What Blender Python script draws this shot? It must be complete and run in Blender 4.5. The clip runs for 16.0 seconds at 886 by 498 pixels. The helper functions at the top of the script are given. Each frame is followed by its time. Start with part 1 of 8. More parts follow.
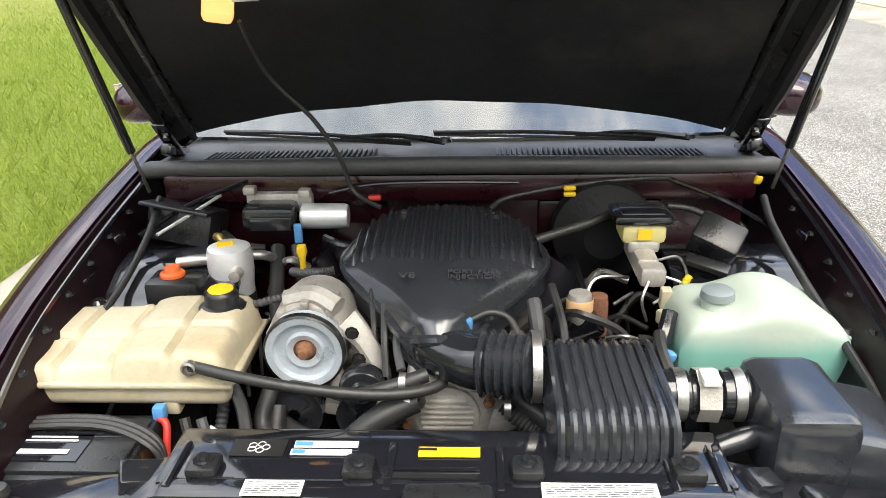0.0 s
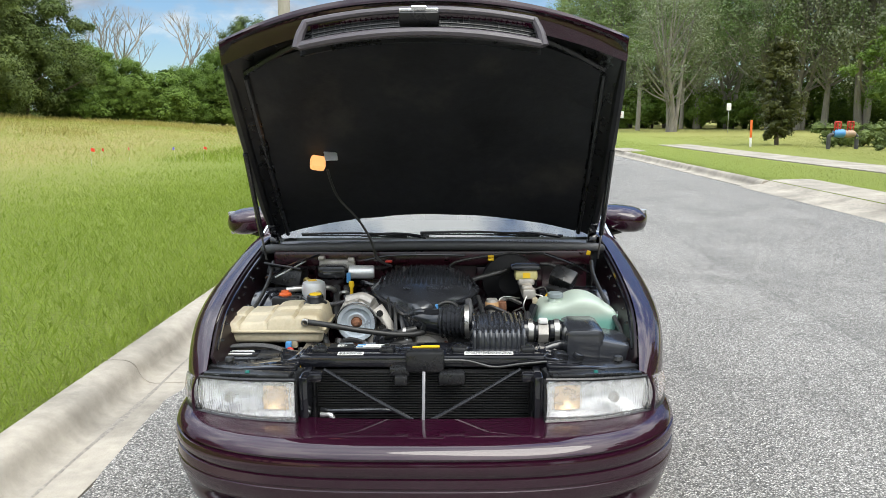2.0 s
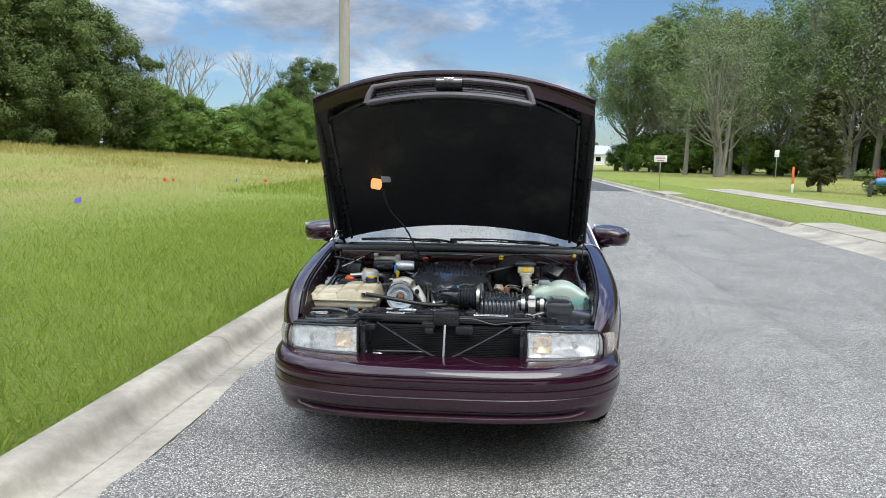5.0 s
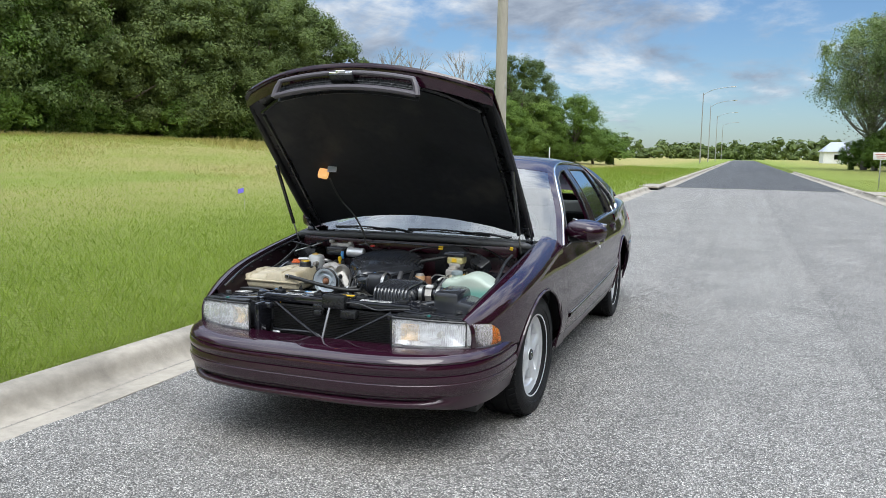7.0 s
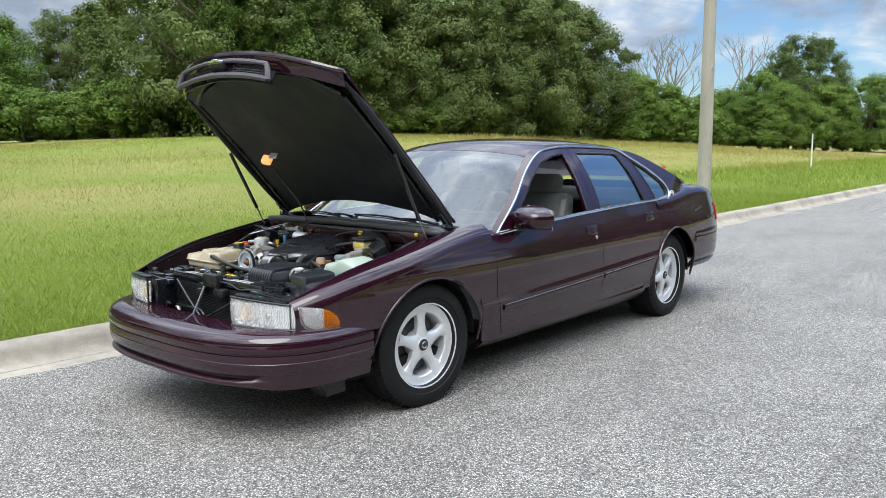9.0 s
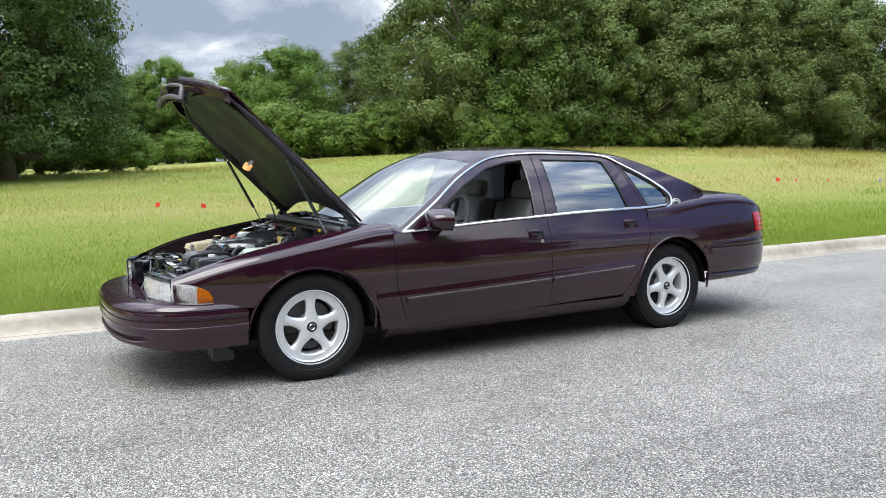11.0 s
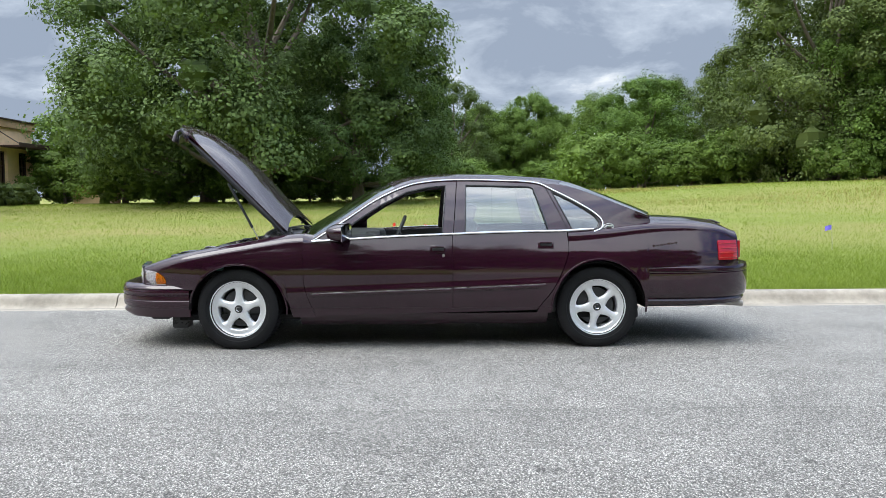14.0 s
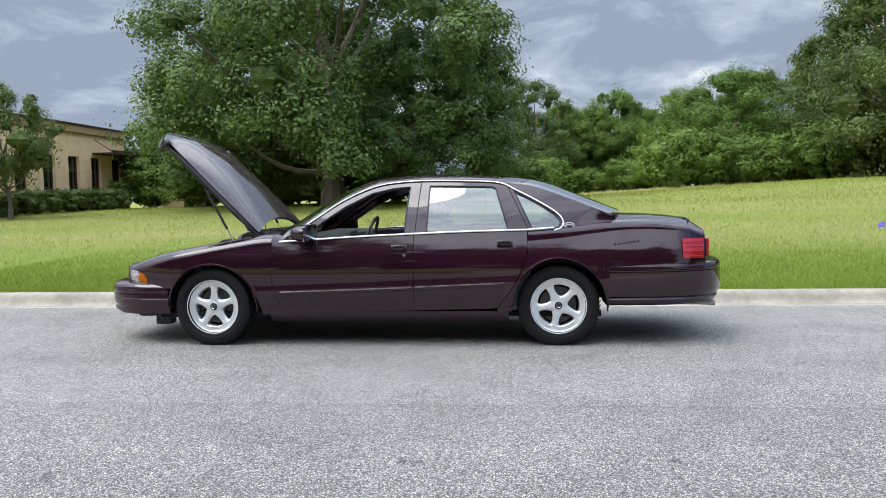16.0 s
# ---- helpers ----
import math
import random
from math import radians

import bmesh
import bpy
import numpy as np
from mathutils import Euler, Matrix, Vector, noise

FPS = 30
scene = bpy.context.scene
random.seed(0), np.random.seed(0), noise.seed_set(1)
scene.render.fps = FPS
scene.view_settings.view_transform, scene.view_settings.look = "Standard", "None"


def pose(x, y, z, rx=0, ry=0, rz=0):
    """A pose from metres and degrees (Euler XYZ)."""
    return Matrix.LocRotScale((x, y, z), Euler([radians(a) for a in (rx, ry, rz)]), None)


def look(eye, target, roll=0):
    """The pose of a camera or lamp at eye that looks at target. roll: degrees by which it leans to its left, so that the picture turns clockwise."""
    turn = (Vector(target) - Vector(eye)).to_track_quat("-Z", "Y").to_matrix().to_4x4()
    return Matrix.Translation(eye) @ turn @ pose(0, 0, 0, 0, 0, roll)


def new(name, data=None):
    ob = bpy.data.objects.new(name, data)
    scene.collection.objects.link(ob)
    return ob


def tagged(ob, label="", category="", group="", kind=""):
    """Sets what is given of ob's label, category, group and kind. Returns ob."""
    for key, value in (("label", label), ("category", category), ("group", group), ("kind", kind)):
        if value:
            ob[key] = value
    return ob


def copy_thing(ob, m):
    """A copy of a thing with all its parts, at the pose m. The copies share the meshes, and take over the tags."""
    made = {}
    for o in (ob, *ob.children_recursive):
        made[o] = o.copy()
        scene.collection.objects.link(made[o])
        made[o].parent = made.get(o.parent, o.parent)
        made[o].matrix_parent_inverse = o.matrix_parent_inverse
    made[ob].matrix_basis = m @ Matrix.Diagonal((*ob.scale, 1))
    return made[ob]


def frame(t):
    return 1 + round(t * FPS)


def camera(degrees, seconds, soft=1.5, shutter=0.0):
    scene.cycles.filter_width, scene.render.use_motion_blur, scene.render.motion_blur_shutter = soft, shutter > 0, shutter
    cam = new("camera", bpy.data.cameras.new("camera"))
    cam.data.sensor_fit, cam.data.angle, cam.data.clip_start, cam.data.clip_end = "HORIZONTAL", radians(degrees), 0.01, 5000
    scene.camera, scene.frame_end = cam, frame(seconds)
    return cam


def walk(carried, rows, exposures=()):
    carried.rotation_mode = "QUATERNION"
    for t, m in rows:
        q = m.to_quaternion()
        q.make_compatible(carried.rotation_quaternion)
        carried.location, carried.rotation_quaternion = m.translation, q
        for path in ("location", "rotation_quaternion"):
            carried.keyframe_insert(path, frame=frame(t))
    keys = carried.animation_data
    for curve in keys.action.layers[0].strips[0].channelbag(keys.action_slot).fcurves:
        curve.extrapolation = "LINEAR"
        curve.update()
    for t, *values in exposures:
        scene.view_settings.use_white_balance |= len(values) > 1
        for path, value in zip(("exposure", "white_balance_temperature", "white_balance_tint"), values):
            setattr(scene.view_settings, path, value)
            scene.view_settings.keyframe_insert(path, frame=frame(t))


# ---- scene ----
cam = camera(58.8, 16.0, soft=0.75)
PATH = [
    (0, (0.053, -1.623, 1.457), (-0.036, 0.227, 0.704), -1.2),
    (0.5, (0.063, -1.976, 1.469), (-0.001, -0.075, 0.849), -0.1),
    (1, (0.077, -2.413, 1.486), (0.016, -0.473, 1.005), -0.2),
    (1.5, (0.066, -2.862, 1.484), (0.013, -0.901, 1.096), -0.4),
    (2, (0.134, -3.289, 1.504), (0.087, -1.317, 1.175), -0.5),
    (2.5, (0.097, -3.666, 1.486), (0.06, -1.689, 1.191), -0.6),
    (3, (0.125, -3.993, 1.489), (0.098, -2.011, 1.219), -0.5),
    (3.5, (0.153, -4.251, 1.497), (0.132, -2.268, 1.244), -0.3),
    (4, (0.111, -4.451, 1.487), (0.078, -2.466, 1.245), -0.1),
    (4.2, (0.108, -4.505, 1.486), (0.062, -2.52, 1.248), 0.1),
    (6.3, (1.247, -4.459, 1.459), (0.748, -2.536, 1.233), 1.3),
    (6.5, (1.432, -4.422, 1.467), (0.878, -2.514, 1.235), 1.3),
    (7, (1.904, -4.235, 1.464), (1.206, -2.377, 1.219), 0.9),
    (7.5, (2.372, -3.994, 1.462), (1.524, -2.202, 1.2), 0.3),
    (8, (2.793, -3.684, 1.45), (1.794, -1.973, 1.178), -0.1),
    (8.5, (3.217, -3.377, 1.431), (2.066, -1.765, 1.158), -0.3),
    (9, (3.652, -3.074, 1.409), (2.355, -1.575, 1.147), -0.4),
    (9.2, (3.796, -2.905, 1.405), (2.442, -1.455, 1.146), -0.3),
    (11.3, (5.646, -1.315, 1.324), (3.857, -0.446, 1.111), -0.7),
    (11.5, (5.778, -1.12, 1.339), (3.962, -0.309, 1.127), -0.6),
    (12, (6.18, -0.637, 1.317), (4.303, 0.022, 1.115), -0.6),
    (12.5, (6.469, -0.101, 1.285), (4.542, 0.401, 1.101), -0.4),
    (13, (6.805, 0.432, 1.277), (4.842, 0.776, 1.109), -0.2),
    (13.5, (7.083, 0.957, 1.259), (5.098, 1.149, 1.109), -0.0),
    (14, (7.285, 1.516, 1.258), (5.29, 1.564, 1.123), -0.2),
    (14.5, (7.398, 1.951, 1.263), (5.403, 1.893, 1.139), -0.5),
    (15, (7.37, 2.283, 1.257), (5.378, 2.154, 1.139), -0.8),
    (15.5, (7.379, 2.492, 1.26), (5.39, 2.327, 1.138), -1.0),
    (16, (7.387, 2.581, 1.254), (5.399, 2.401, 1.121), -0.9),
]
walk(cam, [(t, look(e, g, r)) for t, e, g, r in PATH],
     [(0.0, 0.58, 7100, 9), (0.6, 0.38, 7000, 8), (1.5, 0.10, 6750, 7), (2.5, 0.02, 6350, 7), (4.0, -0.07, 6200, 7), (7.0, -0.18, 6200, 8), (9.0, 0.02, 6250, 8), (12.0, 0.13, 6300, 8), (16.0, -0.04, 6150, 8)])


# ---------------------------------------------------------------- world and sun
world = bpy.data.worlds.new("sky")
scene.world = world
world.use_nodes = True


def node(tree, kind, at=None, **values):
    n = tree.nodes.new(kind)
    for key, value in values.items():
        if key in n.inputs:
            n.inputs[key].default_value = value
    return n


def ramp(tree, fac, stops, smooth=False):
    n = tree.nodes.new("ShaderNodeValToRGB")
    while len(n.color_ramp.elements) < len(stops):
        n.color_ramp.elements.new(0.5)
    for e, (p, c) in zip(n.color_ramp.elements, stops):
        e.position = p
        e.color = (c, c, c, 1) if isinstance(c, (int, float)) else (*c, 1)
    if smooth:
        n.color_ramp.interpolation = "EASE"
    tree.links.new(fac, n.inputs["Fac"])
    return n


def noise_of(tree, vector, scale, detail=6.0, rough=0.55, dist=0.0):
    n = tree.nodes.new("ShaderNodeTexNoise")
    n.inputs["Scale"].default_value = scale
    n.inputs["Detail"].default_value = detail
    n.inputs["Roughness"].default_value = rough
    n.inputs["Distortion"].default_value = dist
    if vector is not None:
        tree.links.new(vector, n.inputs["Vector"])
    return n


def mix(tree, fac, a, b, blend="MIX"):
    n = tree.nodes.new("ShaderNodeMix")
    n.data_type, n.blend_type = "RGBA", blend
    for sock, value in ((n.inputs[0], fac), (n.inputs[6], a), (n.inputs[7], b)):
        if isinstance(value, (int, float)):
            sock.default_value = value
        elif isinstance(value, tuple):
            sock.default_value = (*value, 1)
        else:
            tree.links.new(value, sock)
    return n.outputs[2]


def maths(tree, op, a, b=0.0):
    n = tree.nodes.new("ShaderNodeMath")
    n.operation = op
    for sock, value in ((n.inputs[0], a), (n.inputs[1], b)):
        if isinstance(value, (int, float)):
            sock.default_value = value
        else:
            tree.links.new(value, sock)
    return n.outputs[0]


SUN_HEIGHT, SUN_TURN = 62.0, 150.0


def make_sky():
    t = world.node_tree
    t.nodes.clear()
    out = t.nodes.new("ShaderNodeOutputWorld")
    back = t.nodes.new("ShaderNodeBackground")
    sky = t.nodes.new("ShaderNodeTexSky")
    sky.sky_type, sky.sun_disc = "NISHITA", False
    sky.sun_elevation, sky.sun_rotation = radians(SUN_HEIGHT), radians(SUN_TURN)
    sky.air_density, sky.dust_density, sky.ozone_density = 1.0, 0.6, 1.5
    coord = t.nodes.new("ShaderNodeTexCoord")
    sep = t.nodes.new("ShaderNodeSeparateXYZ")
    t.links.new(coord.outputs["Generated"], sep.inputs[0])
    up = maths(t, "MAXIMUM", sep.outputs[2], 0.0)
    deep = maths(t, "ADD", up, 0.30)
    flat = t.nodes.new("ShaderNodeCombineXYZ")
    t.links.new(maths(t, "DIVIDE", sep.outputs[0], deep), flat.inputs[0])
    t.links.new(maths(t, "DIVIDE", sep.outputs[1], deep), flat.inputs[1])
    flat.inputs[2].default_value = 3.7
    big = noise_of(t, flat.outputs[0], 1.5, 9.0, 0.58, 0.3)
    fine = noise_of(t, flat.outputs[0], 5.0, 8.0, 0.6, 0.3)
    lump = maths(t, "ADD", maths(t, "MULTIPLY", big.outputs[0], 0.72), maths(t, "MULTIPLY", fine.outputs[0], 0.28))
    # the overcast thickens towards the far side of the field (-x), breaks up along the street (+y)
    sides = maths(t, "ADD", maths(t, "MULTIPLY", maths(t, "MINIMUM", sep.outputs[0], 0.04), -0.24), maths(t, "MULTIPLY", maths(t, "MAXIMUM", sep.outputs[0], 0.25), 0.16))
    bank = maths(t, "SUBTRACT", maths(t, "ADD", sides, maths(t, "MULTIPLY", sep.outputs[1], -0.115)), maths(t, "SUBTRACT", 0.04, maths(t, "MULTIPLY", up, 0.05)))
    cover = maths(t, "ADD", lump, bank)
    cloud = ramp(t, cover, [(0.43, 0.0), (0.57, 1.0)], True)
    grey = ramp(t, maths(t, "ADD", maths(t, "ADD", noise_of(t, flat.outputs[0], 2.6, 9.0, 0.6, 0.35).outputs[0], 0.05), maths(t, "MULTIPLY", sep.outputs[0], 0.11)),
                [(0.38, (0.38, 0.43, 0.52)), (0.5, (0.60, 0.65, 0.73)), (0.60, (1.0, 1.0, 1.0))])
    blue = mix(t, 1.0, sky.outputs[0], (0.090, 0.106, 0.124), "MULTIPLY")
    white = mix(t, 1.0, grey.outputs[0], (0.88, 0.90, 0.93), "MULTIPLY")
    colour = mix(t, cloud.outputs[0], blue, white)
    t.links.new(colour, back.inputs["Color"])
    lift = t.nodes.new("ShaderNodeMath")
    lift.operation = "MULTIPLY"
    lift.inputs[1].default_value = 4.2
    t.links.new(lift.outputs[0], back.inputs["Strength"])
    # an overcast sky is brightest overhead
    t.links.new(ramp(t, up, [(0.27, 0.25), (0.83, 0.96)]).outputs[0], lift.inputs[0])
    t.links.new(back.outputs[0], out.inputs[0])


make_sky()
lamp = bpy.data.lights.new("sun", "SUN")
lamp.energy, lamp.angle, lamp.color = 2.5, radians(40), (1.0, 0.95, 0.87)
sun = new("sun", lamp)
sun.matrix_world = pose(0, 0, 30, 90 - SUN_HEIGHT, 0, 180 - SUN_TURN)


# ---------------------------------------------------------------- materials
def material(name, colour, rough=0.5, metal=0.0, spread=0.12, scale=6.0, bump=0.0, bump_scale=60.0,
             coat=0.0, spec=0.5, fine=0.0, second=None, second_at=(0.5, 0.6), rough_spread=0.1, stretch=None):
    """A solid surface with two scales of variation in colour, gloss and relief."""
    m = bpy.data.materials.new(name)
    m.use_nodes = True
    t = m.node_tree
    p = t.nodes["Principled BSDF"]
    coord = t.nodes.new("ShaderNodeTexCoord")
    vec = coord.outputs["Object"]
    if stretch:
        mp = t.nodes.new("ShaderNodeMapping")
        mp.inputs["Scale"].default_value = stretch
        t.links.new(vec, mp.inputs[0])
        vec = mp.outputs[0]
    big = noise_of(t, vec, scale, 5.0)
    small = noise_of(t, vec, scale * 9.0, 4.0)
    lum = maths(t, "ADD", maths(t, "MULTIPLY", big.outputs[0], 0.65), maths(t, "MULTIPLY", small.outputs[0], 0.35))
    lo = tuple(c * (1 - spread) for c in colour)
    hi = tuple(min(1, c * (1 + spread)) for c in colour)
    col = ramp(t, lum, [(0.32, lo), (0.68, hi)]).outputs[0]
    if second:
        mask = ramp(t, noise_of(t, vec, scale * 0.7, 8.0, 0.62).outputs[0], [(second_at[0], 0.0), (second_at[1], 1.0)])
        col = mix(t, mask.outputs[0], col, second)
    t.links.new(col, p.inputs["Base Color"])
    r = ramp(t, big.outputs[0], [(0.3, max(0.02, rough - rough_spread)), (0.7, min(1, rough + rough_spread))])
    t.links.new(r.outputs[0], p.inputs["Roughness"])
    p.inputs["Metallic"].default_value = metal
    p.inputs["Specular IOR Level"].default_value = spec
    p.inputs["Coat Weight"].default_value = coat
    p.inputs["Coat Roughness"].default_value = 0.03
    if bump:
        b = t.nodes.new("ShaderNodeBump")
        b.inputs["Strength"].default_value = bump
        b.inputs["Distance"].default_value = 0.01
        t.links.new(noise_of(t, vec, bump_scale, 5.0).outputs[0], b.inputs["Height"])
        t.links.new(b.outputs[0], p.inputs["Normal"])
    return m


def asphalt_material(name, base, chips, scale=1.0):
    m = bpy.data.materials.new(name)
    m.use_nodes = True
    t = m.node_tree
    p = t.nodes["Principled BSDF"]
    vec = t.nodes.new("ShaderNodeTexCoord").outputs["Object"]
    v = t.nodes.new("ShaderNodeTexVoronoi")
    v.inputs["Scale"].default_value = 135.0 * scale
    t.links.new(vec, v.inputs["Vector"])
    sep = t.nodes.new("ShaderNodeSeparateColor")
    t.links.new(v.outputs["Color"], sep.inputs[0])
    stone = ramp(t, sep.outputs[0], [(0.12, tuple(c * 0.5 for c in base)), (0.45, base), (0.82, chips), (0.98, tuple(min(1, c * 1.5) for c in chips))])
    edge = ramp(t, v.outputs["Distance"], [(0.25, 1.0), (0.62, 0.3)])
    col = mix(t, 1.0, stone.outputs[0], edge.outputs[0], "MULTIPLY")
    wear = ramp(t, noise_of(t, vec, 0.55, 7.0, 0.6, 0.6).outputs[0], [(0.33, 0.96), (0.66, 1.04)])
    col = mix(t, 1.0, col, wear.outputs[0], "MULTIPLY")
    mp = t.nodes.new("ShaderNodeMapping")
    mp.inputs["Scale"].default_value = (1.3, 0.06, 1)
    t.links.new(vec, mp.inputs[0])
    lane = ramp(t, noise_of(t, mp.outputs[0], 1.2, 5.0, 0.6).outputs[0], [(0.35, 0.92), (0.62, 1.06)])
    col = mix(t, 1.0, col, lane.outputs[0], "MULTIPLY")
    # paving seam along the street and the tone on either side of it
    sep2 = t.nodes.new("ShaderNodeSeparateXYZ")
    t.links.new(vec, sep2.inputs[0])
    wav = maths(t, "ADD", sep2.outputs[0], maths(t, "MULTIPLY", noise_of(t, vec, 1.7, 4.0).outputs[0], 0.10))
    seam = ramp(t, maths(t, "MULTIPLY", maths(t, "SUBTRACT", wav, 2.0), 0.5), [(0.0, 1.04), (0.405, 1.04), (0.419, 0.80), (0.435, 0.93), (0.8, 1.0)])
    col = mix(t, 1.0, col, seam.outputs[0], "MULTIPLY")
    blot = ramp(t, noise_of(t, vec, 0.9, 6.0, 0.65, 1.2).outputs[0], [(0.36, 0.86), (0.50, 1.0), (0.66, 1.07)])
    col = mix(t, 1.0, col, blot.outputs[0], "MULTIPLY")
    spot = ramp(t, noise_of(t, vec, 3.1, 3.0, 0.5).outputs[0], [(0.70, 1.0), (0.76, 0.45)])
    col = mix(t, 1.0, col, spot.outputs[0], "MULTIPLY")
    t.links.new(col, p.inputs["Base Color"])
    p.inputs["Roughness"].default_value = 0.82
    b = t.nodes.new("ShaderNodeBump")
    b.inputs["Strength"].default_value = 0.75
    b.inputs["Distance"].default_value = 0.006
    t.links.new(maths(t, "SUBTRACT", 1.0, v.outputs["Distance"]), b.inputs["Height"])
    t.links.new(b.outputs[0], p.inputs["Normal"])
    return m


def leaf_material(name, dark, light, gloss=0.6):
    m = bpy.data.materials.new(name)
    m.use_nodes = True
    t = m.node_tree
    p = t.nodes["Principled BSDF"]
    geo = t.nodes.new("ShaderNodeNewGeometry")
    info = t.nodes.new("ShaderNodeObjectInfo")
    vec = t.nodes.new("ShaderNodeTexCoord").outputs["Object"]
    clump = noise_of(t, vec, 0.55, 3.0)
    f = maths(t, "ADD", maths(t, "MULTIPLY", geo.outputs["Random Per Island"], 0.36), maths(t, "MULTIPLY", clump.outputs[0], 0.75))
    col = ramp(t, f, [(0.15, dark), (0.9, light)]).outputs[0]
    tone = ramp(t, info.outputs["Random"], [(0.0, (0.82, 0.86, 0.75)), (1.0, (1.18, 1.1, 1.0))])
    col = mix(t, 1.0, col, tone.outputs[0], "MULTIPLY")
    t.links.new(col, p.inputs["Base Color"])
    p.inputs["Roughness"].default_value = gloss
    p.inputs["Specular IOR Level"].default_value = 0.2
    tr = t.nodes.new("ShaderNodeBsdfTranslucent")
    t.links.new(mix(t, 1.0, col, (1.15, 1.25, 0.55), "MULTIPLY"), tr.inputs["Color"])
    ms = t.nodes.new("ShaderNodeMixShader")
    ms.inputs[0].default_value = 0.22
    t.links.new(p.outputs[0], ms.inputs[1])
    t.links.new(tr.outputs[0], ms.inputs[2])
    t.links.new(ms.outputs[0], t.nodes["Material Output"].inputs[0])
    return m


def ground_material(name):
    """Mown verge and field: bright green with straw-coloured and dry reddish drifts, soil showing between."""
    m = bpy.data.materials.new(name)
    m.use_nodes = True
    t = m.node_tree
    p = t.nodes["Principled BSDF"]
    vec = t.nodes.new("ShaderNodeTexCoord").outputs["Object"]
    fine = noise_of(t, vec, 24.0, 6.0, 0.65)
    green = ramp(t, fine.outputs[0], [(0.3, (0.095, 0.140, 0.018)), (0.5, (0.170, 0.236, 0.036)), (0.7, (0.240, 0.312, 0.062))]).outputs[0]
    straw = ramp(t, fine.outputs[0], [(0.3, (0.23, 0.20, 0.07)), (0.7, (0.41, 0.35, 0.145))]).outputs[0]
    mp = t.nodes.new("ShaderNodeMapping")
    mp.inputs["Scale"].default_value = (0.11, 0.045, 0.1)
    t.links.new(vec, mp.inputs[0])
    drift = noise_of(t, mp.outputs[0], 1.6, 6.0, 0.6, 0.3)
    sep = t.nodes.new("ShaderNodeSeparateXYZ")
    t.links.new(vec, sep.inputs[0])
    # drier grass grows from about eight metres out, towards the middle of the field
    out = ramp(t, maths(t, "MULTIPLY", sep.outputs[0], -0.02), [(0.10, 0.0), (0.26, 1.0), (0.62, 0.75), (0.75, 0.9)]).outputs[0]
    # and further along the street
    along_ = ramp(t, maths(t, "MULTIPLY", sep.outputs[1], 0.01), [(0.10, 0.0), (0.36, 0.45)]).outputs[0]
    mask = maths(t, "MULTIPLY", maths(t, "ADD", ramp(t, drift.outputs[0], [(0.36, 0.0), (0.62, 0.65)]).outputs[0], along_), out)
    # the lawn across the street is dry too
    lawn = ramp(t, maths(t, "MULTIPLY", sep.outputs[0], 0.02), [(0.13, 0.15), (0.36, 0.62)]).outputs[0]
    mask = maths(t, "MINIMUM", maths(t, "ADD", mask, lawn), 0.9)
    col = mix(t, mask, green, straw)
    t.links.new(col, p.inputs["Base Color"])
    p.inputs["Roughness"].default_value = 0.9
    p.inputs["Specular IOR Level"].default_value = 0.15
    b = t.nodes.new("ShaderNodeBump")
    b.inputs["Strength"].default_value = 0.9
    b.inputs["Distance"].default_value = 0.05
    t.links.new(noise_of(t, vec, 40.0, 6.0, 0.7).outputs[0], b.inputs["Height"])
    t.links.new(b.outputs[0], p.inputs["Normal"])
    return m


def thin_glass(name, tint, strength=1.0):
    """A pane: see-through tint with a mirror-like sheen that grows at grazing angles."""
    m = bpy.data.materials.new(name)
    m.use_nodes = True
    t = m.node_tree
    t.nodes.remove(t.nodes["Principled BSDF"])
    clear = t.nodes.new("ShaderNodeBsdfTransparent")
    clear.inputs[0].default_value = (*tint, 1)
    shine = t.nodes.new("ShaderNodeBsdfGlossy")
    shine.inputs["Roughness"].default_value = 0.01
    fr = t.nodes.new("ShaderNodeFresnel")
    fr.inputs["IOR"].default_value = 1.62
    ms = t.nodes.new("ShaderNodeMixShader")
    t.links.new(maths(t, "MINIMUM", maths(t, "MULTIPLY", fr.outputs[0], strength), 1.0), ms.inputs[0])
    t.links.new(clear.outputs[0], ms.inputs[1])
    t.links.new(shine.outputs[0], ms.inputs[2])
    t.links.new(ms.outputs[0], t.nodes["Material Output"].inputs[0])
    return m


ASPHALT = asphalt_material("asphalt_worn", (0.33, 0.312, 0.285), (0.52, 0.495, 0.455))
ASPHALT_NEW = asphalt_material("asphalt_dark", (0.10, 0.10, 0.105), (0.17, 0.17, 0.17))
CONCRETE = material("concrete", (0.33, 0.295, 0.243), 0.9, spread=0.32, scale=1.6, bump=0.5, bump_scale=70, second=(0.17, 0.15, 0.12), second_at=(0.50, 0.76))
FIELD = ground_material("field_grass")
BLADE = leaf_material("grass_blade", (0.118, 0.178, 0.022), (0.250, 0.335, 0.062), 0.7)
LAWN = leaf_material("lawn_blade", (0.140, 0.165, 0.040), (0.275, 0.310, 0.085), 0.7)
STRAW = leaf_material("straw_blade", (0.24, 0.21, 0.07), (0.45, 0.39, 0.16), 0.7)
OAK = leaf_material("oak_leaf", (0.030, 0.050, 0.017), (0.185, 0.245, 0.082))
LIVE = leaf_material("live_oak_leaf", (0.026, 0.050, 0.019), (0.165, 0.248, 0.085))
MAPLE = leaf_material("bright_leaf", (0.048, 0.090, 0.016), (0.185, 0.285, 0.060))
HAZY = leaf_material("pale_leaf", (0.085, 0.125, 0.055), (0.25, 0.34, 0.15))
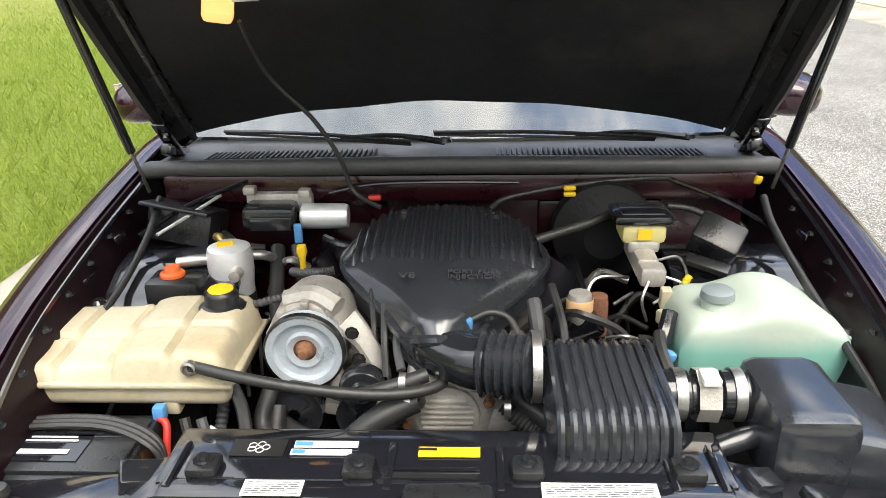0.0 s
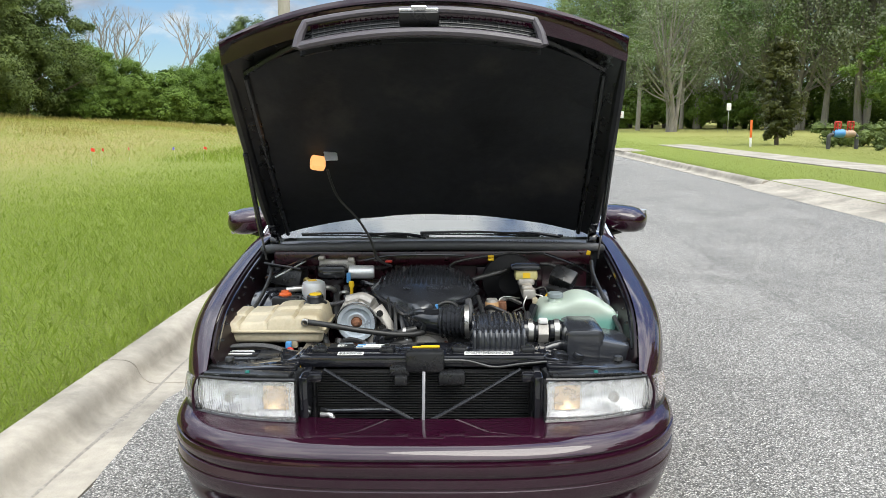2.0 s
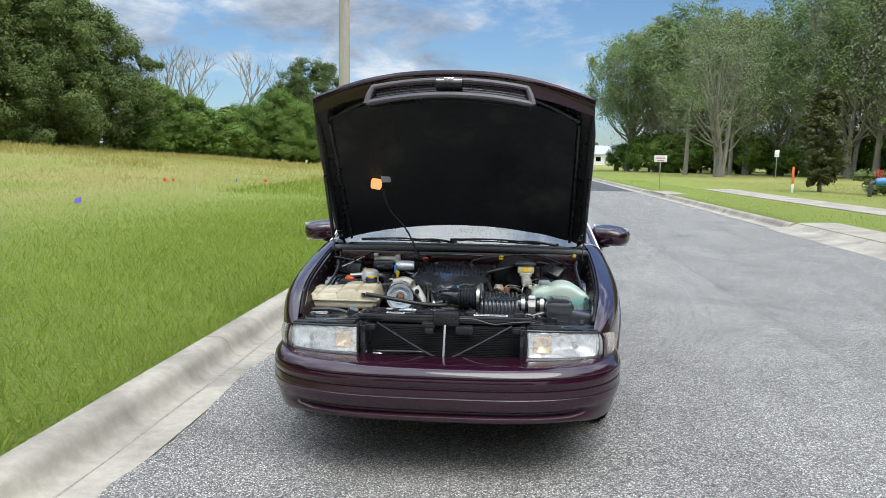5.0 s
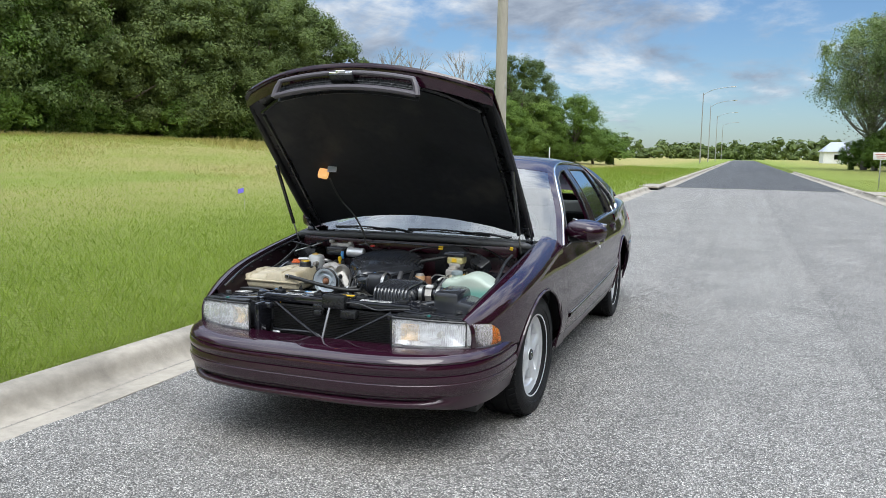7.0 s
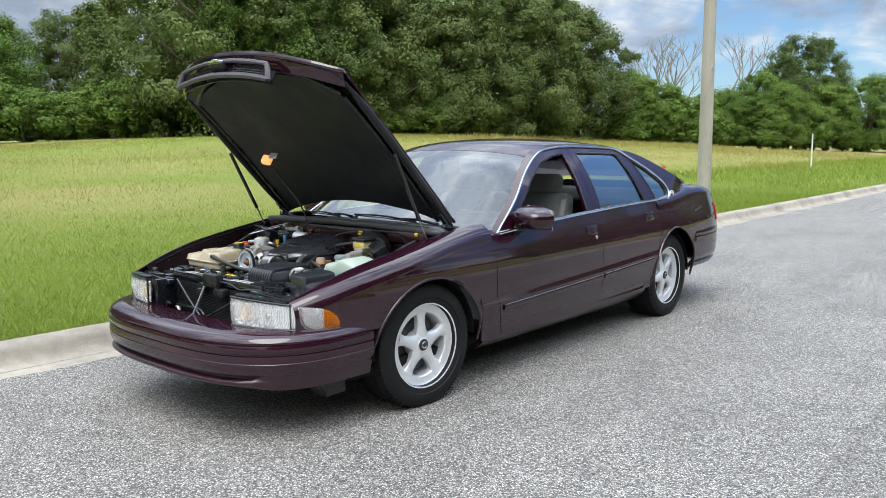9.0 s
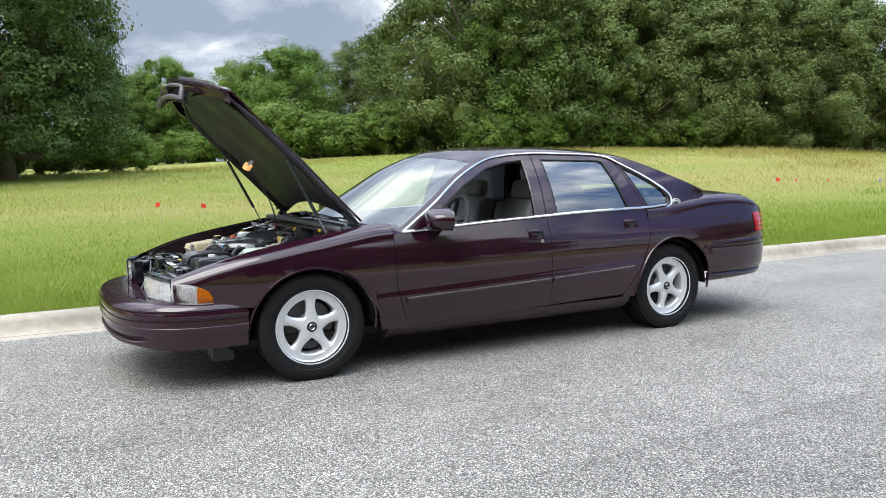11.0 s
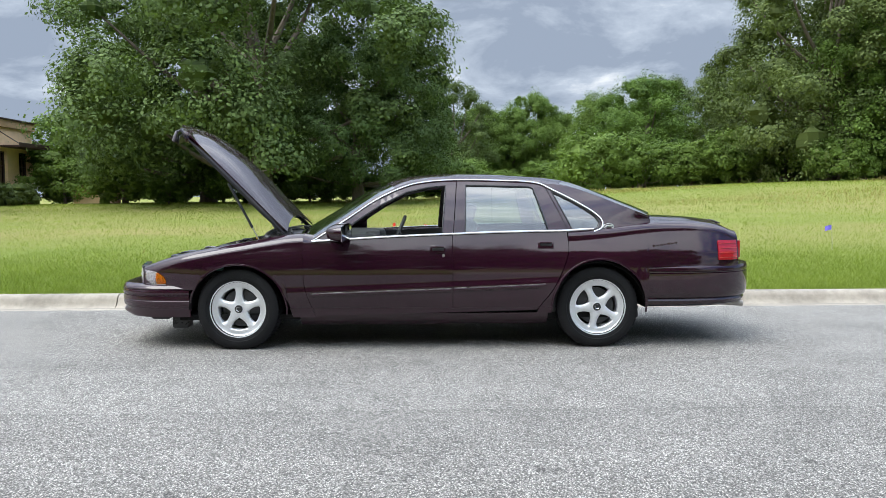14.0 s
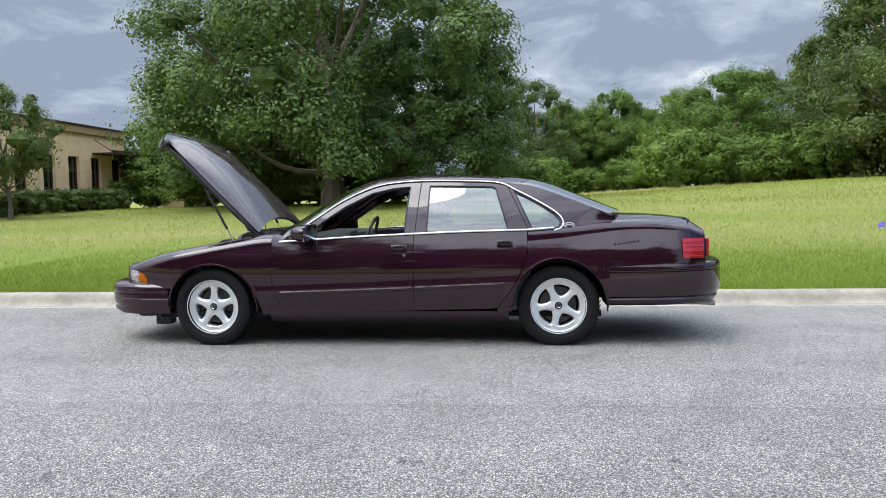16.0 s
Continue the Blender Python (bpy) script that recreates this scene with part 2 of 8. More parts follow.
MOSSY = leaf_material("mossy_leaf", (0.10, 0.12, 0.085), (0.30, 0.34, 0.24))
MAGNOLIA = leaf_material("magnolia_leaf", (0.024, 0.042, 0.014), (0.15, 0.145, 0.05), 0.3)
BARK = material("bark", (0.14, 0.115, 0.09), 0.95, spread=0.35, scale=5, bump=1.0, bump_scale=30, stretch=(1, 1, 0.25))
PALE_BARK = material("pale_bark", (0.24, 0.22, 0.19), 0.95, spread=0.3, scale=5, bump=0.8, bump_scale=30, stretch=(1, 1, 0.25))



def paint_material(name, base, flake):
    """Dark metallic car paint under a clear coat."""
    m = bpy.data.materials.new(name)
    m.use_nodes = True
    t = m.node_tree
    p = t.nodes["Principled BSDF"]
    vec = t.nodes.new("ShaderNodeTexCoord").outputs["Object"]
    f = noise_of(t, vec, 900.0, 2.0)
    big = noise_of(t, vec, 1.4, 4.0)
    lum = maths(t, "ADD", maths(t, "MULTIPLY", f.outputs[0], 0.7), maths(t, "MULTIPLY", big.outputs[0], 0.3))
    t.links.new(ramp(t, lum, [(0.35, base), (0.7, flake)]).outputs[0], p.inputs["Base Color"])
    p.inputs["Metallic"].default_value = 0.1
    p.inputs["Roughness"].default_value = 0.5
    p.inputs["Specular IOR Level"].default_value = 0.05
    p.inputs["Coat Weight"].default_value = 1.0
    p.inputs["Coat IOR"].default_value = 1.62
    low = t.nodes.new("ShaderNodeSeparateXYZ")
    t.links.new(vec, low.inputs[0])
    film = maths(t, "ADD", low.outputs[2], maths(t, "MULTIPLY", big.outputs[0], 0.05))
    t.links.new(ramp(t, film, [(0.36, 0.30), (0.52, 0.045)]).outputs[0], p.inputs["Coat Roughness"])
    b = t.nodes.new("ShaderNodeBump")
    b.inputs["Strength"].default_value = 0.02
    b.inputs["Distance"].default_value = 0.01
    t.links.new(noise_of(t, vec, 9.0, 3.0).outputs[0], b.inputs["Height"])
    t.links.new(b.outputs[0], p.inputs["Coat Normal"])
    return m


def lens_material(name, colour, flutes=120.0):
    """Moulded lamp lens: clear plastic with fine upright flutes."""
    m = bpy.data.materials.new(name)
    m.use_nodes = True
    t = m.node_tree
    p = t.nodes["Principled BSDF"]
    p.inputs["Base Color"].default_value = (*colour, 1)
    p.inputs["Transmission Weight"].default_value = 0.85
    p.inputs["Roughness"].default_value = 0.04
    p.inputs["IOR"].default_value = 1.4
    vec = t.nodes.new("ShaderNodeTexCoord").outputs["Object"]
    w = t.nodes.new("ShaderNodeTexWave")
    w.inputs["Scale"].default_value = flutes / 6.28
    t.links.new(vec, w.inputs["Vector"])
    b = t.nodes.new("ShaderNodeBump")
    b.inputs["Strength"].default_value = 0.45
    b.inputs["Distance"].default_value = 0.003
    t.links.new(w.outputs[0], b.inputs["Height"])
    t.links.new(b.outputs[0], p.inputs["Normal"])
    return m


PAINT = paint_material("dark_cherry_paint", (0.009, 0.0012, 0.0050), (0.034, 0.0033, 0.0165))
PAINT_DIM = material("dark_inner_paint", (0.0085, 0.003, 0.005), 0.45, coat=0.05, spec=0.2, spread=0.4, scale=8)
COWL = material("weathered_cowl_plastic", (0.040, 0.040, 0.043), 0.5, spread=0.3, scale=8, bump=0.06, bump_scale=160)
COVER = material("satin_ribbed_plastic", (0.030, 0.032, 0.038), 0.17, spread=0.2, scale=10, bump=0.02, bump_scale=150, spec=0.9, rough_spread=0.05)
PAINT_IN = material("cherry_inner_paint", (0.022, 0.003, 0.007), 0.3, coat=0.4, spread=0.3, scale=8)
BLACK = material("black_plastic", (0.015, 0.0155, 0.017), 0.3, spread=0.3, scale=14, bump=0.08, bump_scale=180)
SATIN = material("satin_black_plastic", (0.016, 0.017, 0.020), 0.15, spread=0.25, scale=10, bump=0.02, bump_scale=120)
GLOSS = material("gloss_black_steel", (0.010, 0.0105, 0.014), 0.12, coat=0.7, spread=0.2, scale=8, second=(0.05, 0.045, 0.04), second_at=(0.62, 0.85))
RUBBER = material("rubber_hose", (0.026, 0.026, 0.026), 0.42, spread=0.3, scale=16, bump=0.1, bump_scale=200)
SEALR = material("grey_rubber_seal", (0.058, 0.058, 0.062), 0.5, spread=0.25, scale=12, bump=0.1)
TYRE = material("tyre_rubber", (0.014, 0.014, 0.015), 0.55, spread=0.25, scale=12, bump=0.2, bump_scale=90)
LINER = material("hood_liner_felt", (0.0155, 0.016, 0.020), 0.55, spread=0.4, scale=3, bump=0.5, bump_scale=9, second=(0.060, 0.054, 0.050), second_at=(0.55, 0.80))
UNDER = material("underbody_black", (0.012, 0.012, 0.012), 0.8, spread=0.4, scale=6, bump=0.3)
ALLOY = material("machined_alloy", (0.82, 0.83, 0.85), 0.38, 0.55, spread=0.1, scale=9, bump=0.05, bump_scale=150)
CAST = material("cast_aluminium", (0.47, 0.445, 0.41), 0.48, 0.5, spread=0.25, scale=14, bump=0.18, bump_scale=160, second=(0.27, 0.23, 0.18), second_at=(0.54, 0.80))
STEEL = material("zinc_steel", (0.50, 0.49, 0.47), 0.34, 0.9, spread=0.25, scale=20, bump=0.1)
CHROME = material("chrome_trim", (0.78, 0.79, 0.80), 0.1, 1.0, spread=0.05, scale=10, rough_spread=0.05)
RUSTY = material("rusty_steel", (0.22, 0.10, 0.055), 0.75, 0.3, spread=0.4, scale=25, bump=0.4, bump_scale=140)
CREAM = material("aged_cream_plastic", (0.47, 0.41, 0.29), 0.42, spread=0.16, scale=9, bump=0.08, bump_scale=60, second=(0.38, 0.30, 0.18), second_at=(0.5, 0.75))
YELLOW = material("yellow_label", (0.80, 0.52, 0.02), 0.45, spread=0.08, scale=20)
WHITE = material("white_label", (0.74, 0.74, 0.72), 0.4, spread=0.08, scale=20)
BLUE = material("blue_print", (0.08, 0.27, 0.56), 0.45, spread=0.1)
RED = material("red_plastic", (0.50, 0.03, 0.02), 0.4, spread=0.15)
ORANGE = material("orange_plastic", (0.62, 0.11, 0.02), 0.45, spread=0.2, scale=30)
# also colours the flat stand-ins for the dark of holes and slots
INK = material("plain_black", (0.012, 0.012, 0.012), 0.5)
FIN = material("condenser_fins", (0.022, 0.022, 0.023), 0.55, 0.3, spread=0.3, scale=20)
LEATHER = material("grey_leather", (0.25, 0.25, 0.252), 0.45, spread=0.2, scale=10, bump=0.3, bump_scale=90)
DASH = material("dash_vinyl", (0.085, 0.086, 0.09), 0.55, spread=0.2, scale=10, bump=0.2, bump_scale=120)
WINDSHIELD = thin_glass("windshield_glass", (0.60, 0.66, 0.64), 2.3)
TINTED = thin_glass("tinted_side_glass", (0.50, 0.58, 0.54), 3.8)
LENS = lens_material("clear_lamp_lens", (1, 1, 1), 260)
AMBER = lens_material("amber_lamp_lens", (1.0, 0.36, 0.02), 200)
REDLENS = material("red_tail_lens", (0.42, 0.012, 0.02), 0.12, coat=0.8, spread=0.15, scale=12)
PEARL = material("pearl_reflector", (0.80, 0.81, 0.82), 0.35, 0.1, spread=0.1, scale=40)
REFLECT = material("lamp_reflector", (0.70, 0.72, 0.76), 0.28, 0.4, spread=0.12, scale=30)


def glow_material(name, colour, power):
    m = bpy.data.materials.new(name)
    m.use_nodes = True
    p = m.node_tree.nodes["Principled BSDF"]
    p.inputs["Base Color"].default_value = (*colour, 1)
    p.inputs["Emission Color"].default_value = (*colour, 1)
    p.inputs["Emission Strength"].default_value = power
    return m


HOODLAMP = glow_material("lit_lamp_lens", (1.0, 0.50, 0.18), 0.85)
AMBERBACK = material("amber_reflector", (0.70, 0.50, 0.28), 0.3, 0.6, spread=0.3, scale=40)
for m, k in ((TYRE, 0.15), (UNDER, 0.1), (LINER, 0.35), (SATIN, 0.75)):
    m.node_tree.nodes["Principled BSDF"].inputs["Specular IOR Level"].default_value = k


# ---------------------------------------------------------------- small mesh helpers
def mesh_from(name, verts, faces, mat=None, smooth=False):
    me = bpy.data.meshes.new(name)
    me.from_pydata([tuple(v) for v in verts], [], faces)
    if mat:
        me.materials.append(mat)
    if smooth:
        me.polygons.foreach_set("use_smooth", [True] * len(me.polygons))
    me.update()
    return me


def quads_mesh(name, pts, mat):
    """pts: array n x 4 x 3 of loose four-cornered blades."""
    n = len(pts)
    me = bpy.data.meshes.new(name)
    me.vertices.add(n * 4)
    me.vertices.foreach_set("co", np.asarray(pts, dtype=np.float32).reshape(-1))
    me.loops.add(n * 4)
    me.loops.foreach_set("vertex_index", np.arange(n * 4, dtype=np.int32))
    me.polygons.add(n)
    me.polygons.foreach_set("loop_start", np.arange(0, n * 4, 4, dtype=np.int32))
    me.materials.append(mat)
    me.update(calc_edges=True)
    return me


def part(name, bm, mat, parent=None, label="", smooth=True, thick=0.0, at=None, out=None):
    """Links a bmesh as one mesh object under a thing or a part; out: the way its outer face looks."""
    me = bpy.data.meshes.new(name)
    bmesh.ops.recalc_face_normals(bm, faces=bm.faces)
    if out is not None and sum(f.normal.dot(Vector(out)) * f.calc_area() for f in bm.faces) < 0:
        bmesh.ops.reverse_faces(bm, faces=bm.faces)
    bm.edges.index_update()
    rim = [e.index for e in bm.edges if e.is_boundary] if thick else []
    bm.to_mesh(me)
    bm.free()
    me.materials.append(mat)
    if smooth:
        me.polygons.foreach_set("use_smooth", [True] * len(me.polygons))
        me.set_sharp_from_angle(angle=radians(38))
        for i in rim:
            me.edges[i].use_edge_sharp = True
    ob = new(name, me)
    if parent:
        ob.parent = parent
    if at is not None:
        ob.matrix_basis = at
    if label:
        tagged(ob, label)
    if thick:
        s = ob.modifiers.new("thickness", "SOLIDIFY")
        s.thickness, s.offset = thick, -1
    return ob


def thing(name, label, category, m=None, group="", kind=""):
    ob = new(name)
    if m is not None:
        ob.matrix_basis = m
    return tagged(ob, label, category, group, kind)


def box(bm, c, s, bevel=0.0, rot=None, taper=1.0, segs=2):
    """A bevelled box in bm, centre c, size s, turned by the matrix rot; taper narrows its top."""
    r = bmesh.ops.create_cube(bm, size=1.0)
    vs = r["verts"]
    for v in vs:
        k = taper if v.co.z > 0 else 1.0
        v.co = Vector((v.co.x * s[0] * k, v.co.y * s[1] * k, v.co.z * s[2]))
    if bevel:
        es = list({e for v in vs for e in v.link_edges})
        r = bmesh.ops.bevel(bm, geom=es, offset=bevel, segments=segs, affect="EDGES", profile=0.5)
        vs = list({v for f in r["faces"] for v in f.verts} | {v for v in vs if v.is_valid})
        seen, stack = set(vs), list(vs)
        while stack:
            for e in stack.pop().link_edges:
                for w in e.verts:
                    if w not in seen:
                        seen.add(w)
                        stack.append(w)
        vs = list(seen)
    m = Matrix.Translation(c) @ (rot.to_4x4() if rot is not None else Matrix.Identity(4))
    for v in vs:
        v.co = m @ v.co
    return vs


def rotx(a, b=0, c=0):
    return Euler((radians(a), radians(b), radians(c))).to_matrix()


def smooth_path(pts, n=8):
    """A soft curve through the points."""
    p = [Vector(q) for q in pts]
    if len(p) < 3:
        return p
    p = [p[0] * 2 - p[1]] + p + [p[-1] * 2 - p[-2]]
    out = []
    for i in range(1, len(p) - 2):
        a, b, c, d = p[i - 1:i + 3]
        for k in range(n):
            t = k / n
            out.append(0.5 * (2 * b + (c - a) * t + (2 * a - 5 * b + 4 * c - d) * t * t + (3 * b - a - 3 * c + d) * t ** 3))
    out.append(p[-2])
    return out


def tube(bm, pts, r, segs=8, soft=6, closed_ends=True, ribs=0.0, flat=1.0):
    """A round hose, cable or bar along the points; r may be a list; ribs: depth of corrugation."""
    path = smooth_path(pts, soft) if soft else [Vector(q) for q in pts]
    n = len(path)
    rings = []
    side = None
    for i, p in enumerate(path):
        d = (path[min(i + 1, n - 1)] - path[max(i - 1, 0)]).normalized()
        if side is None:
            side = d.orthogonal().normalized()
        else:
            side = (side - d * side.dot(d)).normalized()
        up = d.cross(side)
        if isinstance(r, (list, tuple)):
            f = i / max(1, n - 1) * (len(r) - 1)
            k = min(int(f), len(r) - 2)
            rad = r[k] + (r[k + 1] - r[k]) * (f - k)
        else:
            rad = r
        if ribs and i % 2:
            rad -= ribs
        rings.append([bm.verts.new(p + side * math.cos(a) * rad + up * math.sin(a) * rad * flat)
                      for a in (2 * math.pi * j / segs for j in range(segs))])
    for a, b in zip(rings, rings[1:]):
        for j in range(segs):
            bm.faces.new((a[j], a[(j + 1) % segs], b[(j + 1) % segs], b[j]))
    if closed_ends:
        bm.faces.new(rings[0][::-1])
        bm.faces.new(rings[-1])


def lathe(bm, profile, segs=24, m=None, closed=False):
    """Turns (radius, height) points about z; m places the result."""
    m = m or Matrix.Identity(4)
    rings = []
    for r, h in profile:
        if r < 1e-6:
            rings.append([bm.verts.new(m @ Vector((0, 0, h)))])
        else:
            rings.append([bm.verts.new(m @ Vector((r * math.cos(a), r * math.sin(a), h)))
                          for a in (2 * math.pi * j / segs for j in range(segs))])
    pairs = list(zip(rings, rings[1:])) + ([(rings[-1], rings[0])] if closed else [])
    for a, b in pairs:
        for j in range(segs):
            q = [a[j % len(a)], a[(j + 1) % len(a)], b[(j + 1) % len(b)], b[j % len(b)]]
            q = [v for i, v in enumerate(q) if v not in q[:i]]
            if len(q) > 2:
                bm.faces.new(q)


def sheet(bm, f, us, vs):
    """A grid surface: f(u, v) for each u of us and v of vs."""
    g = [[bm.verts.new(f(u, v)) for v in vs] for u in us]
    for a, b in zip(g, g[1:]):
        for j in range(len(vs) - 1):
            bm.faces.new((a[j], a[j + 1], b[j + 1], b[j]))
    return g


def table(points):
    """Piecewise smooth lookup through (x, y) points."""
    xs, ys = [p[0] for p in points], [p[1] for p in points]

    def at(x):
        if x <= xs[0]:
            return ys[0]
        if x >= xs[-1]:
            return ys[-1]
        k = max(i for i in range(len(xs) - 1) if xs[i] <= x)
        h = xs[k + 1] - xs[k]
        t = (x - xs[k]) / h
        d = (ys[k + 1] - ys[k]) / h
        m0 = d if k == 0 else 0.5 * (d + (ys[k] - ys[k - 1]) / (xs[k] - xs[k - 1]))
        m1 = d if k + 2 >= len(xs) else 0.5 * (d + (ys[k + 2] - ys[k + 1]) / (xs[k + 2] - xs[k + 1]))
        return ((2 * t ** 3 - 3 * t ** 2 + 1) * ys[k] + (t ** 3 - 2 * t ** 2 + t) * h * m0
                + (3 * t ** 2 - 2 * t ** 3) * ys[k + 1] + (t ** 3 - t ** 2) * h * m1)
    return at


def lerp(a, b, t):
    return a + (b - a) * t


# ---------------------------------------------------------------- ground, road and kerbs
GUTTER, TOE, KERB_BACK = -1.42, -1.70, -1.93
ROAD_RIGHT = 6.45
RISE = table([(-60, 0.3), (-15, 0.75), (5, 1.0), (20, 1.75), (33, 2.0), (48, 1.8), (70, 1.2), (110, 0.4), (160, 0.0)])


def field_height(x, y):
    if x > KERB_BACK:
        return 0.14 if x > ROAD_RIGHT + 0.2 else -0.06
    d = min(1.0, (KERB_BACK - x) / 36.0)
    return 0.13 + RISE(y) * d * d * (3 - 2 * d) + 0.03 * noise.noise((x * 0.3, y * 0.3, 0)) * min(1, d * 8)


def steps(a, b, first, grow):
    out, d = [a], first
    while out[-1] + d < b:
        out.append(out[-1] + d)
        d *= grow
    return out + [b]


def make_ground():
    left = [KERB_BACK - s for s in steps(0.0, 3000, 0.4, 1.09)][::-1]
    right = [ROAD_RIGHT + 0.22 + s for s in steps(0.0, 3000, 0.6, 1.16)]
    xs = left + [KERB_BACK + 0.02, 2.0, ROAD_RIGHT + 0.2] + right
    ys = [-s for s in steps(0.0, 3000, 0.8, 1.10)][::-1] + steps(0.0, 3000, 0.8, 1.07)[1:]
    verts = [(x, y, field_height(x, y)) for x in xs for y in ys]
    n = len(ys)
    faces = [(i * n + j, (i + 1) * n + j, (i + 1) * n + j + 1, i * n + j + 1) for i in range(len(xs) - 1) for j in range(n - 1)]
    tagged(new("ground", mesh_from("ground", verts, faces, FIELD, True)), "green and straw-coloured grass field rising gently to the woods", "ground", kind="structure")


def strip(name, mat, profile, y0, y1, label, step=2.5, shift=None):
    """A long piece of kerb, road or walk: the (x, z) profile drawn along y."""
    n = max(1, round((y1 - y0) / step))
    verts, faces = [], []
    k = len(profile)
    for i in range(n + 1):
        y = lerp(y0, y1, i / n)
        dx = shift(y) if shift else 0.0
        verts += [(x + dx, y, z) for x, z in profile]
    for i in range(n):
        for j in range(k - 1):
            a = i * k + j
            faces.append((a, a + 1, a + k + 1, a + k))
    faces += [tuple(range(k))[::-1], tuple(n * k + j for j in range(k))] if k > 3 else []
    return tagged(new(name, mesh_from(name, verts, faces, mat)), label, name.split("_")[0], kind="structure")


make_ground()
strip("road", ASPHALT, [(GUTTER + 0.01, 0.0), (2.5, 0.012), (ROAD_RIGHT - 0.3, 0.0)], -160, 33.6, "worn light grey asphalt street with pale exposed aggregate", 2.0)
def road_edge():
    """Ragged margin where the asphalt runs thin over the gutter."""
    ys = [-9 + 0.09 * i for i in range(430)]
    verts, faces = [], []
    for i, y in enumerate(ys):
        x = GUTTER - 0.012 + 0.075 * noise.noise((0, y * 0.9, 2.0)) + 0.03 * noise.noise((0, y * 6.0, 5.0))
        verts += [(min(x, GUTTER + 0.045), y, 0.0074), (GUTTER + 0.24, y, 0.0024)]
        if i:
            a = 2 * i
            faces.append((a - 2, a - 1, a + 1, a))
    tagged(new("road_margin", mesh_from("road_margin", verts, faces, ASPHALT)), "ragged asphalt margin along the concrete gutter", "road", kind="structure")


road_edge()
GRIT = material("gutter_grit", (0.26, 0.235, 0.20), 0.95, spread=0.4, scale=40, bump=0.6, bump_scale=220)


def gutter_grit():
    """Thin drifts of sand and grit lying in the gutter pan."""
    verts, faces = [], []
    for i in range(330):
        y = -6 + 0.07 * i
        w = 0.05 * max(0.0, noise.noise((3, y * 0.55, 1)) + 0.18) + 0.018 * abs(noise.noise((1, y * 5, 7)))
        c = TOE + 0.085 + 0.03 * noise.noise((2, y * 0.8, 3))
        verts += [(x, y, -0.004 + 0.036 * (x - TOE - 0.03) + dz) for x, dz in ((c - w, 0.0015), (c, 0.006), (c + w, 0.0015))]
        if i:
            a = 3 * i
            faces += [(a - 3, a - 2, a + 1, a), (a - 2, a - 1, a + 2, a + 1)]
    tagged(new("gutter_sand", mesh_from("gutter_sand", verts, faces, GRIT, True)), "thin drifts of sand and grit in the gutter", "sand", kind="stuff")


gutter_grit()
strip("road_far", ASPHALT_NEW, [(-1.2, 0.004), (2.5, 0.016), (ROAD_RIGHT - 0.3, 0.004)], 33.6, 325, "darker newer asphalt further along the street", 8.0)



def kerb_pieces(y0, y1, side, name, label):
    """Concrete kerb and gutter in three-metre lengths with open joints."""
    lead = thing(name, label, "kerb", kind="structure")
    rnd = random.Random(5)
    y = y0
    flip = -1 if side > 0 else 1
    base = TOE if side < 0 else ROAD_RIGHT
    while y < y1:
        ln = 3.05
        bm = bmesh.new()
        pan = GUTTER - TOE
        prof = [(pan, -0.06), (pan, 0.005), (0.05, -0.003), (0.02, 0.003), (-0.01, 0.020), (-0.032, 0.050), (-0.048, 0.085), (-0.066, 0.110), (-0.092, 0.128), (-0.125, 0.137), (-0.19, 0.139), (-0.222, 0.134), (-0.235, 0.115), (-0.235, -0.06)]
        dz = rnd.uniform(-0.0015, 0.0015)
        ring = []
        for yy in (y + 0.006, y + ln * 0.5, y + ln - 0.006):
            ring.append([bm.verts.new((base + flip * x + rnd.uniform(-0.004, 0.004), yy, z + dz)) for x, z in prof])
        for a, b in zip(ring, ring[1:]):
            for j in range(len(prof) - 1):
                bm.faces.new((a[j], a[j + 1], b[j + 1], b[j]))
        bm.faces.new(ring[0])
        bm.faces.new(ring[-1][::-1])
        part("kerb_stone", bm, CONCRETE, lead)
        y += ln
    return lead


kerb_pieces(-32.5, 30.0, -1, "kerb_left", "pale weathered concrete kerb with gutter and open joints")
kerb_pieces(13.5, 75.0, 1, "kerb_right", "pale concrete kerb with gutter across the street")
strip("kerb_far", CONCRETE, [(-1.05, -0.05), (-1.05, 0.01), (-1.3, 0.02), (-1.35, 0.14), (-1.6, 0.14), (-1.6, -0.05)], 33.5, 260, "pale concrete kerb further along the street", 8)
strip("driveway", CONCRETE, [(ROAD_RIGHT - 0.4, 0.004), (ROAD_RIGHT + 0.05, 0.06), (ROAD_RIGHT + 0.25, 0.145), (ROAD_RIGHT + 0.95, 0.160), (ROAD_RIGHT + 1.15, 0.150), (ROAD_RIGHT + 1.15, 0.10)], 2.0, 13.6, "pale concrete driveway apron meeting the street", 2.5)
strip("pavement", CONCRETE, [(10.4, 0.10), (10.4, 0.165), (11.9, 0.165), (11.9, 0.10)], 2.0, 34.5, "pale concrete pavement across the street", 1.5, shift=lambda y: 0.0018 * (31 - y) * (31 - y) * (1 if y < 31 else -0.4) - 0.9)


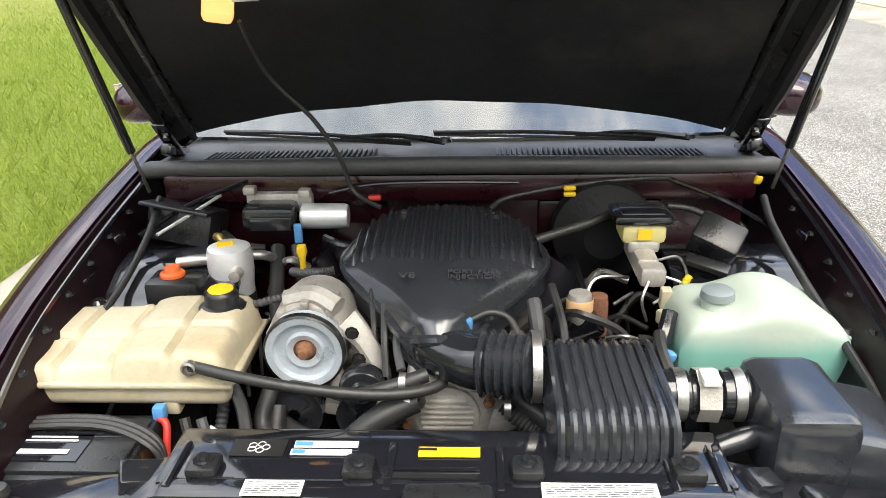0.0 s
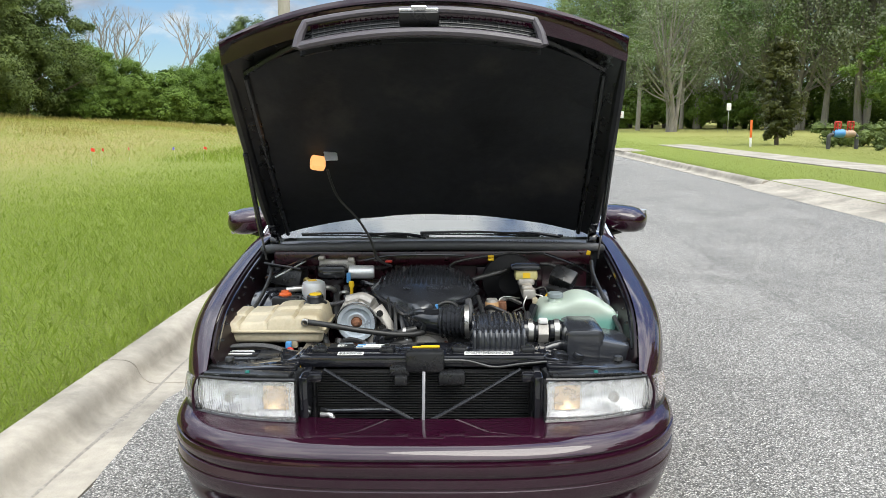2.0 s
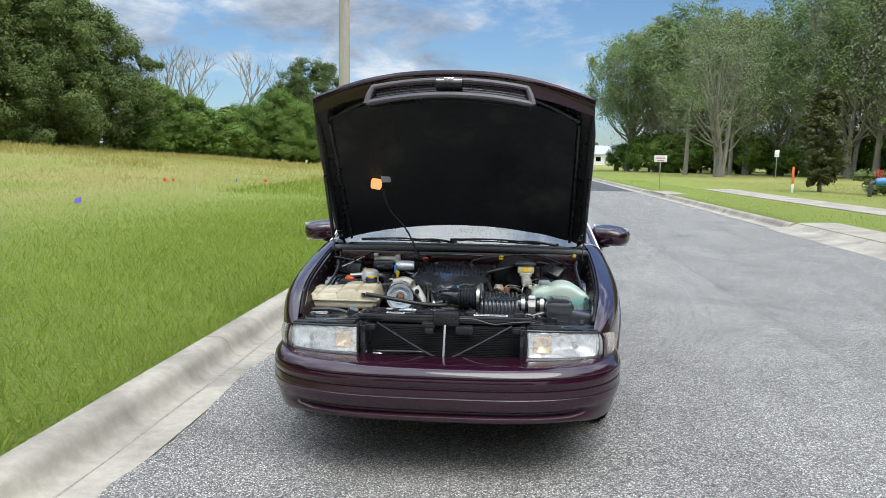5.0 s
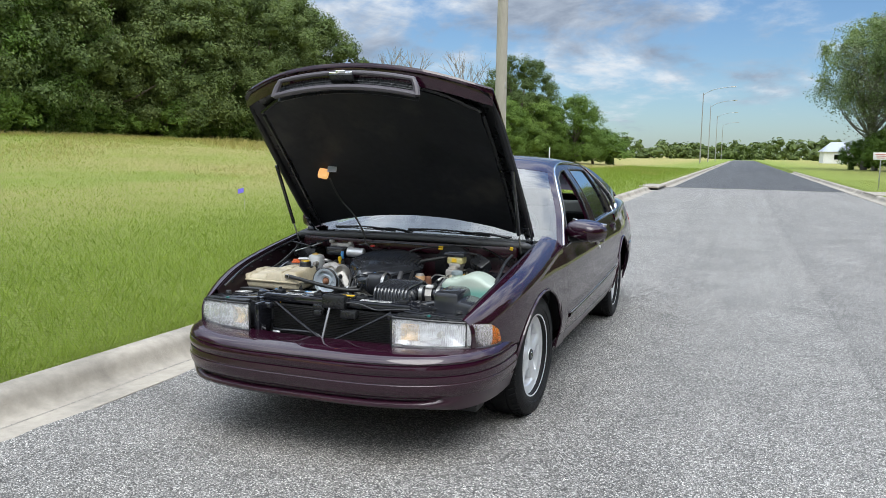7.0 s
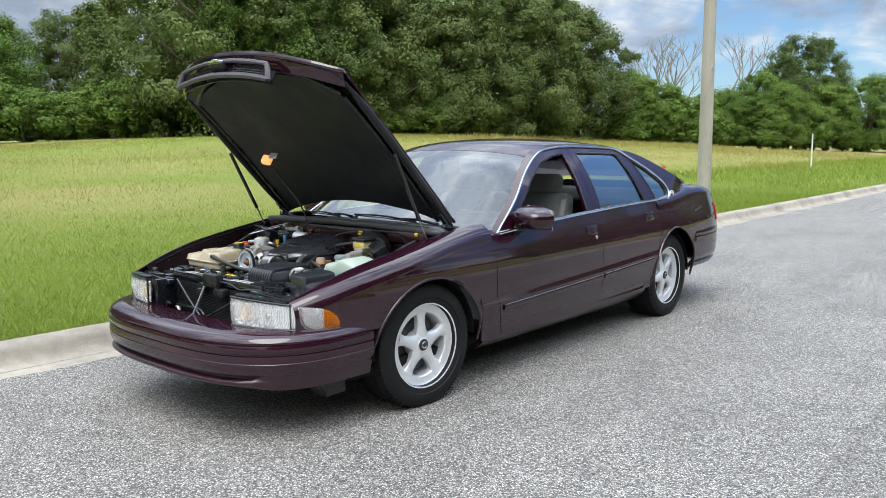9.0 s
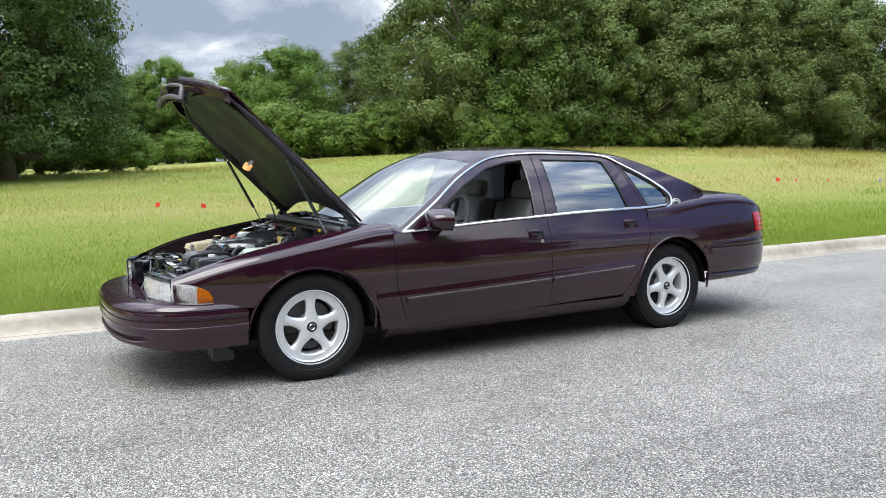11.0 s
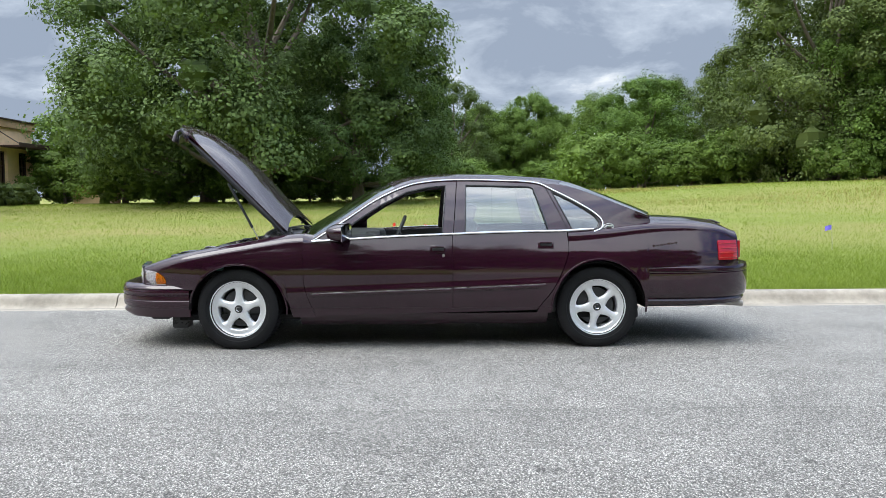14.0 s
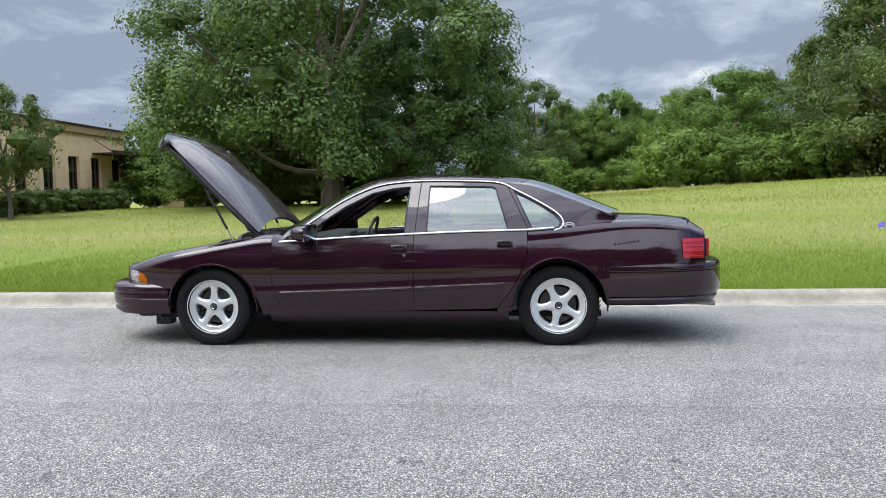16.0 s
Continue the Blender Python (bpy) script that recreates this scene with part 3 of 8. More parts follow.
# ---------------------------------------------------------------- trees and bushes
def leaf_cloud(rng, boughs, radii, subs, per, size, flat=0.8, droop=0.0, core=0.5):
    """Foliage in billows: each bough carries many leafy clumps on its shell round a dim leafy core."""
    out = []
    mid = boughs.mean(axis=0)
    us, vs = np.meshgrid(np.linspace(0, 2 * np.pi, 10), np.linspace(0.12, np.pi - 0.12, 7), indexing="ij")
    ball = np.stack([np.cos(us) * np.sin(vs), np.sin(us) * np.sin(vs), np.cos(vs)], 2)
    for c, r in zip(boughs, radii):
        shape = rng.uniform(0.7, 1.35, 3) * np.array([1, 1, flat])
        away = c - mid
        away = away / (np.linalg.norm(away) + 1e-6)
        d = rng.normal(size=(subs, 3)) + away * 0.55
        d[:, 2] += 0.25
        d /= np.linalg.norm(d, axis=1)[:, None]
        sr = r * rng.uniform(0.30, 0.62, subs)
        sc = c + d * (r * rng.uniform(0.55, 1.05, subs))[:, None] * shape
        k = subs * per
        e = rng.normal(size=(k, 3))
        e /= np.linalg.norm(e, axis=1)[:, None]
        reach = rng.uniform(0.25, 1.0, k) ** 0.6 * np.where(rng.uniform(0, 1, k) < 0.08, 1.4, 1.0)
        p = np.repeat(sc, per, 0) + e * (np.repeat(sr, per) * reach)[:, None] * np.array([1, 1, 0.72])
        p[:, 2] -= droop * rng.uniform(0, 1, k) ** 4
        n = e * 0.6 + np.repeat(d, per, 0) * 0.6 + rng.normal(size=(k, 3)) * 0.30
        n[:, 2] += 0.45
        n /= np.linalg.norm(n, axis=1)[:, None]
        a = np.cross(n, rng.normal(size=(k, 3)))
        a /= np.linalg.norm(a, axis=1)[:, None]
        b = np.cross(n, a)
        s = size * rng.uniform(0.5, 1.35, (k, 1))
        out.append(np.stack([p - a * s * 0.5, p + b * s * 0.34 + n * s * 0.1, p + a * s * 0.6, p - b * s * 0.34 + n * s * 0.06], 1))
        if core:
            g = c + ball * (r * core * rng.uniform(0.6, 1.15, ball.shape[:2]))[:, :, None] * shape
            g[-1] = g[0]
            q = np.stack([g[:-1, :-1], g[1:, :-1], g[1:, 1:], g[:-1, 1:]], 2).reshape(-1, 4, 3)
            out.append(q)
    return np.concatenate(out)


def crown_boughs(rng, h, r, base, count, lump, shape="oak"):
    """Bough centres and radii of a crown of height h, radius r, starting at base."""
    cs, rs = [], []
    for i in range(count):
        u = (i + rng.uniform(0, 1)) / count
        k = lump * rng.uniform(0.5, 1.5) * (1.12 - 0.3 * u)
        z = base + k * 0.6 + (h - base - k * 1.3) * u
        if shape == "oak":
            w = r * math.sqrt(max(0.03, 1 - (abs(u - 0.36) / 0.70) ** 2.2))
        elif shape == "cone":
            w = r * (1.04 - u) ** 0.75
        else:
            w = r * (0.55 + 0.45 * math.sin(math.pi * min(1, u * 1.1)))
        a = i * 2.39996 + rng.uniform(-0.5, 0.5)
        q = max(0.0, w - k * 0.75) * (rng.uniform(0.15, 0.6) if i % 5 == 4 else rng.uniform(0.78, 1.06))
        cs.append((q * math.cos(a), q * math.sin(a), z))
        rs.append(k)
    return np.array(cs), np.array(rs)


def make_tree(name, seed, h, r, base, mat, bark, count, lump, subs, per, size, label, shape="oak", trunk=0.3, droop=0.0, limbs=9, core=0.5, forks=1):
    rng = np.random.default_rng(seed)
    rnd = random.Random(seed)
    tree = thing(name, label, "bush" if "bush" in name else "tree")
    cs, rs = crown_boughs(rng, h, r, base, count, lump, shape)
    pts = leaf_cloud(rng, cs, rs, subs, per, size, droop=droop, core=core)
    ob = new("crown", quads_mesh("crown", pts, mat))
    ob.parent = tree
    bm = bmesh.new()
    top = h * 0.72
    for f in range(forks):
        out = 0.0 if forks == 1 else 0.055 * h
        w = 2 * math.pi * f / forks + 0.4
        lean = Vector((math.cos(w), math.sin(w), 0)) * out
        spine = [Vector((0, 0, -0.3)) + lean * 0.25, Vector((rnd.uniform(-.1, .1), rnd.uniform(-.1, .1), h * 0.15)) + lean * 0.5, Vector((rnd.uniform(-.4, .4), rnd.uniform(-.4, .4), h * 0.4)) + lean * 1.2,
                 Vector((rnd.uniform(-.6, .6), rnd.uniform(-.6, .6), top)) + lean * 2.2]
        tube(bm, spine, [trunk * 1.5, trunk, trunk * 0.75, trunk * 0.2], 9, 4)
    for i in rng.choice(len(cs), min(limbs, len(cs)), replace=False):
        c = Vector(cs[i])
        z0 = min(top * 0.9, max(h * 0.12, c.z * rnd.uniform(0.35, 0.6)))
        f = z0 / top
        s = Vector((spine[2][0] * f, spine[2][1] * f, z0))
        mid = s.lerp(c, 0.5) + Vector((0, 0, -0.06 * h * rnd.random()))
        tube(bm, [s, mid, c], [trunk * 0.42, trunk * 0.28, trunk * 0.08], 6, 4)
    part("trunk", bm, bark, tree)
    return tree


def stand(ob, x, y, turn=0.0, k=1.0, dz=0.0, wide=1.0):
    """Sets a tree down on the ground."""
    ob.matrix_basis = Matrix.Translation((x, y, field_height(x, y) - 0.05 + dz)) @ Matrix.Rotation(turn, 4, "Z") @ Matrix.Diagonal((k * wide, k * wide, k, 1))
    return ob


def copy_tree(ob, x, y, turn, k, wide=1.0):
    c = copy_thing(ob, Matrix.Identity(4))
    return stand(c, x, y, turn, k, 0.0, wide)


def make_trees():
    rnd = random.Random(11)
    G = "trees along the field edge"
    big = stand(make_tree("live_oak_tree", 3, 14.0, 8.6, 1.4, LIVE, BARK, 84, 1.62, 14, 122, 0.165,
                          "broad dark green live oak with low spreading limbs in the field", droop=0.45, trunk=0.44, limbs=20, core=0.3), -31, -6.3, 0, 1.0, 0, 1.06)
    copy_tree(big, -30.5, -1.6, 2.1, 0.58, 0.95)
    copy_tree(big, -37, -10.5, 4.0, 0.82)
    oaks = [make_tree("oak_tree", s, h, r, 0.5, m, BARK, 56, 1.40, 14, 76, 0.165, lab, trunk=0.33, limbs=16, droop=0.4, core=0.34)
            for s, h, r, m, lab in ((21, 12.5, 5.2, OAK, "tall dark green oak in the edge of the woods"),
                                    (22, 14.5, 5.6, OAK, "tall full-crowned oak in the edge of the woods"),
                                    (23, 11.0, 4.8, MAPLE, "lighter green tree in the edge of the woods"))]
    oaks.append(make_tree("oak_tree", 24, 13.0, 4.4, 4.8, HAZY, PALE_BARK, 34, 1.25, 12, 60, 0.13, "pale airy green tree with bare lower trunk across the street", trunk=0.2, limbs=30, droop=0.8, core=0.0))
    oaks.append(make_tree("oak_tree", 25, 14.0, 4.8, 4.0, MOSSY, PALE_BARK, 30, 1.35, 12, 62, 0.13, "grey-green tree hung with moss across the street", trunk=0.17, limbs=30, droop=2.6, core=0.0, forks=3))
    for i, o in enumerate(oaks):
        tagged(o, group=G)
    bush = tagged(make_tree("bush", 31, 3.0, 2.3, 0.1, MAPLE, BARK, 26, 0.72, 11, 48, 0.12, "bright green bush at the edge of the field", shape="round", trunk=0.07, limbs=7), group="bushes along the field edge")
    spots = []
    for i in range(17):        # the tall wood behind the field
        y = 26.5 + i * 2.05 + rnd.uniform(-0.8, 0.8)
        spots.append((-41 + 4.5 * (i / 16) + rnd.uniform(-1.5, 1.5), y, rnd.uniform(0.86, 1.12), rnd.choice((0, 0, 1, 1, 2))))
    for i in range(9):
        spots.append((-49 + rnd.uniform(-2, 2), 29 + i * 4.2 + rnd.uniform(-1, 1), rnd.uniform(1.0, 1.25), rnd.choice((0, 1))))
    for i in range(11):        # far trees in the gap
        spots.append((-90 + rnd.uniform(-8, 8), 5 + i * 3.6, rnd.uniform(0.85, 1.2), rnd.choice((0, 1, 2))))
    for i in range(9):         # lower growth further up the street
        spots.append((-35 + i * 2.35 + rnd.uniform(-1, 1), 68 + i * 1.6 + rnd.uniform(-3, 3), rnd.uniform(0.5, 0.68), 2))
    for x, y, k in ((-22, 84, 0.95), (-27, 92, 0.8), (-25, 104, 0.75), (-29, 112, 0.8), (-36, 62, 1.0), (-38, 57, 1.1)):
        spots.append((x, y, k, 0))
    for i in range(15):        # wood across the street
        spots.append((15.0 + i * 1.75 + rnd.uniform(-1, 1), 98 - i * 2.9 + rnd.uniform(-3, 3), rnd.uniform(1.25, 1.6), (3, 3, 4, 3, 3)[i % 5] if i < 9 else (4, 3, 4)[i % 3]))
    for i in range(6):
        spots.append((27 + i * 4.6, 112 - i * 7.5 + rnd.uniform(-3, 3), rnd.uniform(1.4, 1.7), rnd.choice((3, 1))))
    spots.append((18.3, 66.0, 1.05, 4))
    for i in range(9):         # unseen trees added across the street, behind the path: only mirrored in the paint
        spots.append((29 + rnd.uniform(-2, 3), -34 + i * 6.2, rnd.uniform(1.25, 1.6), rnd.choice((0, 1, 2))))
    # more unseen trees, added behind the path and out of the camera's view
    for i in range(6):
        spots.append((-26 + i * 9.5, -62 + rnd.uniform(-4, 4), rnd.uniform(0.9, 1.2), rnd.choice((0, 1))))
    used = set()
    for x, y, k, j in spots:
        if j not in used:
            used.add(j)
            stand(oaks[j], x, y, rnd.uniform(0, 6.28), k)
        else:
            copy_tree(oaks[j], x, y, rnd.uniform(0, 6.28), k, rnd.uniform(0.9, 1.15))
    first = True
    for i in range(90):
        if i >= 74:
            x, y, k = -97 + rnd.uniform(-2, 2), (i - 74) * 3.6, rnd.uniform(1.6, 2.2)
        elif i >= 58:
            x, y, k = -48 + rnd.uniform(-1.5, 1.5), 14 + (i - 58) * 3.2, rnd.uniform(1.0, 1.5)
        elif i >= 44:
            x, y, k = 15 + (i - 44) * 2.2, 97 - (i - 44) * 2.9 + rnd.uniform(-2, 2), rnd.uniform(0.9, 1.9)
        elif i < 17:
            x, y, k = -37.5 + rnd.uniform(-1.5, 1.2), 25 + i * 2.0 + rnd.uniform(-1, 1), rnd.uniform(0.5, 1.3)
        elif i < 29:
            x, y, k = -34.5 + (i - 17) * 1.85, 64 + (i - 17) * 2.0 + rnd.uniform(-2, 2), rnd.uniform(0.8, 1.7)
        elif i < 36:
            x, y, k = -35 + rnd.uniform(-2, 2), -11.5 + (i - 29) * 2.4, rnd.uniform(0.5, 0.95)
        else:
            x, y, k = -84 + rnd.uniform(-4, 4), 6 + (i - 36) * 4.5, rnd.uniform(1.0, 1.6)
        if first:
            stand(bush, x, y, 0, k)
            first = False
        else:
            copy_tree(bush, x, y, rnd.uniform(0, 6.28), k, rnd.uniform(0.9, 1.3))


def bare_tree(name, seed, h, label):
    """A dead standing tree: trunk and forking bare branches."""
    rnd = random.Random(seed)
    tree = thing(name, label, "tree", group="bare trees behind the bushes")
    bm = bmesh.new()

    def grow(p, d, ln, r, depth):
        q = p + d * ln
        tube(bm, [p, p.lerp(q, 0.5) + Vector((rnd.uniform(-.05, .05), rnd.uniform(-.05, .05), 0)) * ln, q], [r, r * 0.8, r * 0.6], 5, 2)
        if depth:
            for _ in range(3):
                nd = (d + Vector((rnd.uniform(-.7, .7), rnd.uniform(-.7, .7), rnd.uniform(-.1, .5)))).normalized()
                grow(p.lerp(q, rnd.uniform(0.55, 1.0)), nd, ln * rnd.uniform(0.55, 0.75), r * 0.55, depth - 1)
    grow(Vector((0, 0, -0.3)), Vector((0, 0, 1)), h * 0.42, 0.2, 4)
    part("trunk", bm, PALE_BARK, tree)
    return tree


def make_bare():
    a = stand(bare_tree("bare_tree", 4, 15.0, "bare grey dead tree rising behind the bushes"), -46, 109)
    for x, y, k, w in ((-41, 93, 1.15, 1.0), (-37.5, 104, 1.25, 2.0), (-31.6, 107, 1.1, 3.0), (-50, 100, 1.15, 4.2), (-44, 98, 1.2, 5.1)):
        copy_tree(a, x, y, w, k)


make_trees()
make_bare()
mag = stand(make_tree("magnolia_tree", 51, 4.9, 1.15, 0.3, MAGNOLIA, BARK, 60, 0.42, 8, 34, 0.10,
                      "conical glossy magnolia with bronze-green leaves on the lawn", shape="round", trunk=0.08, limbs=12), 14.6, 33.4)
young = stand(make_tree("young_tree", 52, 5.4, 2.5, 1.6, MAPLE, BARK, 34, 0.72, 10, 44, 0.10,
                        "young bright green tree beside the hedge", shape="round", trunk=0.08, limbs=12), 21.0, 35.0)


def palm_tree(x, y, h):
    """A cabbage palm: a straight trunk under a round head of drooping fans."""
    tree = thing("palm_tree", "cabbage palm with drooping green fans at the wood's edge", "tree")
    rng = np.random.default_rng(12)
    bm = bmesh.new()
    tube(bm, [(0, 0, -0.3), (0.1, 0.05, h * 0.5), (0, 0, h)], [0.24, 0.17, 0.20], 9, 5)
    part("trunk", bm, PALE_BARK, tree)
    quads = []
    for i in range(34):
        a, lift = i * 2.4, rng.uniform(-0.7, 1.1)
        out = np.array([math.cos(a) * math.cos(lift), math.sin(a) * math.cos(lift), math.sin(lift)])
        side = np.array([-math.sin(a), math.cos(a), 0.0])
        foot = np.array([0, 0, h]) + out * rng.uniform(0.7, 1.1)
        for j in range(15):
            w = (j - 7) / 7 * 1.25
            d = out * math.cos(w) + side * math.sin(w)
            tip = foot + d * rng.uniform(0.8, 1.15) + np.array([0, 0, -0.35 - 0.15 * abs(w)])
            mid = foot + d * 0.55
            n = np.cross(d, np.cross(out, side))
            n = n / np.linalg.norm(n) * 0.035
            quads.append([foot, mid - n, tip, mid + n])
    ob = new("crown", quads_mesh("crown", np.array(quads), HAZY))
    ob.parent = tree
    return stand(tree, x, y)


palm_tree(17.2, 74.0, 7.4)
palm_tree(23.0, 80.0, 6.0)


def far_woods():
    """A distant belt of woods round the horizon."""
    rng = np.random.default_rng(8)
    pts = []
    for i in range(640):
        a = rng.uniform(0, 2 * math.pi)
        d = rng.uniform(330, 460)
        x, y = d * math.sin(a), d * math.cos(a)
        h = rng.uniform(4, 9)
        cs = np.array([(x + rng.uniform(-9, 9), y + rng.uniform(-5, 5), rng.uniform(0.5, h)) for _ in range(7)])
        pts.append(leaf_cloud(rng, cs, rng.uniform(1.8, 3.6, 7), 7, 9, 1.5, core=0.7))
    tagged(new("far_woods", quads_mesh("far_woods", np.concatenate(pts), OAK)), "distant dark green belt of woods on the horizon", "woods", kind="stuff")


far_woods()


# ---------------------------------------------------------------- the car: shape
car = thing("car", "dark cherry metallic sedan with its hood open beside the kerb", "car")
PROFILE = table([(0.18, 0.86), (0.24, 0.89), (0.32, 0.905), (0.42, 0.935), (0.52, 0.95), (0.62, 0.956), (0.70, 0.953), (0.78, 0.942), (0.85, 0.92), (0.90, 0.902), (0.96, 0.88), (1.02, 0.86), (1.10, 0.83)])
TAPER = table([(-0.95, 0.70), (-0.85, 0.775), (-0.75, 0.83), (-0.595, 0.883), (-0.40, 0.930), (-0.1, 0.968), (0.4, 0.988), (1.0, 1.0), (2.4, 1.0), (3.0, 0.995), (3.5, 0.972), (3.9, 0.925), (4.05, 0.875), (4.18, 0.79)])
FENDER_TOP = table([(-0.80, 0.680), (-0.614, 0.748), (-0.418, 0.803), (-0.175, 0.851), (0.067, 0.891), (0.309, 0.930), (0.43, 0.948), (0.56, 0.955)])
FENDER_IN = table([(-0.80, 0.715), (-0.5, 0.768), (-0.2, 0.788), (0.3, 0.790), (0.56, 0.772)])
BELT = table([(0.53, 0.880), (0.9, 0.902), (1.37, 0.926), (1.756, 0.940), (2.3, 0.957), (2.7, 0.963), (3.0, 0.985), (3.4, 1.02)])
SHOULDER = table([(2.6, 0.962), (2.75, 0.966), (3.0, 0.986), (3.4, 1.035), (3.6, 1.045), (3.8, 1.040), (4.0, 1.010), (4.13, 0.955)])
SHOULDER_IN = table([(2.6, 0.865), (3.0, 0.845), (3.4, 0.775), (3.6, 0.72), (4.1, 0.64)])
SEAM_FRONT = table([(0.27, 0.105), (0.36, 0.062), (0.55, 0.004), (0.7, 0.0), (1.0, -0.004)])
SEAM_REAR = table([(0.27, -0.275), (0.337, -0.245), (0.49, -0.132), (0.677, -0.04), (0.80, 0.0), (0.96, -0.005)])
SEAM_HEIGHT = table([(2.438, 0.305), (2.453, 0.337), (2.566, 0.49), (2.658, 0.677), (2.695, 0.79)])
AXLE_REAR = 2.944


def ease(x):
    x = max(0.0, min(1.0, x))
    return x * x * (3 - 2 * x)


def width(y, z):
    """Half-width of the body; a soft step runs along the flank above the moulding."""
    step = 0.505 + 0.034 * (y - 0.6)
    return PROFILE(z) * TAPER(y) + (0.013 * ease((step + 0.024 - z) / 0.048) - 0.004) * ease((y + 0.35) / 0.4) * ease((4.1 - y) / 0.2)


def arch_edge(y, c, ry, rz, floor):
    d = (y - c) / ry
    return max(floor, 0.335 + rz * math.sqrt(1 - d * d)) if abs(d) < 1 else floor


def columns(a, b, n, *arches):
    ys = {round(lerp(a, b, i / n), 4) for i in range(n + 1)}
    for c, r in arches:
        for k in range(19):
            y = c - r * 0.9999 * math.cos(math.pi * k / 18)
            if a < y < b:
                ys.add(round(y, 4))
        for y in (c - r - 0.002, c + r + 0.002):
            if a < y < b:
                ys.add(round(y, 4))
    return sorted(ys)


def panel(name, sx, ys, bottom, top, inner, front=None, rear=None, roll=0.09, rows=48, mat=None, parent=None, label="", extra=None):
    """One outer body panel: side wall up to a rolled shoulder; front, rear: how its seams lean with height."""
    bm = bmesh.new()
    a, b = ys[0], ys[-1]

    def f(y, v):
        zb, zt = bottom(y), top(y)
        zs = zt - roll
        if v <= 0.7 or inner is None:
            z = lerp(zb, zt if inner is None else zs, v / (1.0 if inner is None else 0.7))
            yy = y
            if front:
                yy += front(z) * max(0, 1 - (y - a) / 0.16)
            if rear:
                yy += rear(z) * max(0, 1 - (b - y) / 0.35) ** 1.3
            return (sx * width(yy, z), yy, z)
        ang = (v - 0.7) / 0.3 * math.pi / 2
        xi, xo = inner(y), width(y, zs)
        yy = y + (front(zs) * max(0, 1 - (y - a) / 0.16) if front else 0) + (rear(zs) * max(0, 1 - (b - y) / 0.35) ** 1.3 if rear else 0)
        return (sx * (xi + (xo - xi) * math.cos(ang)), yy, zs + roll * math.sin(ang))
    sheet(bm, f, ys, [i / rows for i in range(rows + 1)])
    if extra:
        sheet(bm, *extra)
    return part(name, bm, mat or PAINT, parent or car, label, thick=0.008, out=(sx, 0, 0))


def front_bottom(y):
    return arch_edge(y, 0, 0.395, 0.37, 0.50 if y < 0 else 0.275)


def quarter_bottom(y):
    return arch_edge(y, AXLE_REAR + 0.005, 0.388, 0.40, 0.30 if y < AXLE_REAR else (0.320 + 0.05 * max(0, y - 3.34) if y < 3.352 else 0.668))


def lean_x(y, z):
    """Half-width of the cabin's side at y, z above the belt."""
    zb = BELT(min(y, 3.4))
    return width(y, zb) - 0.012 - 0.60 * (z - zb) + 0.03 * math.sin(max(0, min(1, (z - zb) / 0.45)) * math.pi)


def dense(poly, step=0.05):
    out = []
    for i, p in enumerate(poly):
        q = poly[(i + 1) % len(poly)]
        n = max(1, int(math.hypot(q[0] - p[0], q[1] - p[1]) / step))
        out += [(lerp(p[0], q[0], k / n), lerp(p[1], q[1], k / n)) for k in range(n)]
    return out


def plate(name, sx, outer, holes, mat, parent, label="", off=0.0, thick=0.03):
    """A flat-pressed frame with openings, laid on the cabin's leaning side."""
    bm = bmesh.new()
    edges = []
    for poly in (outer, *holes):
        vs = [bm.verts.new((0, y, z)) for y, z in dense(poly)]
        edges += [bm.edges.new((vs[i], vs[(i + 1) % len(vs)])) for i in range(len(vs))]
    bmesh.ops.triangle_fill(bm, edges=edges, use_beauty=True, use_dissolve=False)
    for v in bm.verts:
        v.co.x = sx * (lean_x(v.co.y, v.co.z) + off)
    return part(name, bm, mat, parent, label, thick=thick, smooth=False)


def side_line(poly, sx, off=0.0):
    return [(sx * (lean_x(y, z) + off), y, z) for y, z in poly]


FRONT_FRAME = [(0.60, 0.885), (0.88, 1.065), (1.12, 1.225), (1.36, 1.335), (1.55, 1.375), (1.79, 1.390), (1.752, 0.942), (1.37, 0.928), (0.9, 0.904)]
FRONT_HOLE = [(0.80, 0.912), (0.95, 1.045), (1.15, 1.178), (1.37, 1.288), (1.55, 1.328), (1.70, 1.340), (1.665, 0.946), (1.25, 0.932)]
REAR_FRAME = [(1.758, 0.942), (1.797, 1.390), (2.12, 1.384), (2.45, 1.364), (2.53, 1.335), (2.70, 0.965), (2.3, 0.959)]
REAR_HOLE = [(1.852, 0.956), (1.868, 1.345), (2.12, 1.341), (2.40, 1.332), (2.435, 1.315), (2.535, 0.972), (2.2, 0.964)]
QUARTER_HOLE = [(2.585, 1.290), (2.70, 1.235), (2.80, 1.178), (2.92, 1.098), (2.962, 1.04), (2.95, 0.995), (2.90, 0.973), (2.735, 0.971)]
RAIL = [(0.60, 0.905), (0.88, 1.088), (1.12, 1.248), (1.36, 1.358), (1.55, 1.394), (1.80, 1.408), (2.12, 1.404), (2.45, 1.382), (2.54, 1.372), (2.74, 1.334), (3.01, 1.236), (3.40, 1.078)]


def pane(name, sx, front, rear, parent, label):
    """A smooth side pane between its front and rear edge lines, each given as (z, y)."""
    yf, yr = table(front), table(rear)
    z0, z1 = front[0][0], front[-1][0]
    bm = bmesh.new()

    def f(v, u):
        z = lerp(z0, z1, v)
        y = lerp(yf(z), yr(z), u)
        return (sx * (lean_x(y, z) - 0.011), y, z)
    sheet(bm, f, [i / 16 for i in range(17)], [i / 10 for i in range(11)])
    return part(name, bm, TINTED, parent, label, out=(sx, 0, 0))


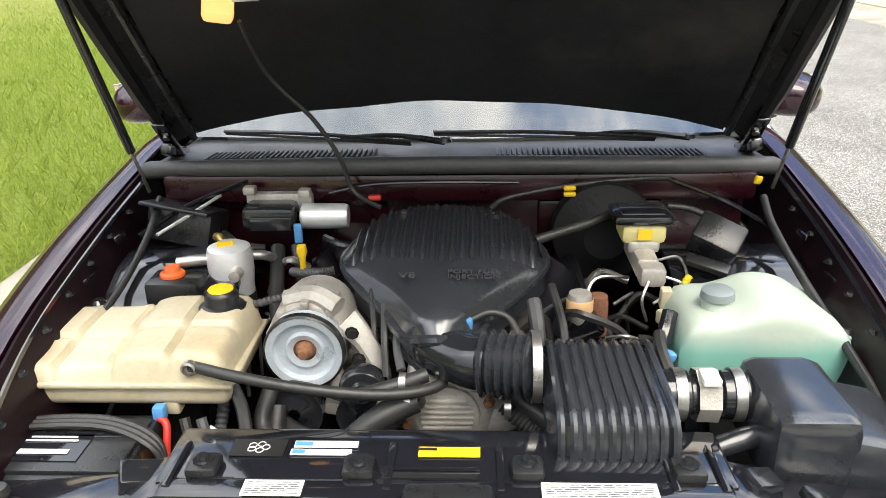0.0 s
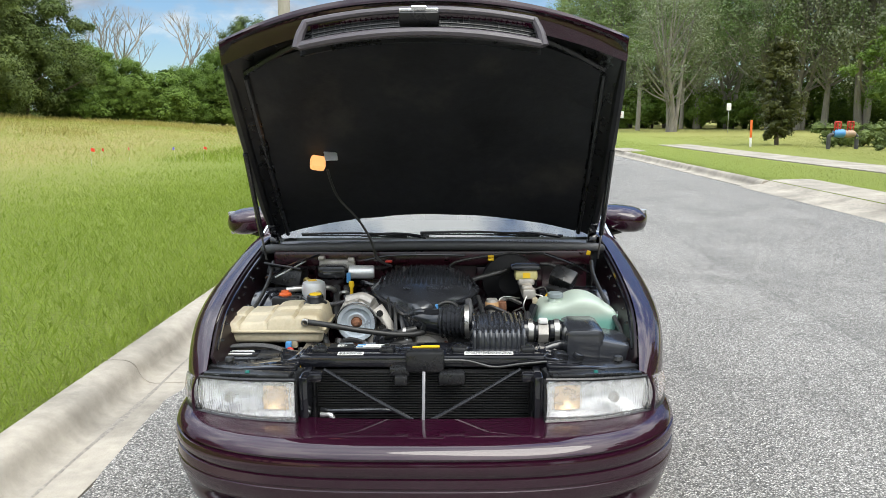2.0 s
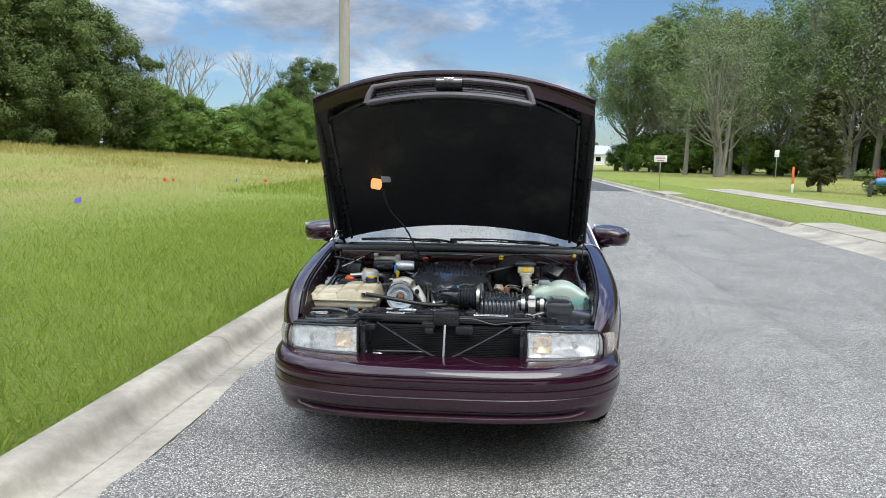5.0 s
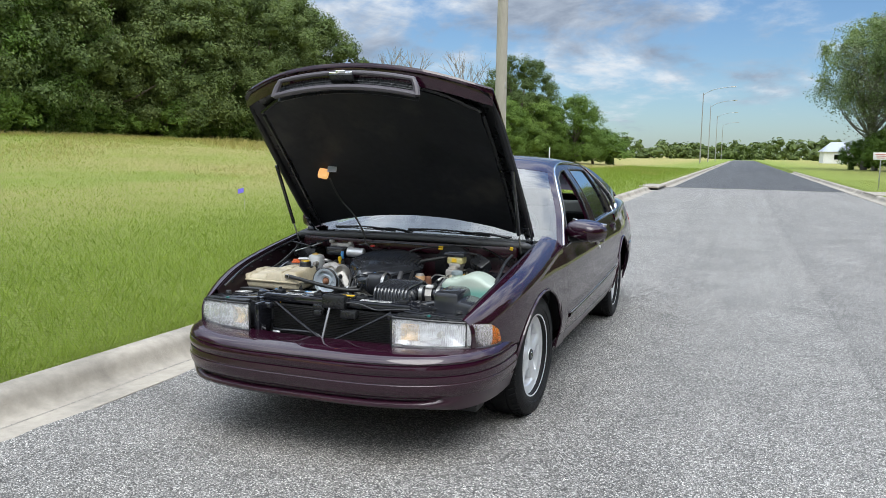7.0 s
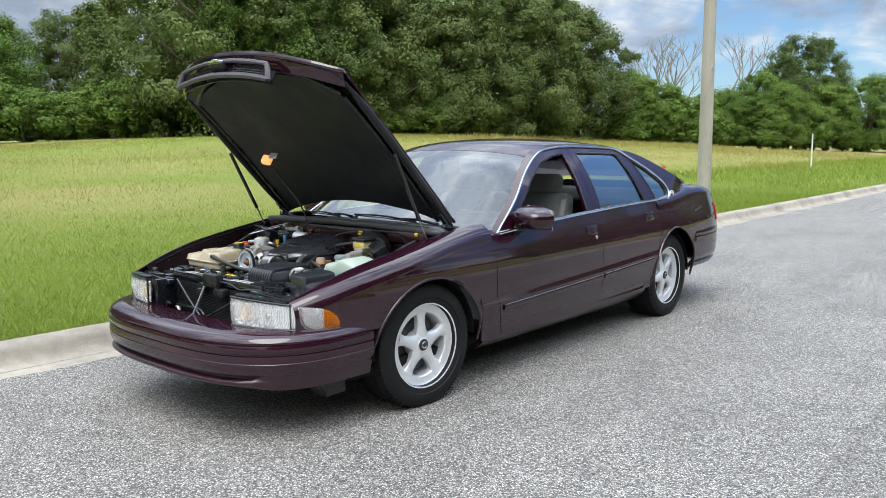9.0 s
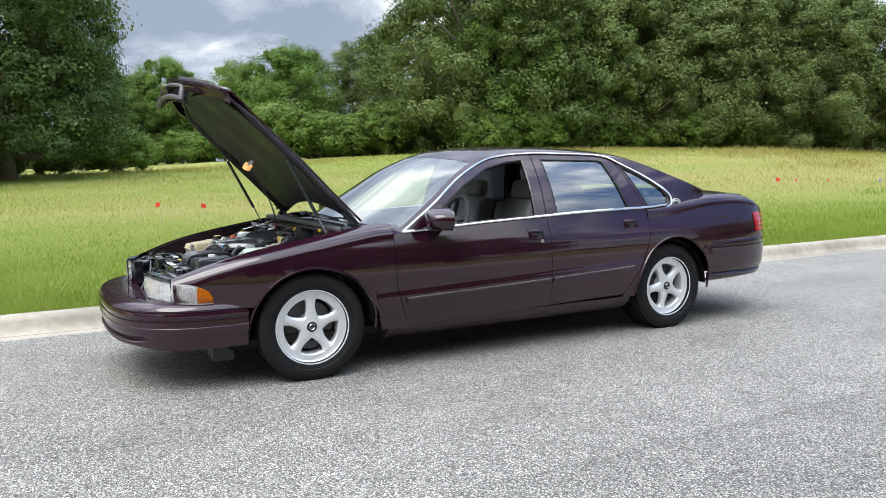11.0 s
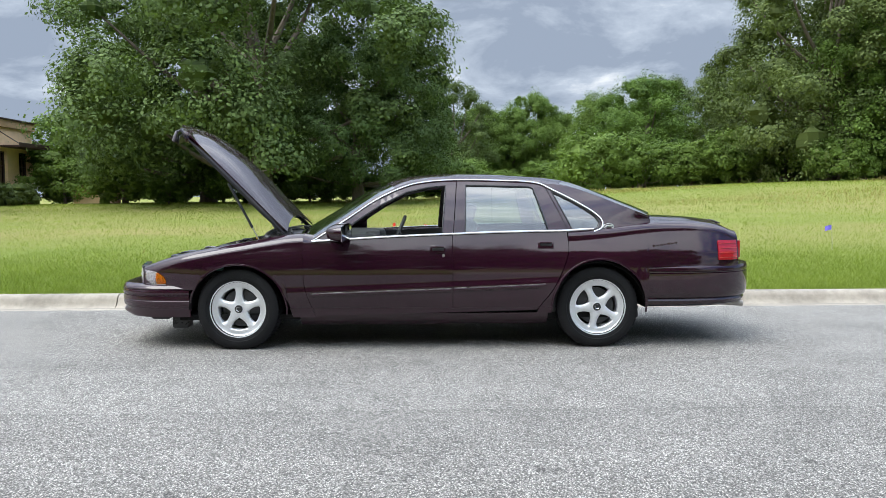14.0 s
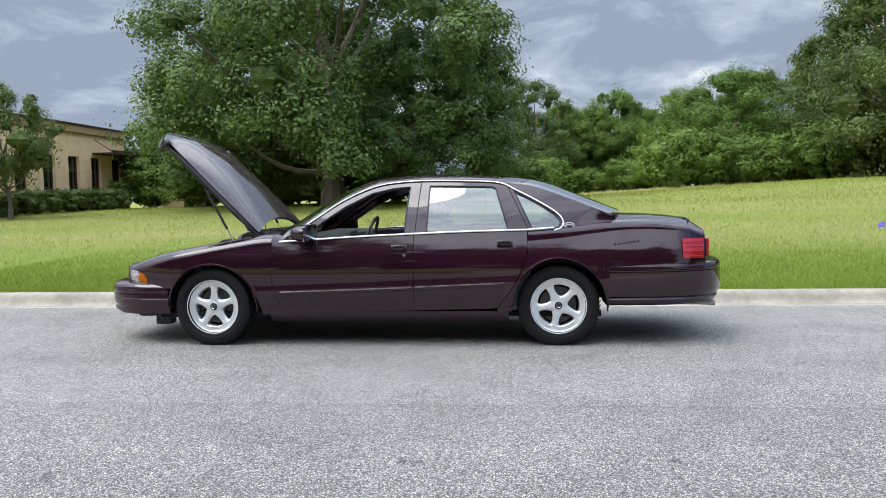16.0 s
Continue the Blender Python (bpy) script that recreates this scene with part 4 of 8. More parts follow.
def sail_x(y, z):
    """Half-width of the rear pillar: leans like the windows, and flares in to meet the shoulder behind."""
    base = SHOULDER(max(2.6, y))
    pull = max(0.0, lean_x(y, base) - SHOULDER_IN(max(2.6, y)) - 0.012)
    return lean_x(y, z) - pull * ease((y - 2.75) / 0.4) * (1 - ease((z - base) / 0.13))


def along(pts, n):
    """n + 1 points at even steps along a bent line."""
    d = [0.0]
    for a, b in zip(pts, pts[1:]):
        d.append(d[-1] + math.hypot(b[0] - a[0], b[1] - a[1]))
    fy, fz = table([(k, p[0]) for k, p in zip(d, pts)]), table([(k, p[1]) for k, p in zip(d, pts)])
    return [(fy(d[-1] * i / n), fz(d[-1] * i / n)) for i in range(n + 1)]


def rear_pillar(sx):
    """Body-coloured pillar round the quarter window, in three strips that share their ends."""
    bm = bmesh.new()
    strips = [([(2.585, 1.290), (2.70, 1.235), (2.80, 1.178), (2.92, 1.098), (2.955, 1.060)], [(2.525, 1.356), (2.60, 1.355), (2.74, 1.330), (3.01, 1.232), (3.38, 1.085)]),
              ([(2.955, 1.060), (2.962, 1.04), (2.95, 0.995), (2.90, 0.973)], [(3.38, 1.085), (3.40, 1.034), (3.2, 1.008), (3.0, 0.985), (2.90, 0.955)]),
              ([(2.90, 0.973), (2.735, 0.971)], [(2.90, 0.955), (2.70, 0.955)]),
              ([(2.735, 0.971), (2.585, 1.290)], [(2.704, 0.966), (2.535, 1.340)])]
    for inner, outer in strips:
        a, b = along(inner, 14), along(outer, 14)

        def f(i, v):
            y, z = lerp(a[i][0], b[i][0], v), lerp(a[i][1], b[i][1], v)
            return (sx * sail_x(y, z), y, z)
        sheet(bm, f, range(15), [k / 6 for k in range(7)])
    bmesh.ops.remove_doubles(bm, verts=bm.verts, dist=0.0005)
    part("rear_pillar", bm, PAINT, car, thick=0.02, out=(sx, 0, 0))


def side_of_car(sx):
    near = sx > 0
    ys = columns(-0.80, 0.5365, 22, (0, 0.395))
    panel("front_fender", sx, ys, front_bottom, FENDER_TOP, FENDER_IN, None, SEAM_FRONT)
    door = panel("front_door", sx, columns(0.5405, 1.746, 48), lambda y: 0.285 + 0.02 * (y - 0.5), BELT, None, SEAM_FRONT, None)
    rdoor = panel("rear_door", sx, columns(1.750, 2.690, 40), lambda y: 0.31 + 0.02 * (y - 1.75), BELT, None, None, SEAM_REAR)
    panel("quarter_panel", sx, sorted(columns(2.695, 4.15, 26, (AXLE_REAR + 0.005, 0.388)) + [3.351, 3.353]), quarter_bottom, SHOULDER, SHOULDER_IN, None, None, roll=0.075,
          extra=(lambda y, v: (sx * width(y, lerp(quarter_bottom(y), SEAM_HEIGHT(y), v)), y, lerp(quarter_bottom(y), SEAM_HEIGHT(y), v)), columns(2.438, 2.695, 12, (AXLE_REAR + 0.005, 0.388)), [i / 14 for i in range(15)]))
    # rocker under the doors
    bm = bmesh.new()
    sheet(bm, lambda y, v: (sx * (width(y, 0.29) - 0.022 - 0.09 * v * v), y, 0.298 - 0.10 * v), [lerp(0.50, 2.53, i / 16) for i in range(17)], [i / 5 for i in range(6)])
    part("rocker_panel", bm, PAINT, car, thick=0.02, out=(sx, 0, 0))
    # window frames, glass, chrome
    plate("window_frame", sx, FRONT_FRAME, [FRONT_HOLE], PAINT, door)
    plate("window_frame", sx, REAR_FRAME, [REAR_HOLE], PAINT, rdoor)
    rear_pillar(sx)
    pane("window_glass", sx, [(0.954, 1.849), (1.347, 1.866)], [(0.954, 2.543), (1.315, 2.442), (1.347, 2.40)], rdoor, "tinted side window")
    pane("quarter_glass", sx, [(0.968, 2.738), (1.292, 2.582)], [(0.968, 2.905), (0.995, 2.953), (1.04, 2.965), (1.098, 2.925), (1.178, 2.805), (1.235, 2.705), (1.292, 2.59)], car, "tinted quarter window")
    # corner between fender, cowl and the foot of the windshield pillar
    bm = bmesh.new()

    def corner(v, u):
        ang, xo, xi = v * math.pi / 2, width(0.5365, 0.863), FENDER_IN(0.5365)
        a = Vector((xi + (xo - xi) * math.cos(ang), 0.5365, 0.863 + 0.09 * math.sin(ang)))
        b = Vector((lean_x(0.64, 0.90) - 0.10 * v, 0.64, 0.885 + 0.045 * v))
        q = a.lerp(b, u)
        return (sx * q.x, q.y, q.z)
    sheet(bm, corner, [i / 10 for i in range(11)], [i / 6 for i in range(7)])
    part("pillar_foot", bm, PAINT, car, thick=0.006, out=(sx, 0, 0.5))
    for hole, par in ((FRONT_HOLE, door), (REAR_HOLE, rdoor), (QUARTER_HOLE, car)):
        bm = bmesh.new()
        pts = side_line(dense(hole, 0.07), sx, -0.004)
        tube(bm, pts + pts[:1], 0.008, 5, 0, False)
        part("window_seal", bm, BLACK, par, "black rubber window seal")
    bm = bmesh.new()
    top = [(0.605, 0.892), (0.88, 1.068), (1.12, 1.228), (1.36, 1.338), (1.55, 1.378), (1.80, 1.393), (2.12, 1.387), (2.45, 1.368), (2.60, 1.303), (2.79, 1.202), (2.932, 1.111), (2.985, 1.045), (2.972, 0.988), (2.91, 0.962)]
    tube(bm, side_line(top, sx, 0.008), 0.0075, 6, 4)
    tube(bm, [(sx * (width(y, BELT(y)) + 0.004), y, BELT(y) + 0.009) for y in (0.605, 0.8, 1.1, 1.4, 1.75, 2.1, 2.45, 2.7, 2.91)], 0.0098, 8, 3)
    part("chrome_trim", bm, CHROME, car, "bright chrome window trim")
    # roof rail between window frame and roof
    bm = bmesh.new()
    edge = [q for q in smooth_path([(0, y, z) for y, z in FRONT_FRAME[:6] + [(2.12, 1.384), (2.45, 1.364), (2.50, 1.362), (2.74, 1.330), (3.01, 1.232), (3.38, 1.085)]], 5)]
    rail = [q for q in smooth_path([(0, y, z) for y, z in RAIL], 5)]
    a = [bm.verts.new((sx * lean_x(q.y, q.z), q.y, q.z)) for q in edge]
    b = [bm.verts.new((sx * (lean_x(q.y, q.z) - 0.030), q.y, q.z + 0.004)) for q in rail]
    for i in range(len(a) - 1):
        bm.faces.new((a[i], a[i + 1], b[i + 1], b[i]))
    part("roof_rail", bm, PAINT, car, thick=0.015)
    # dark jambs behind the door gaps
    for yc, seam in ((0.538, SEAM_FRONT), (1.748, None), (2.694, SEAM_REAR)):
        bm = bmesh.new()
        sheet(bm, lambda z, v: (sx * (width(yc, z) - 0.034), yc + (seam(z) if seam else 0) + 0.022 * v, z), [lerp(0.32, 0.86, i / 10) for i in range(11)], (-1, 0, 1))
        part("door_jamb", bm, UNDER, car, "dark door jamb")
    # body-side moulding, handles
    for y0, y1, z0, z1, par in ((0.60, 1.735, 0.470, 0.507, door), (1.757, 2.50, 0.509, 0.538, rdoor)):
        bm = bmesh.new()
        n = 14
        sheet(bm, lambda u, v: (sx * (width(lerp(y0, y1, u), lerp(z0, z1, u) - 0.03 + 0.034 * v) + 0.001 + 0.010 * math.sin(math.pi * v) ** 0.5), lerp(y0, y1, u), lerp(z0, z1, u) - 0.03 + 0.034 * v), [i / n for i in range(n + 1)], [i / 6 for i in range(7)])
        part("side_moulding", bm, PAINT, par)
        # the highlight on the moulding's upper edge, built as a thin steel line
        bm = bmesh.new()
        tube(bm, [(sx * (width(lerp(y0, y1, u), lerp(z0, z1, u)) + 0.006), lerp(y0, y1, u), lerp(z0, z1, u) + 0.004) for u in (0, 0.25, 0.5, 0.75, 1)], 0.0028, 5, 2)
        part("moulding_glint", bm, STEEL, par, "thin bright line standing for the moulding's highlight")
    for yc, zc, par, key in ((1.628, 0.827, door, True), (2.507, 0.857, rdoor, False)):
        x = width(yc, zc)
        tilt = rotx(0, -sx * 14, 0)
        bm = bmesh.new()
        box(bm, (sx * (x + 0.001), yc, zc), (0.014, 0.128, 0.066), 0.004, tilt)
        h = part("door_handle", bm, PAINT, par)
        # black plate on the handle's face gives the shade of its hollow
        bm = bmesh.new()
        box(bm, (sx * (x + 0.006), yc, zc + 0.002), (0.008, 0.098, 0.030), 0.003, tilt)
        part("recess_plate", bm, BLACK, h, "black plate standing for the shaded recess behind the handle")
        bm = bmesh.new()
        box(bm, (sx * (x + 0.010), yc, zc + 0.020), (0.010, 0.100, 0.014), 0.004, tilt)
        part("pull", bm, PAINT, h)
        if key:
            bm = bmesh.new()
            lathe(bm, [(0, 0.006), (0.011, 0.006), (0.013, 0), (0.013, -0.01)], 14, Matrix.Translation((sx * (width(1.672, 0.775) + 0.001), 1.672, 0.775)) @ Matrix.Rotation(sx * math.pi / 2, 4, "Y"))
            part("lock", bm, STEEL, par, "small round key lock")
    # door mirror
    bm = bmesh.new()
    m = Matrix.Translation((sx * 0.985, 0.868, 0.970)) @ rotx(0, sx * 6, -sx * 14).to_4x4()

    def shell(u, v):
        a = u * 2 * math.pi
        k = math.sin(v * math.pi * 0.5) ** 0.55
        return m @ Vector((0.130 * k * math.copysign(abs(math.cos(a)) ** 0.75, math.cos(a)), -0.155 * math.cos(v * math.pi * 0.5) ** 0.9 + 0.03, 0.069 * k * math.copysign(abs(math.sin(a)) ** 0.75, math.sin(a))))
    sheet(bm, shell, [i / 24 for i in range(25)], [i / 9 for i in range(10)])
    bmesh.ops.remove_doubles(bm, verts=bm.verts, dist=0.0005)
    mir = part("door_mirror", bm, PAINT, car)
    bm = bmesh.new()
    box(bm, m @ Vector((0, 0.028, 0)), (0.240, 0.006, 0.120), 0.002, m.to_3x3())
    part("mirror_glass", bm, CHROME, mir, "silvered mirror glass")
    bm = bmesh.new()
    tube(bm, [(sx * 0.88, 0.80, 0.912), (sx * 0.92, 0.815, 0.911), (sx * 0.97, 0.845, 0.916)], [0.035, 0.026, 0.024], 8, 4, flat=0.5)
    part("mirror_arm", bm, BLACK, mir, "black mirror arm")
    # headlamp with corner lamp
    corner = [(0.398, -0.898, 0.548, 0.680), (0.50, -0.885, 0.548, 0.676), (0.62, -0.857, 0.549, 0.671), (0.735, -0.806, 0.551, 0.663)]
    wrap = [(0.741, -0.802, 0.549, 0.662), (0.785, -0.756, 0.546, 0.657), (0.815, -0.70, 0.543, 0.648), (0.826, -0.672, 0.542, 0.640)]
    amber = [(0.826, -0.672, 0.542, 0.640), (0.834, -0.645, 0.541, 0.628), (0.842, -0.610, 0.542, 0.604), (0.845, -0.590, 0.543, 0.566)]
    lampob = new("headlamp")
    lampob.parent = car
    for nm, pts, mat, lab in (("lens", corner, LENS, "clear fluted headlamp lens"), ("corner_lens", wrap, LENS, "clear corner lamp lens"), ("marker_lens", amber, AMBER, "amber side marker lens")):
        bm = bmesh.new()
        fx, fy, f0, f1 = (table([(k, p[c]) for k, p in enumerate(pts)]) for c in range(4))
        span = len(pts) - 1
        flutes = 36 if nm == "lens" else (10 if nm == "corner_lens" else 1)
        n = flutes * 4 if flutes > 1 else 12

        def glass(i, v):
            k = span * i / n
            ripple = 0.0011 * abs(math.sin(math.pi * flutes * i / n)) * (0.08 < v < 0.92) if flutes > 1 else 0.0
            bow = math.sin(math.pi * v)
            return (sx * (fx(k) + 0.006 * bow), fy(k) - 0.010 * bow - ripple, lerp(f0(k), f1(k), v))
        sheet(bm, glass, range(n + 1), (0, 0.03, 0.09, 0.3, 0.5, 0.7, 0.91, 0.97, 1))
        part(nm, bm, mat, lampob, lab, thick=0.004).visible_shadow = False
    bm = bmesh.new()
    sheet(bm, lambda u, v: (sx * (0.41 + 0.32 * u), -0.878 + 0.085 * u * u + 0.062 * math.sin(math.pi * u) ** 0.7 * math.sin(math.pi * v) ** 0.7, 0.553 + 0.115 * v), [i / 12 for i in range(13)], [i / 8 for i in range(9)])
    part("reflector", bm, REFLECT, lampob, "silvered reflector", thick=0.004)
    bm = bmesh.new()
    back = wrap + amber[1:]
    bx, by, b0, b1 = (table([(k, p[c]) for k, p in enumerate(back)]) for c in range(4))
    sheet(bm, lambda k, v: (sx * (bx(k) - 0.020), by(k) + 0.016, lerp(b0(k) + 0.004, b1(k) - 0.004, v)), [i / 4 for i in range(4 * len(back) - 3)], [0, 0.5, 1])
    part("corner_reflector", bm, PEARL, lampob, thick=0.004)
    bm = bmesh.new()
    sheet(bm, lambda u, v: (sx * (0.432 + 0.082 * u), -0.866 + 0.010 * u + 0.026 * math.sin(math.pi * u) * math.sin(math.pi * v), 0.572 + 0.078 * v), [i / 8 for i in range(9)], [i / 6 for i in range(7)])
    part("turn_reflector", bm, AMBERBACK, lampob, "amber turn signal reflector", thick=0.003)
    bm = bmesh.new()
    lathe(bm, [(0, 0.02), (0.014, 0.018), (0.018, 0.0), (0.016, -0.01)], 14, Matrix.Translation((sx * 0.625, -0.845, 0.61)) @ Matrix.Rotation(math.pi / 2, 4, "X"))
    part("bulb_shield", bm, STEEL, lampob)
    bm = bmesh.new()
    tube(bm, [(sx * x, y - 0.002, z1 + 0.004) for x, y, z0, z1 in corner], 0.006, 6, 3)
    tube(bm, [(sx * 0.397, -0.898, z) for z in (0.545, 0.61, 0.684)], 0.005, 6, 0)
    tube(bm, [(sx * x, y - 0.002, z0 - 0.005) for x, y, z0, z1 in corner + wrap[1:] + amber[1:]], 0.007, 6, 3)
    tube(bm, [(sx * 0.738, -0.806, z) for z in (0.547, 0.61, 0.666)], 0.004, 6, 0)
    part("bezel", bm, BLACK, lampob, "black lamp bezel")
    bm = bmesh.new()
    box(bm, (sx * 0.565, -0.745, 0.612), (0.34, 0.07, 0.14), 0.015, rotx(0, 0, sx * 14))
    part("housing", bm, BLACK, lampob, "black lamp housing")
    # tail lamp
    bm = bmesh.new()
    zs = [lerp(0.722, 0.882, i / 10) for i in range(11)]
    sheet(bm, lambda y, z: (sx * (width(y, z) + 0.008), y, z), [lerp(3.950, 4.135, i / 6) for i in range(7)], zs)
    tl = part("tail_lamp", bm, REDLENS, car, "ribbed red tail lamp", thick=0.02)
    bm = bmesh.new()
    for k in range(4):
        z = 0.742 + 0.038 * k
        tube(bm, [(sx * (width(y, z) + 0.012), y, z) for y in (3.955, 4.02, 4.08, 4.13)], 0.003, 5, 2)
    part("lens_rib", bm, RED, tl)
    bm = bmesh.new()
    box(bm, (sx * 0.50, 4.185, 0.80), (0.38, 0.03, 0.15), 0.01)
    part("rear_lens", bm, REDLENS, tl)
    # quarter badge: a bright oval ring with a leaping shape
    bm = bmesh.new()
    bc = Vector((sx * (sail_x(3.035, 1.003) + 0.006), 3.035, 1.003))
    tube(bm, [bc + Vector((0, 0.042 * math.cos(a), 0.021 * math.sin(a))) for a in (2 * math.pi * i / 18 for i in range(19))], 0.0045, 5, 0, False)
    tube(bm, [bc + Vector((0, dy, dz)) for dy, dz in ((-0.03, -0.004), (-0.01, 0.006), (0.008, 0.002), (0.03, 0.005))], 0.0065, 5, 3)
    part("badge", bm, ALLOY, car, "small bright oval badge")
    # faint raised script on the quarter, unreadable
    bm = bmesh.new()
    for k in range(7):
        y = 3.40 + 0.031 * k
        z = 0.842 + 0.004 * k
        box(bm, (sx * (width(y, z) + 0.001), y, z), (0.003, 0.020, 0.012 + 0.008 * (k in (0, 4))), 0)
    part("raised_script", bm, PAINT, car, "faint dark raised script")
    # wheel well
    for c in (0.0, AXLE_REAR):
        bm = bmesh.new()
        r = 0.405
        sheet(bm, lambda a, x: (sx * x, c + r * math.cos(a), 0.335 + r * math.sin(a) * 0.93), [math.pi * i / 16 for i in range(17)], (0.50, 0.60, 0.70, 0.80, 0.875))
        part("wheel_well", bm, UNDER, car, "black wheel well", thick=0.01)
        bm = bmesh.new()
        ry, rz = (0.395, 0.37) if c == 0 else (0.388, 0.40)
        pts = [(sx * (width(c + ry * math.cos(a), 0.335 + rz * math.sin(a)) + 0.002), c + (0.005 if c else 0) + ry * 1.01 * math.cos(a), 0.335 + rz * 1.01 * math.sin(a)) for a in (math.pi * (-0.03 + 1.04 * i / 24) for i in range(25))]
        tube(bm, pts, 0.008, 6, 0)
        part("arch_lip", bm, PAINT, car)


for side in (1, -1):
    side_of_car(side)


def cross_loft(rows, w=14):
    """Surface hung between the two rails; rows of (y, z, drop in y at the middle, lift at the middle)."""
    bm = bmesh.new()

    def f(row, u):
        y, z, by, bz = row
        x = lean_x(y, z) - 0.030
        return (u * x, y + by * (1 - u * u), z + 0.004 + bz * (1 - u * u) ** 0.8)
    sheet(bm, f, rows, [-1 + 2 * i / (2 * w) for i in range(2 * w + 1)])
    return bm


def rail_rows(y0, y1, n, by0, by1, bz0, bz1):
    curve = smooth_path([(0, y, z) for y, z in RAIL], 12)
    zz = table([(q.y, q.z) for q in curve])
    return [(lerp(y0, y1, i / n), zz(lerp(y0, y1, i / n)), lerp(by0, by1, i / n), lerp(bz0, bz1, i / n)) for i in range(n + 1)]


part("windshield", cross_loft(rail_rows(0.60, 1.27, 12, -0.19, -0.10, 0.035, 0.045)), WINDSHIELD, car, "clear windshield reflecting clouds")
part("roof", cross_loft(rail_rows(1.275, 2.655, 18, -0.10, 0.10, 0.045, 0.042)), PAINT, car, thick=0.02)
part("rear_window", cross_loft(rail_rows(2.66, 3.37, 12, 0.10, 0.16, 0.042, 0.02)), WINDSHIELD, car, "sloping rear window")

# deck lid, rear panel, lip spoiler
DECK = table([(3.30, 1.088), (3.55, 1.080), (3.80, 1.068), (3.98, 1.048), (4.08, 1.015), (4.15, 0.955)])
bm = bmesh.new()
sheet(bm, lambda y, u: (u * (SHOULDER_IN(y) - 0.006), y + 0.06 * (1 - u * u) * (y - 3.3) / 0.85, lerp(DECK(y), SHOULDER(y), abs(u) ** 3)), [3.30 + 0.85 * i / 18 for i in range(19)], [-1 + i / 10 for i in range(21)])
deck = part("trunk_lid", bm, PAINT, car, thick=0.015)
bm = bmesh.new()
sheet(bm, lambda u, v: (u * 0.66, 4.15 + 0.055 * (1 - u * u) + 0.012 * math.sin(v * 3), 0.955 - 0.31 * v), [-1 + i / 8 for i in range(17)], [i / 6 for i in range(7)])
part("rear_panel", bm, PAINT, car, thick=0.02)
bm = bmesh.new()
tube(bm, [(-0.60, 4.05, 1.018), (-0.3, 4.10, 1.026), (0, 4.11, 1.028), (0.3, 4.10, 1.026), (0.60, 4.05, 1.018)], [0.006, 0.011, 0.011, 0.011, 0.006], 8, 6)
part("lip_spoiler", bm, PAINT, deck)


def bumper(name, plan_y, plan_l, half, power, sign, section, label="", flank=None):
    """A moulded bumper cover wrapped round the end of the car."""
    bm = bmesh.new()
    path = []
    n = 44
    for i in range(n + 1):
        a = math.pi * i / n
        c, s = math.cos(a), math.sin(a)
        x = half * math.copysign(abs(c) ** (2 / power), c)
        y = plan_y + sign * plan_l * abs(s) ** (2 / power)
        path.append(Vector((x, y, 0)))

    def f(i, k):
        p = path[i]
        t = (path[min(i + 1, n)] - path[max(i - 1, 0)]).normalized()
        nrm = Vector((t.y, -t.x, 0))
        if nrm.dot(Vector((p.x, (p.y - plan_y), 0))) < 0:
            nrm = -nrm
        d, z = section[k]
        if flank:
            w = ease((abs(nrm.x) - 0.35) / 0.5)
            d, z = lerp(d, flank[k][0], w), lerp(z, flank[k][1], w)
        q = p + nrm * d
        return (q.x, q.y, z)
    sheet(bm, f, range(n + 1), range(len(section)))
    return part(name, bm, PAINT, car, label, thick=0.01)


FRONT_SECTION = [(-0.24, 0.540), (-0.12, 0.546), (-0.075, 0.547), (-0.044, 0.543), (-0.020, 0.534), (-0.006, 0.521), (0.001, 0.508), (-0.007, 0.504), (-0.007, 0.498), (0.003, 0.494),
                 (0.007, 0.482), (0.007, 0.466), (0.003, 0.456), (-0.004, 0.452), (-0.004, 0.447), (0.003, 0.443), (0.005, 0.418), (0.002, 0.414), (0.002, 0.410), (0.005, 0.406), (0.003, 0.375), (-0.004, 0.354),
                 (-0.018, 0.343), (-0.034, 0.337), (-0.034, 0.330), (-0.014, 0.326), (-0.004, 0.318), (-0.002, 0.307), (-0.012, 0.296), (-0.035, 0.289), (-0.14, 0.283)]
FRONT_FLANK = FRONT_SECTION[:20] + [(0.004 - 0.004 * k, 0.385 - 0.0125 * k) for k in range(10)] + [(-0.12, 0.262)]
fb = bumper("front_bumper", -0.40, 0.705, 0.874, 3.1, -1, FRONT_SECTION, flank=FRONT_FLANK)
REAR_SECTION = [(-0.16, 0.684), (-0.05, 0.684), (-0.006, 0.678), (0.006, 0.662), (0.006, 0.635), (-0.008, 0.628), (-0.008, 0.620), (0.004, 0.614), (0.006, 0.54), (0.002, 0.46), (-0.010, 0.42), (-0.03, 0.405), (-0.02, 0.388), (-0.04, 0.355), (-0.12, 0.33), (-0.20, 0.325)]
bumper("rear_bumper", 3.345, 1.03, 0.922, 3.3, 1, REAR_SECTION)
bm = bmesh.new()
tube(bm, [(0.52, 4.0, 0.33), (0.54, 4.15, 0.325), (0.56, 4.28, 0.318)], 0.026, 10, 4)
part("tail_pipe", bm, CAST, car, "bright tail pipe")

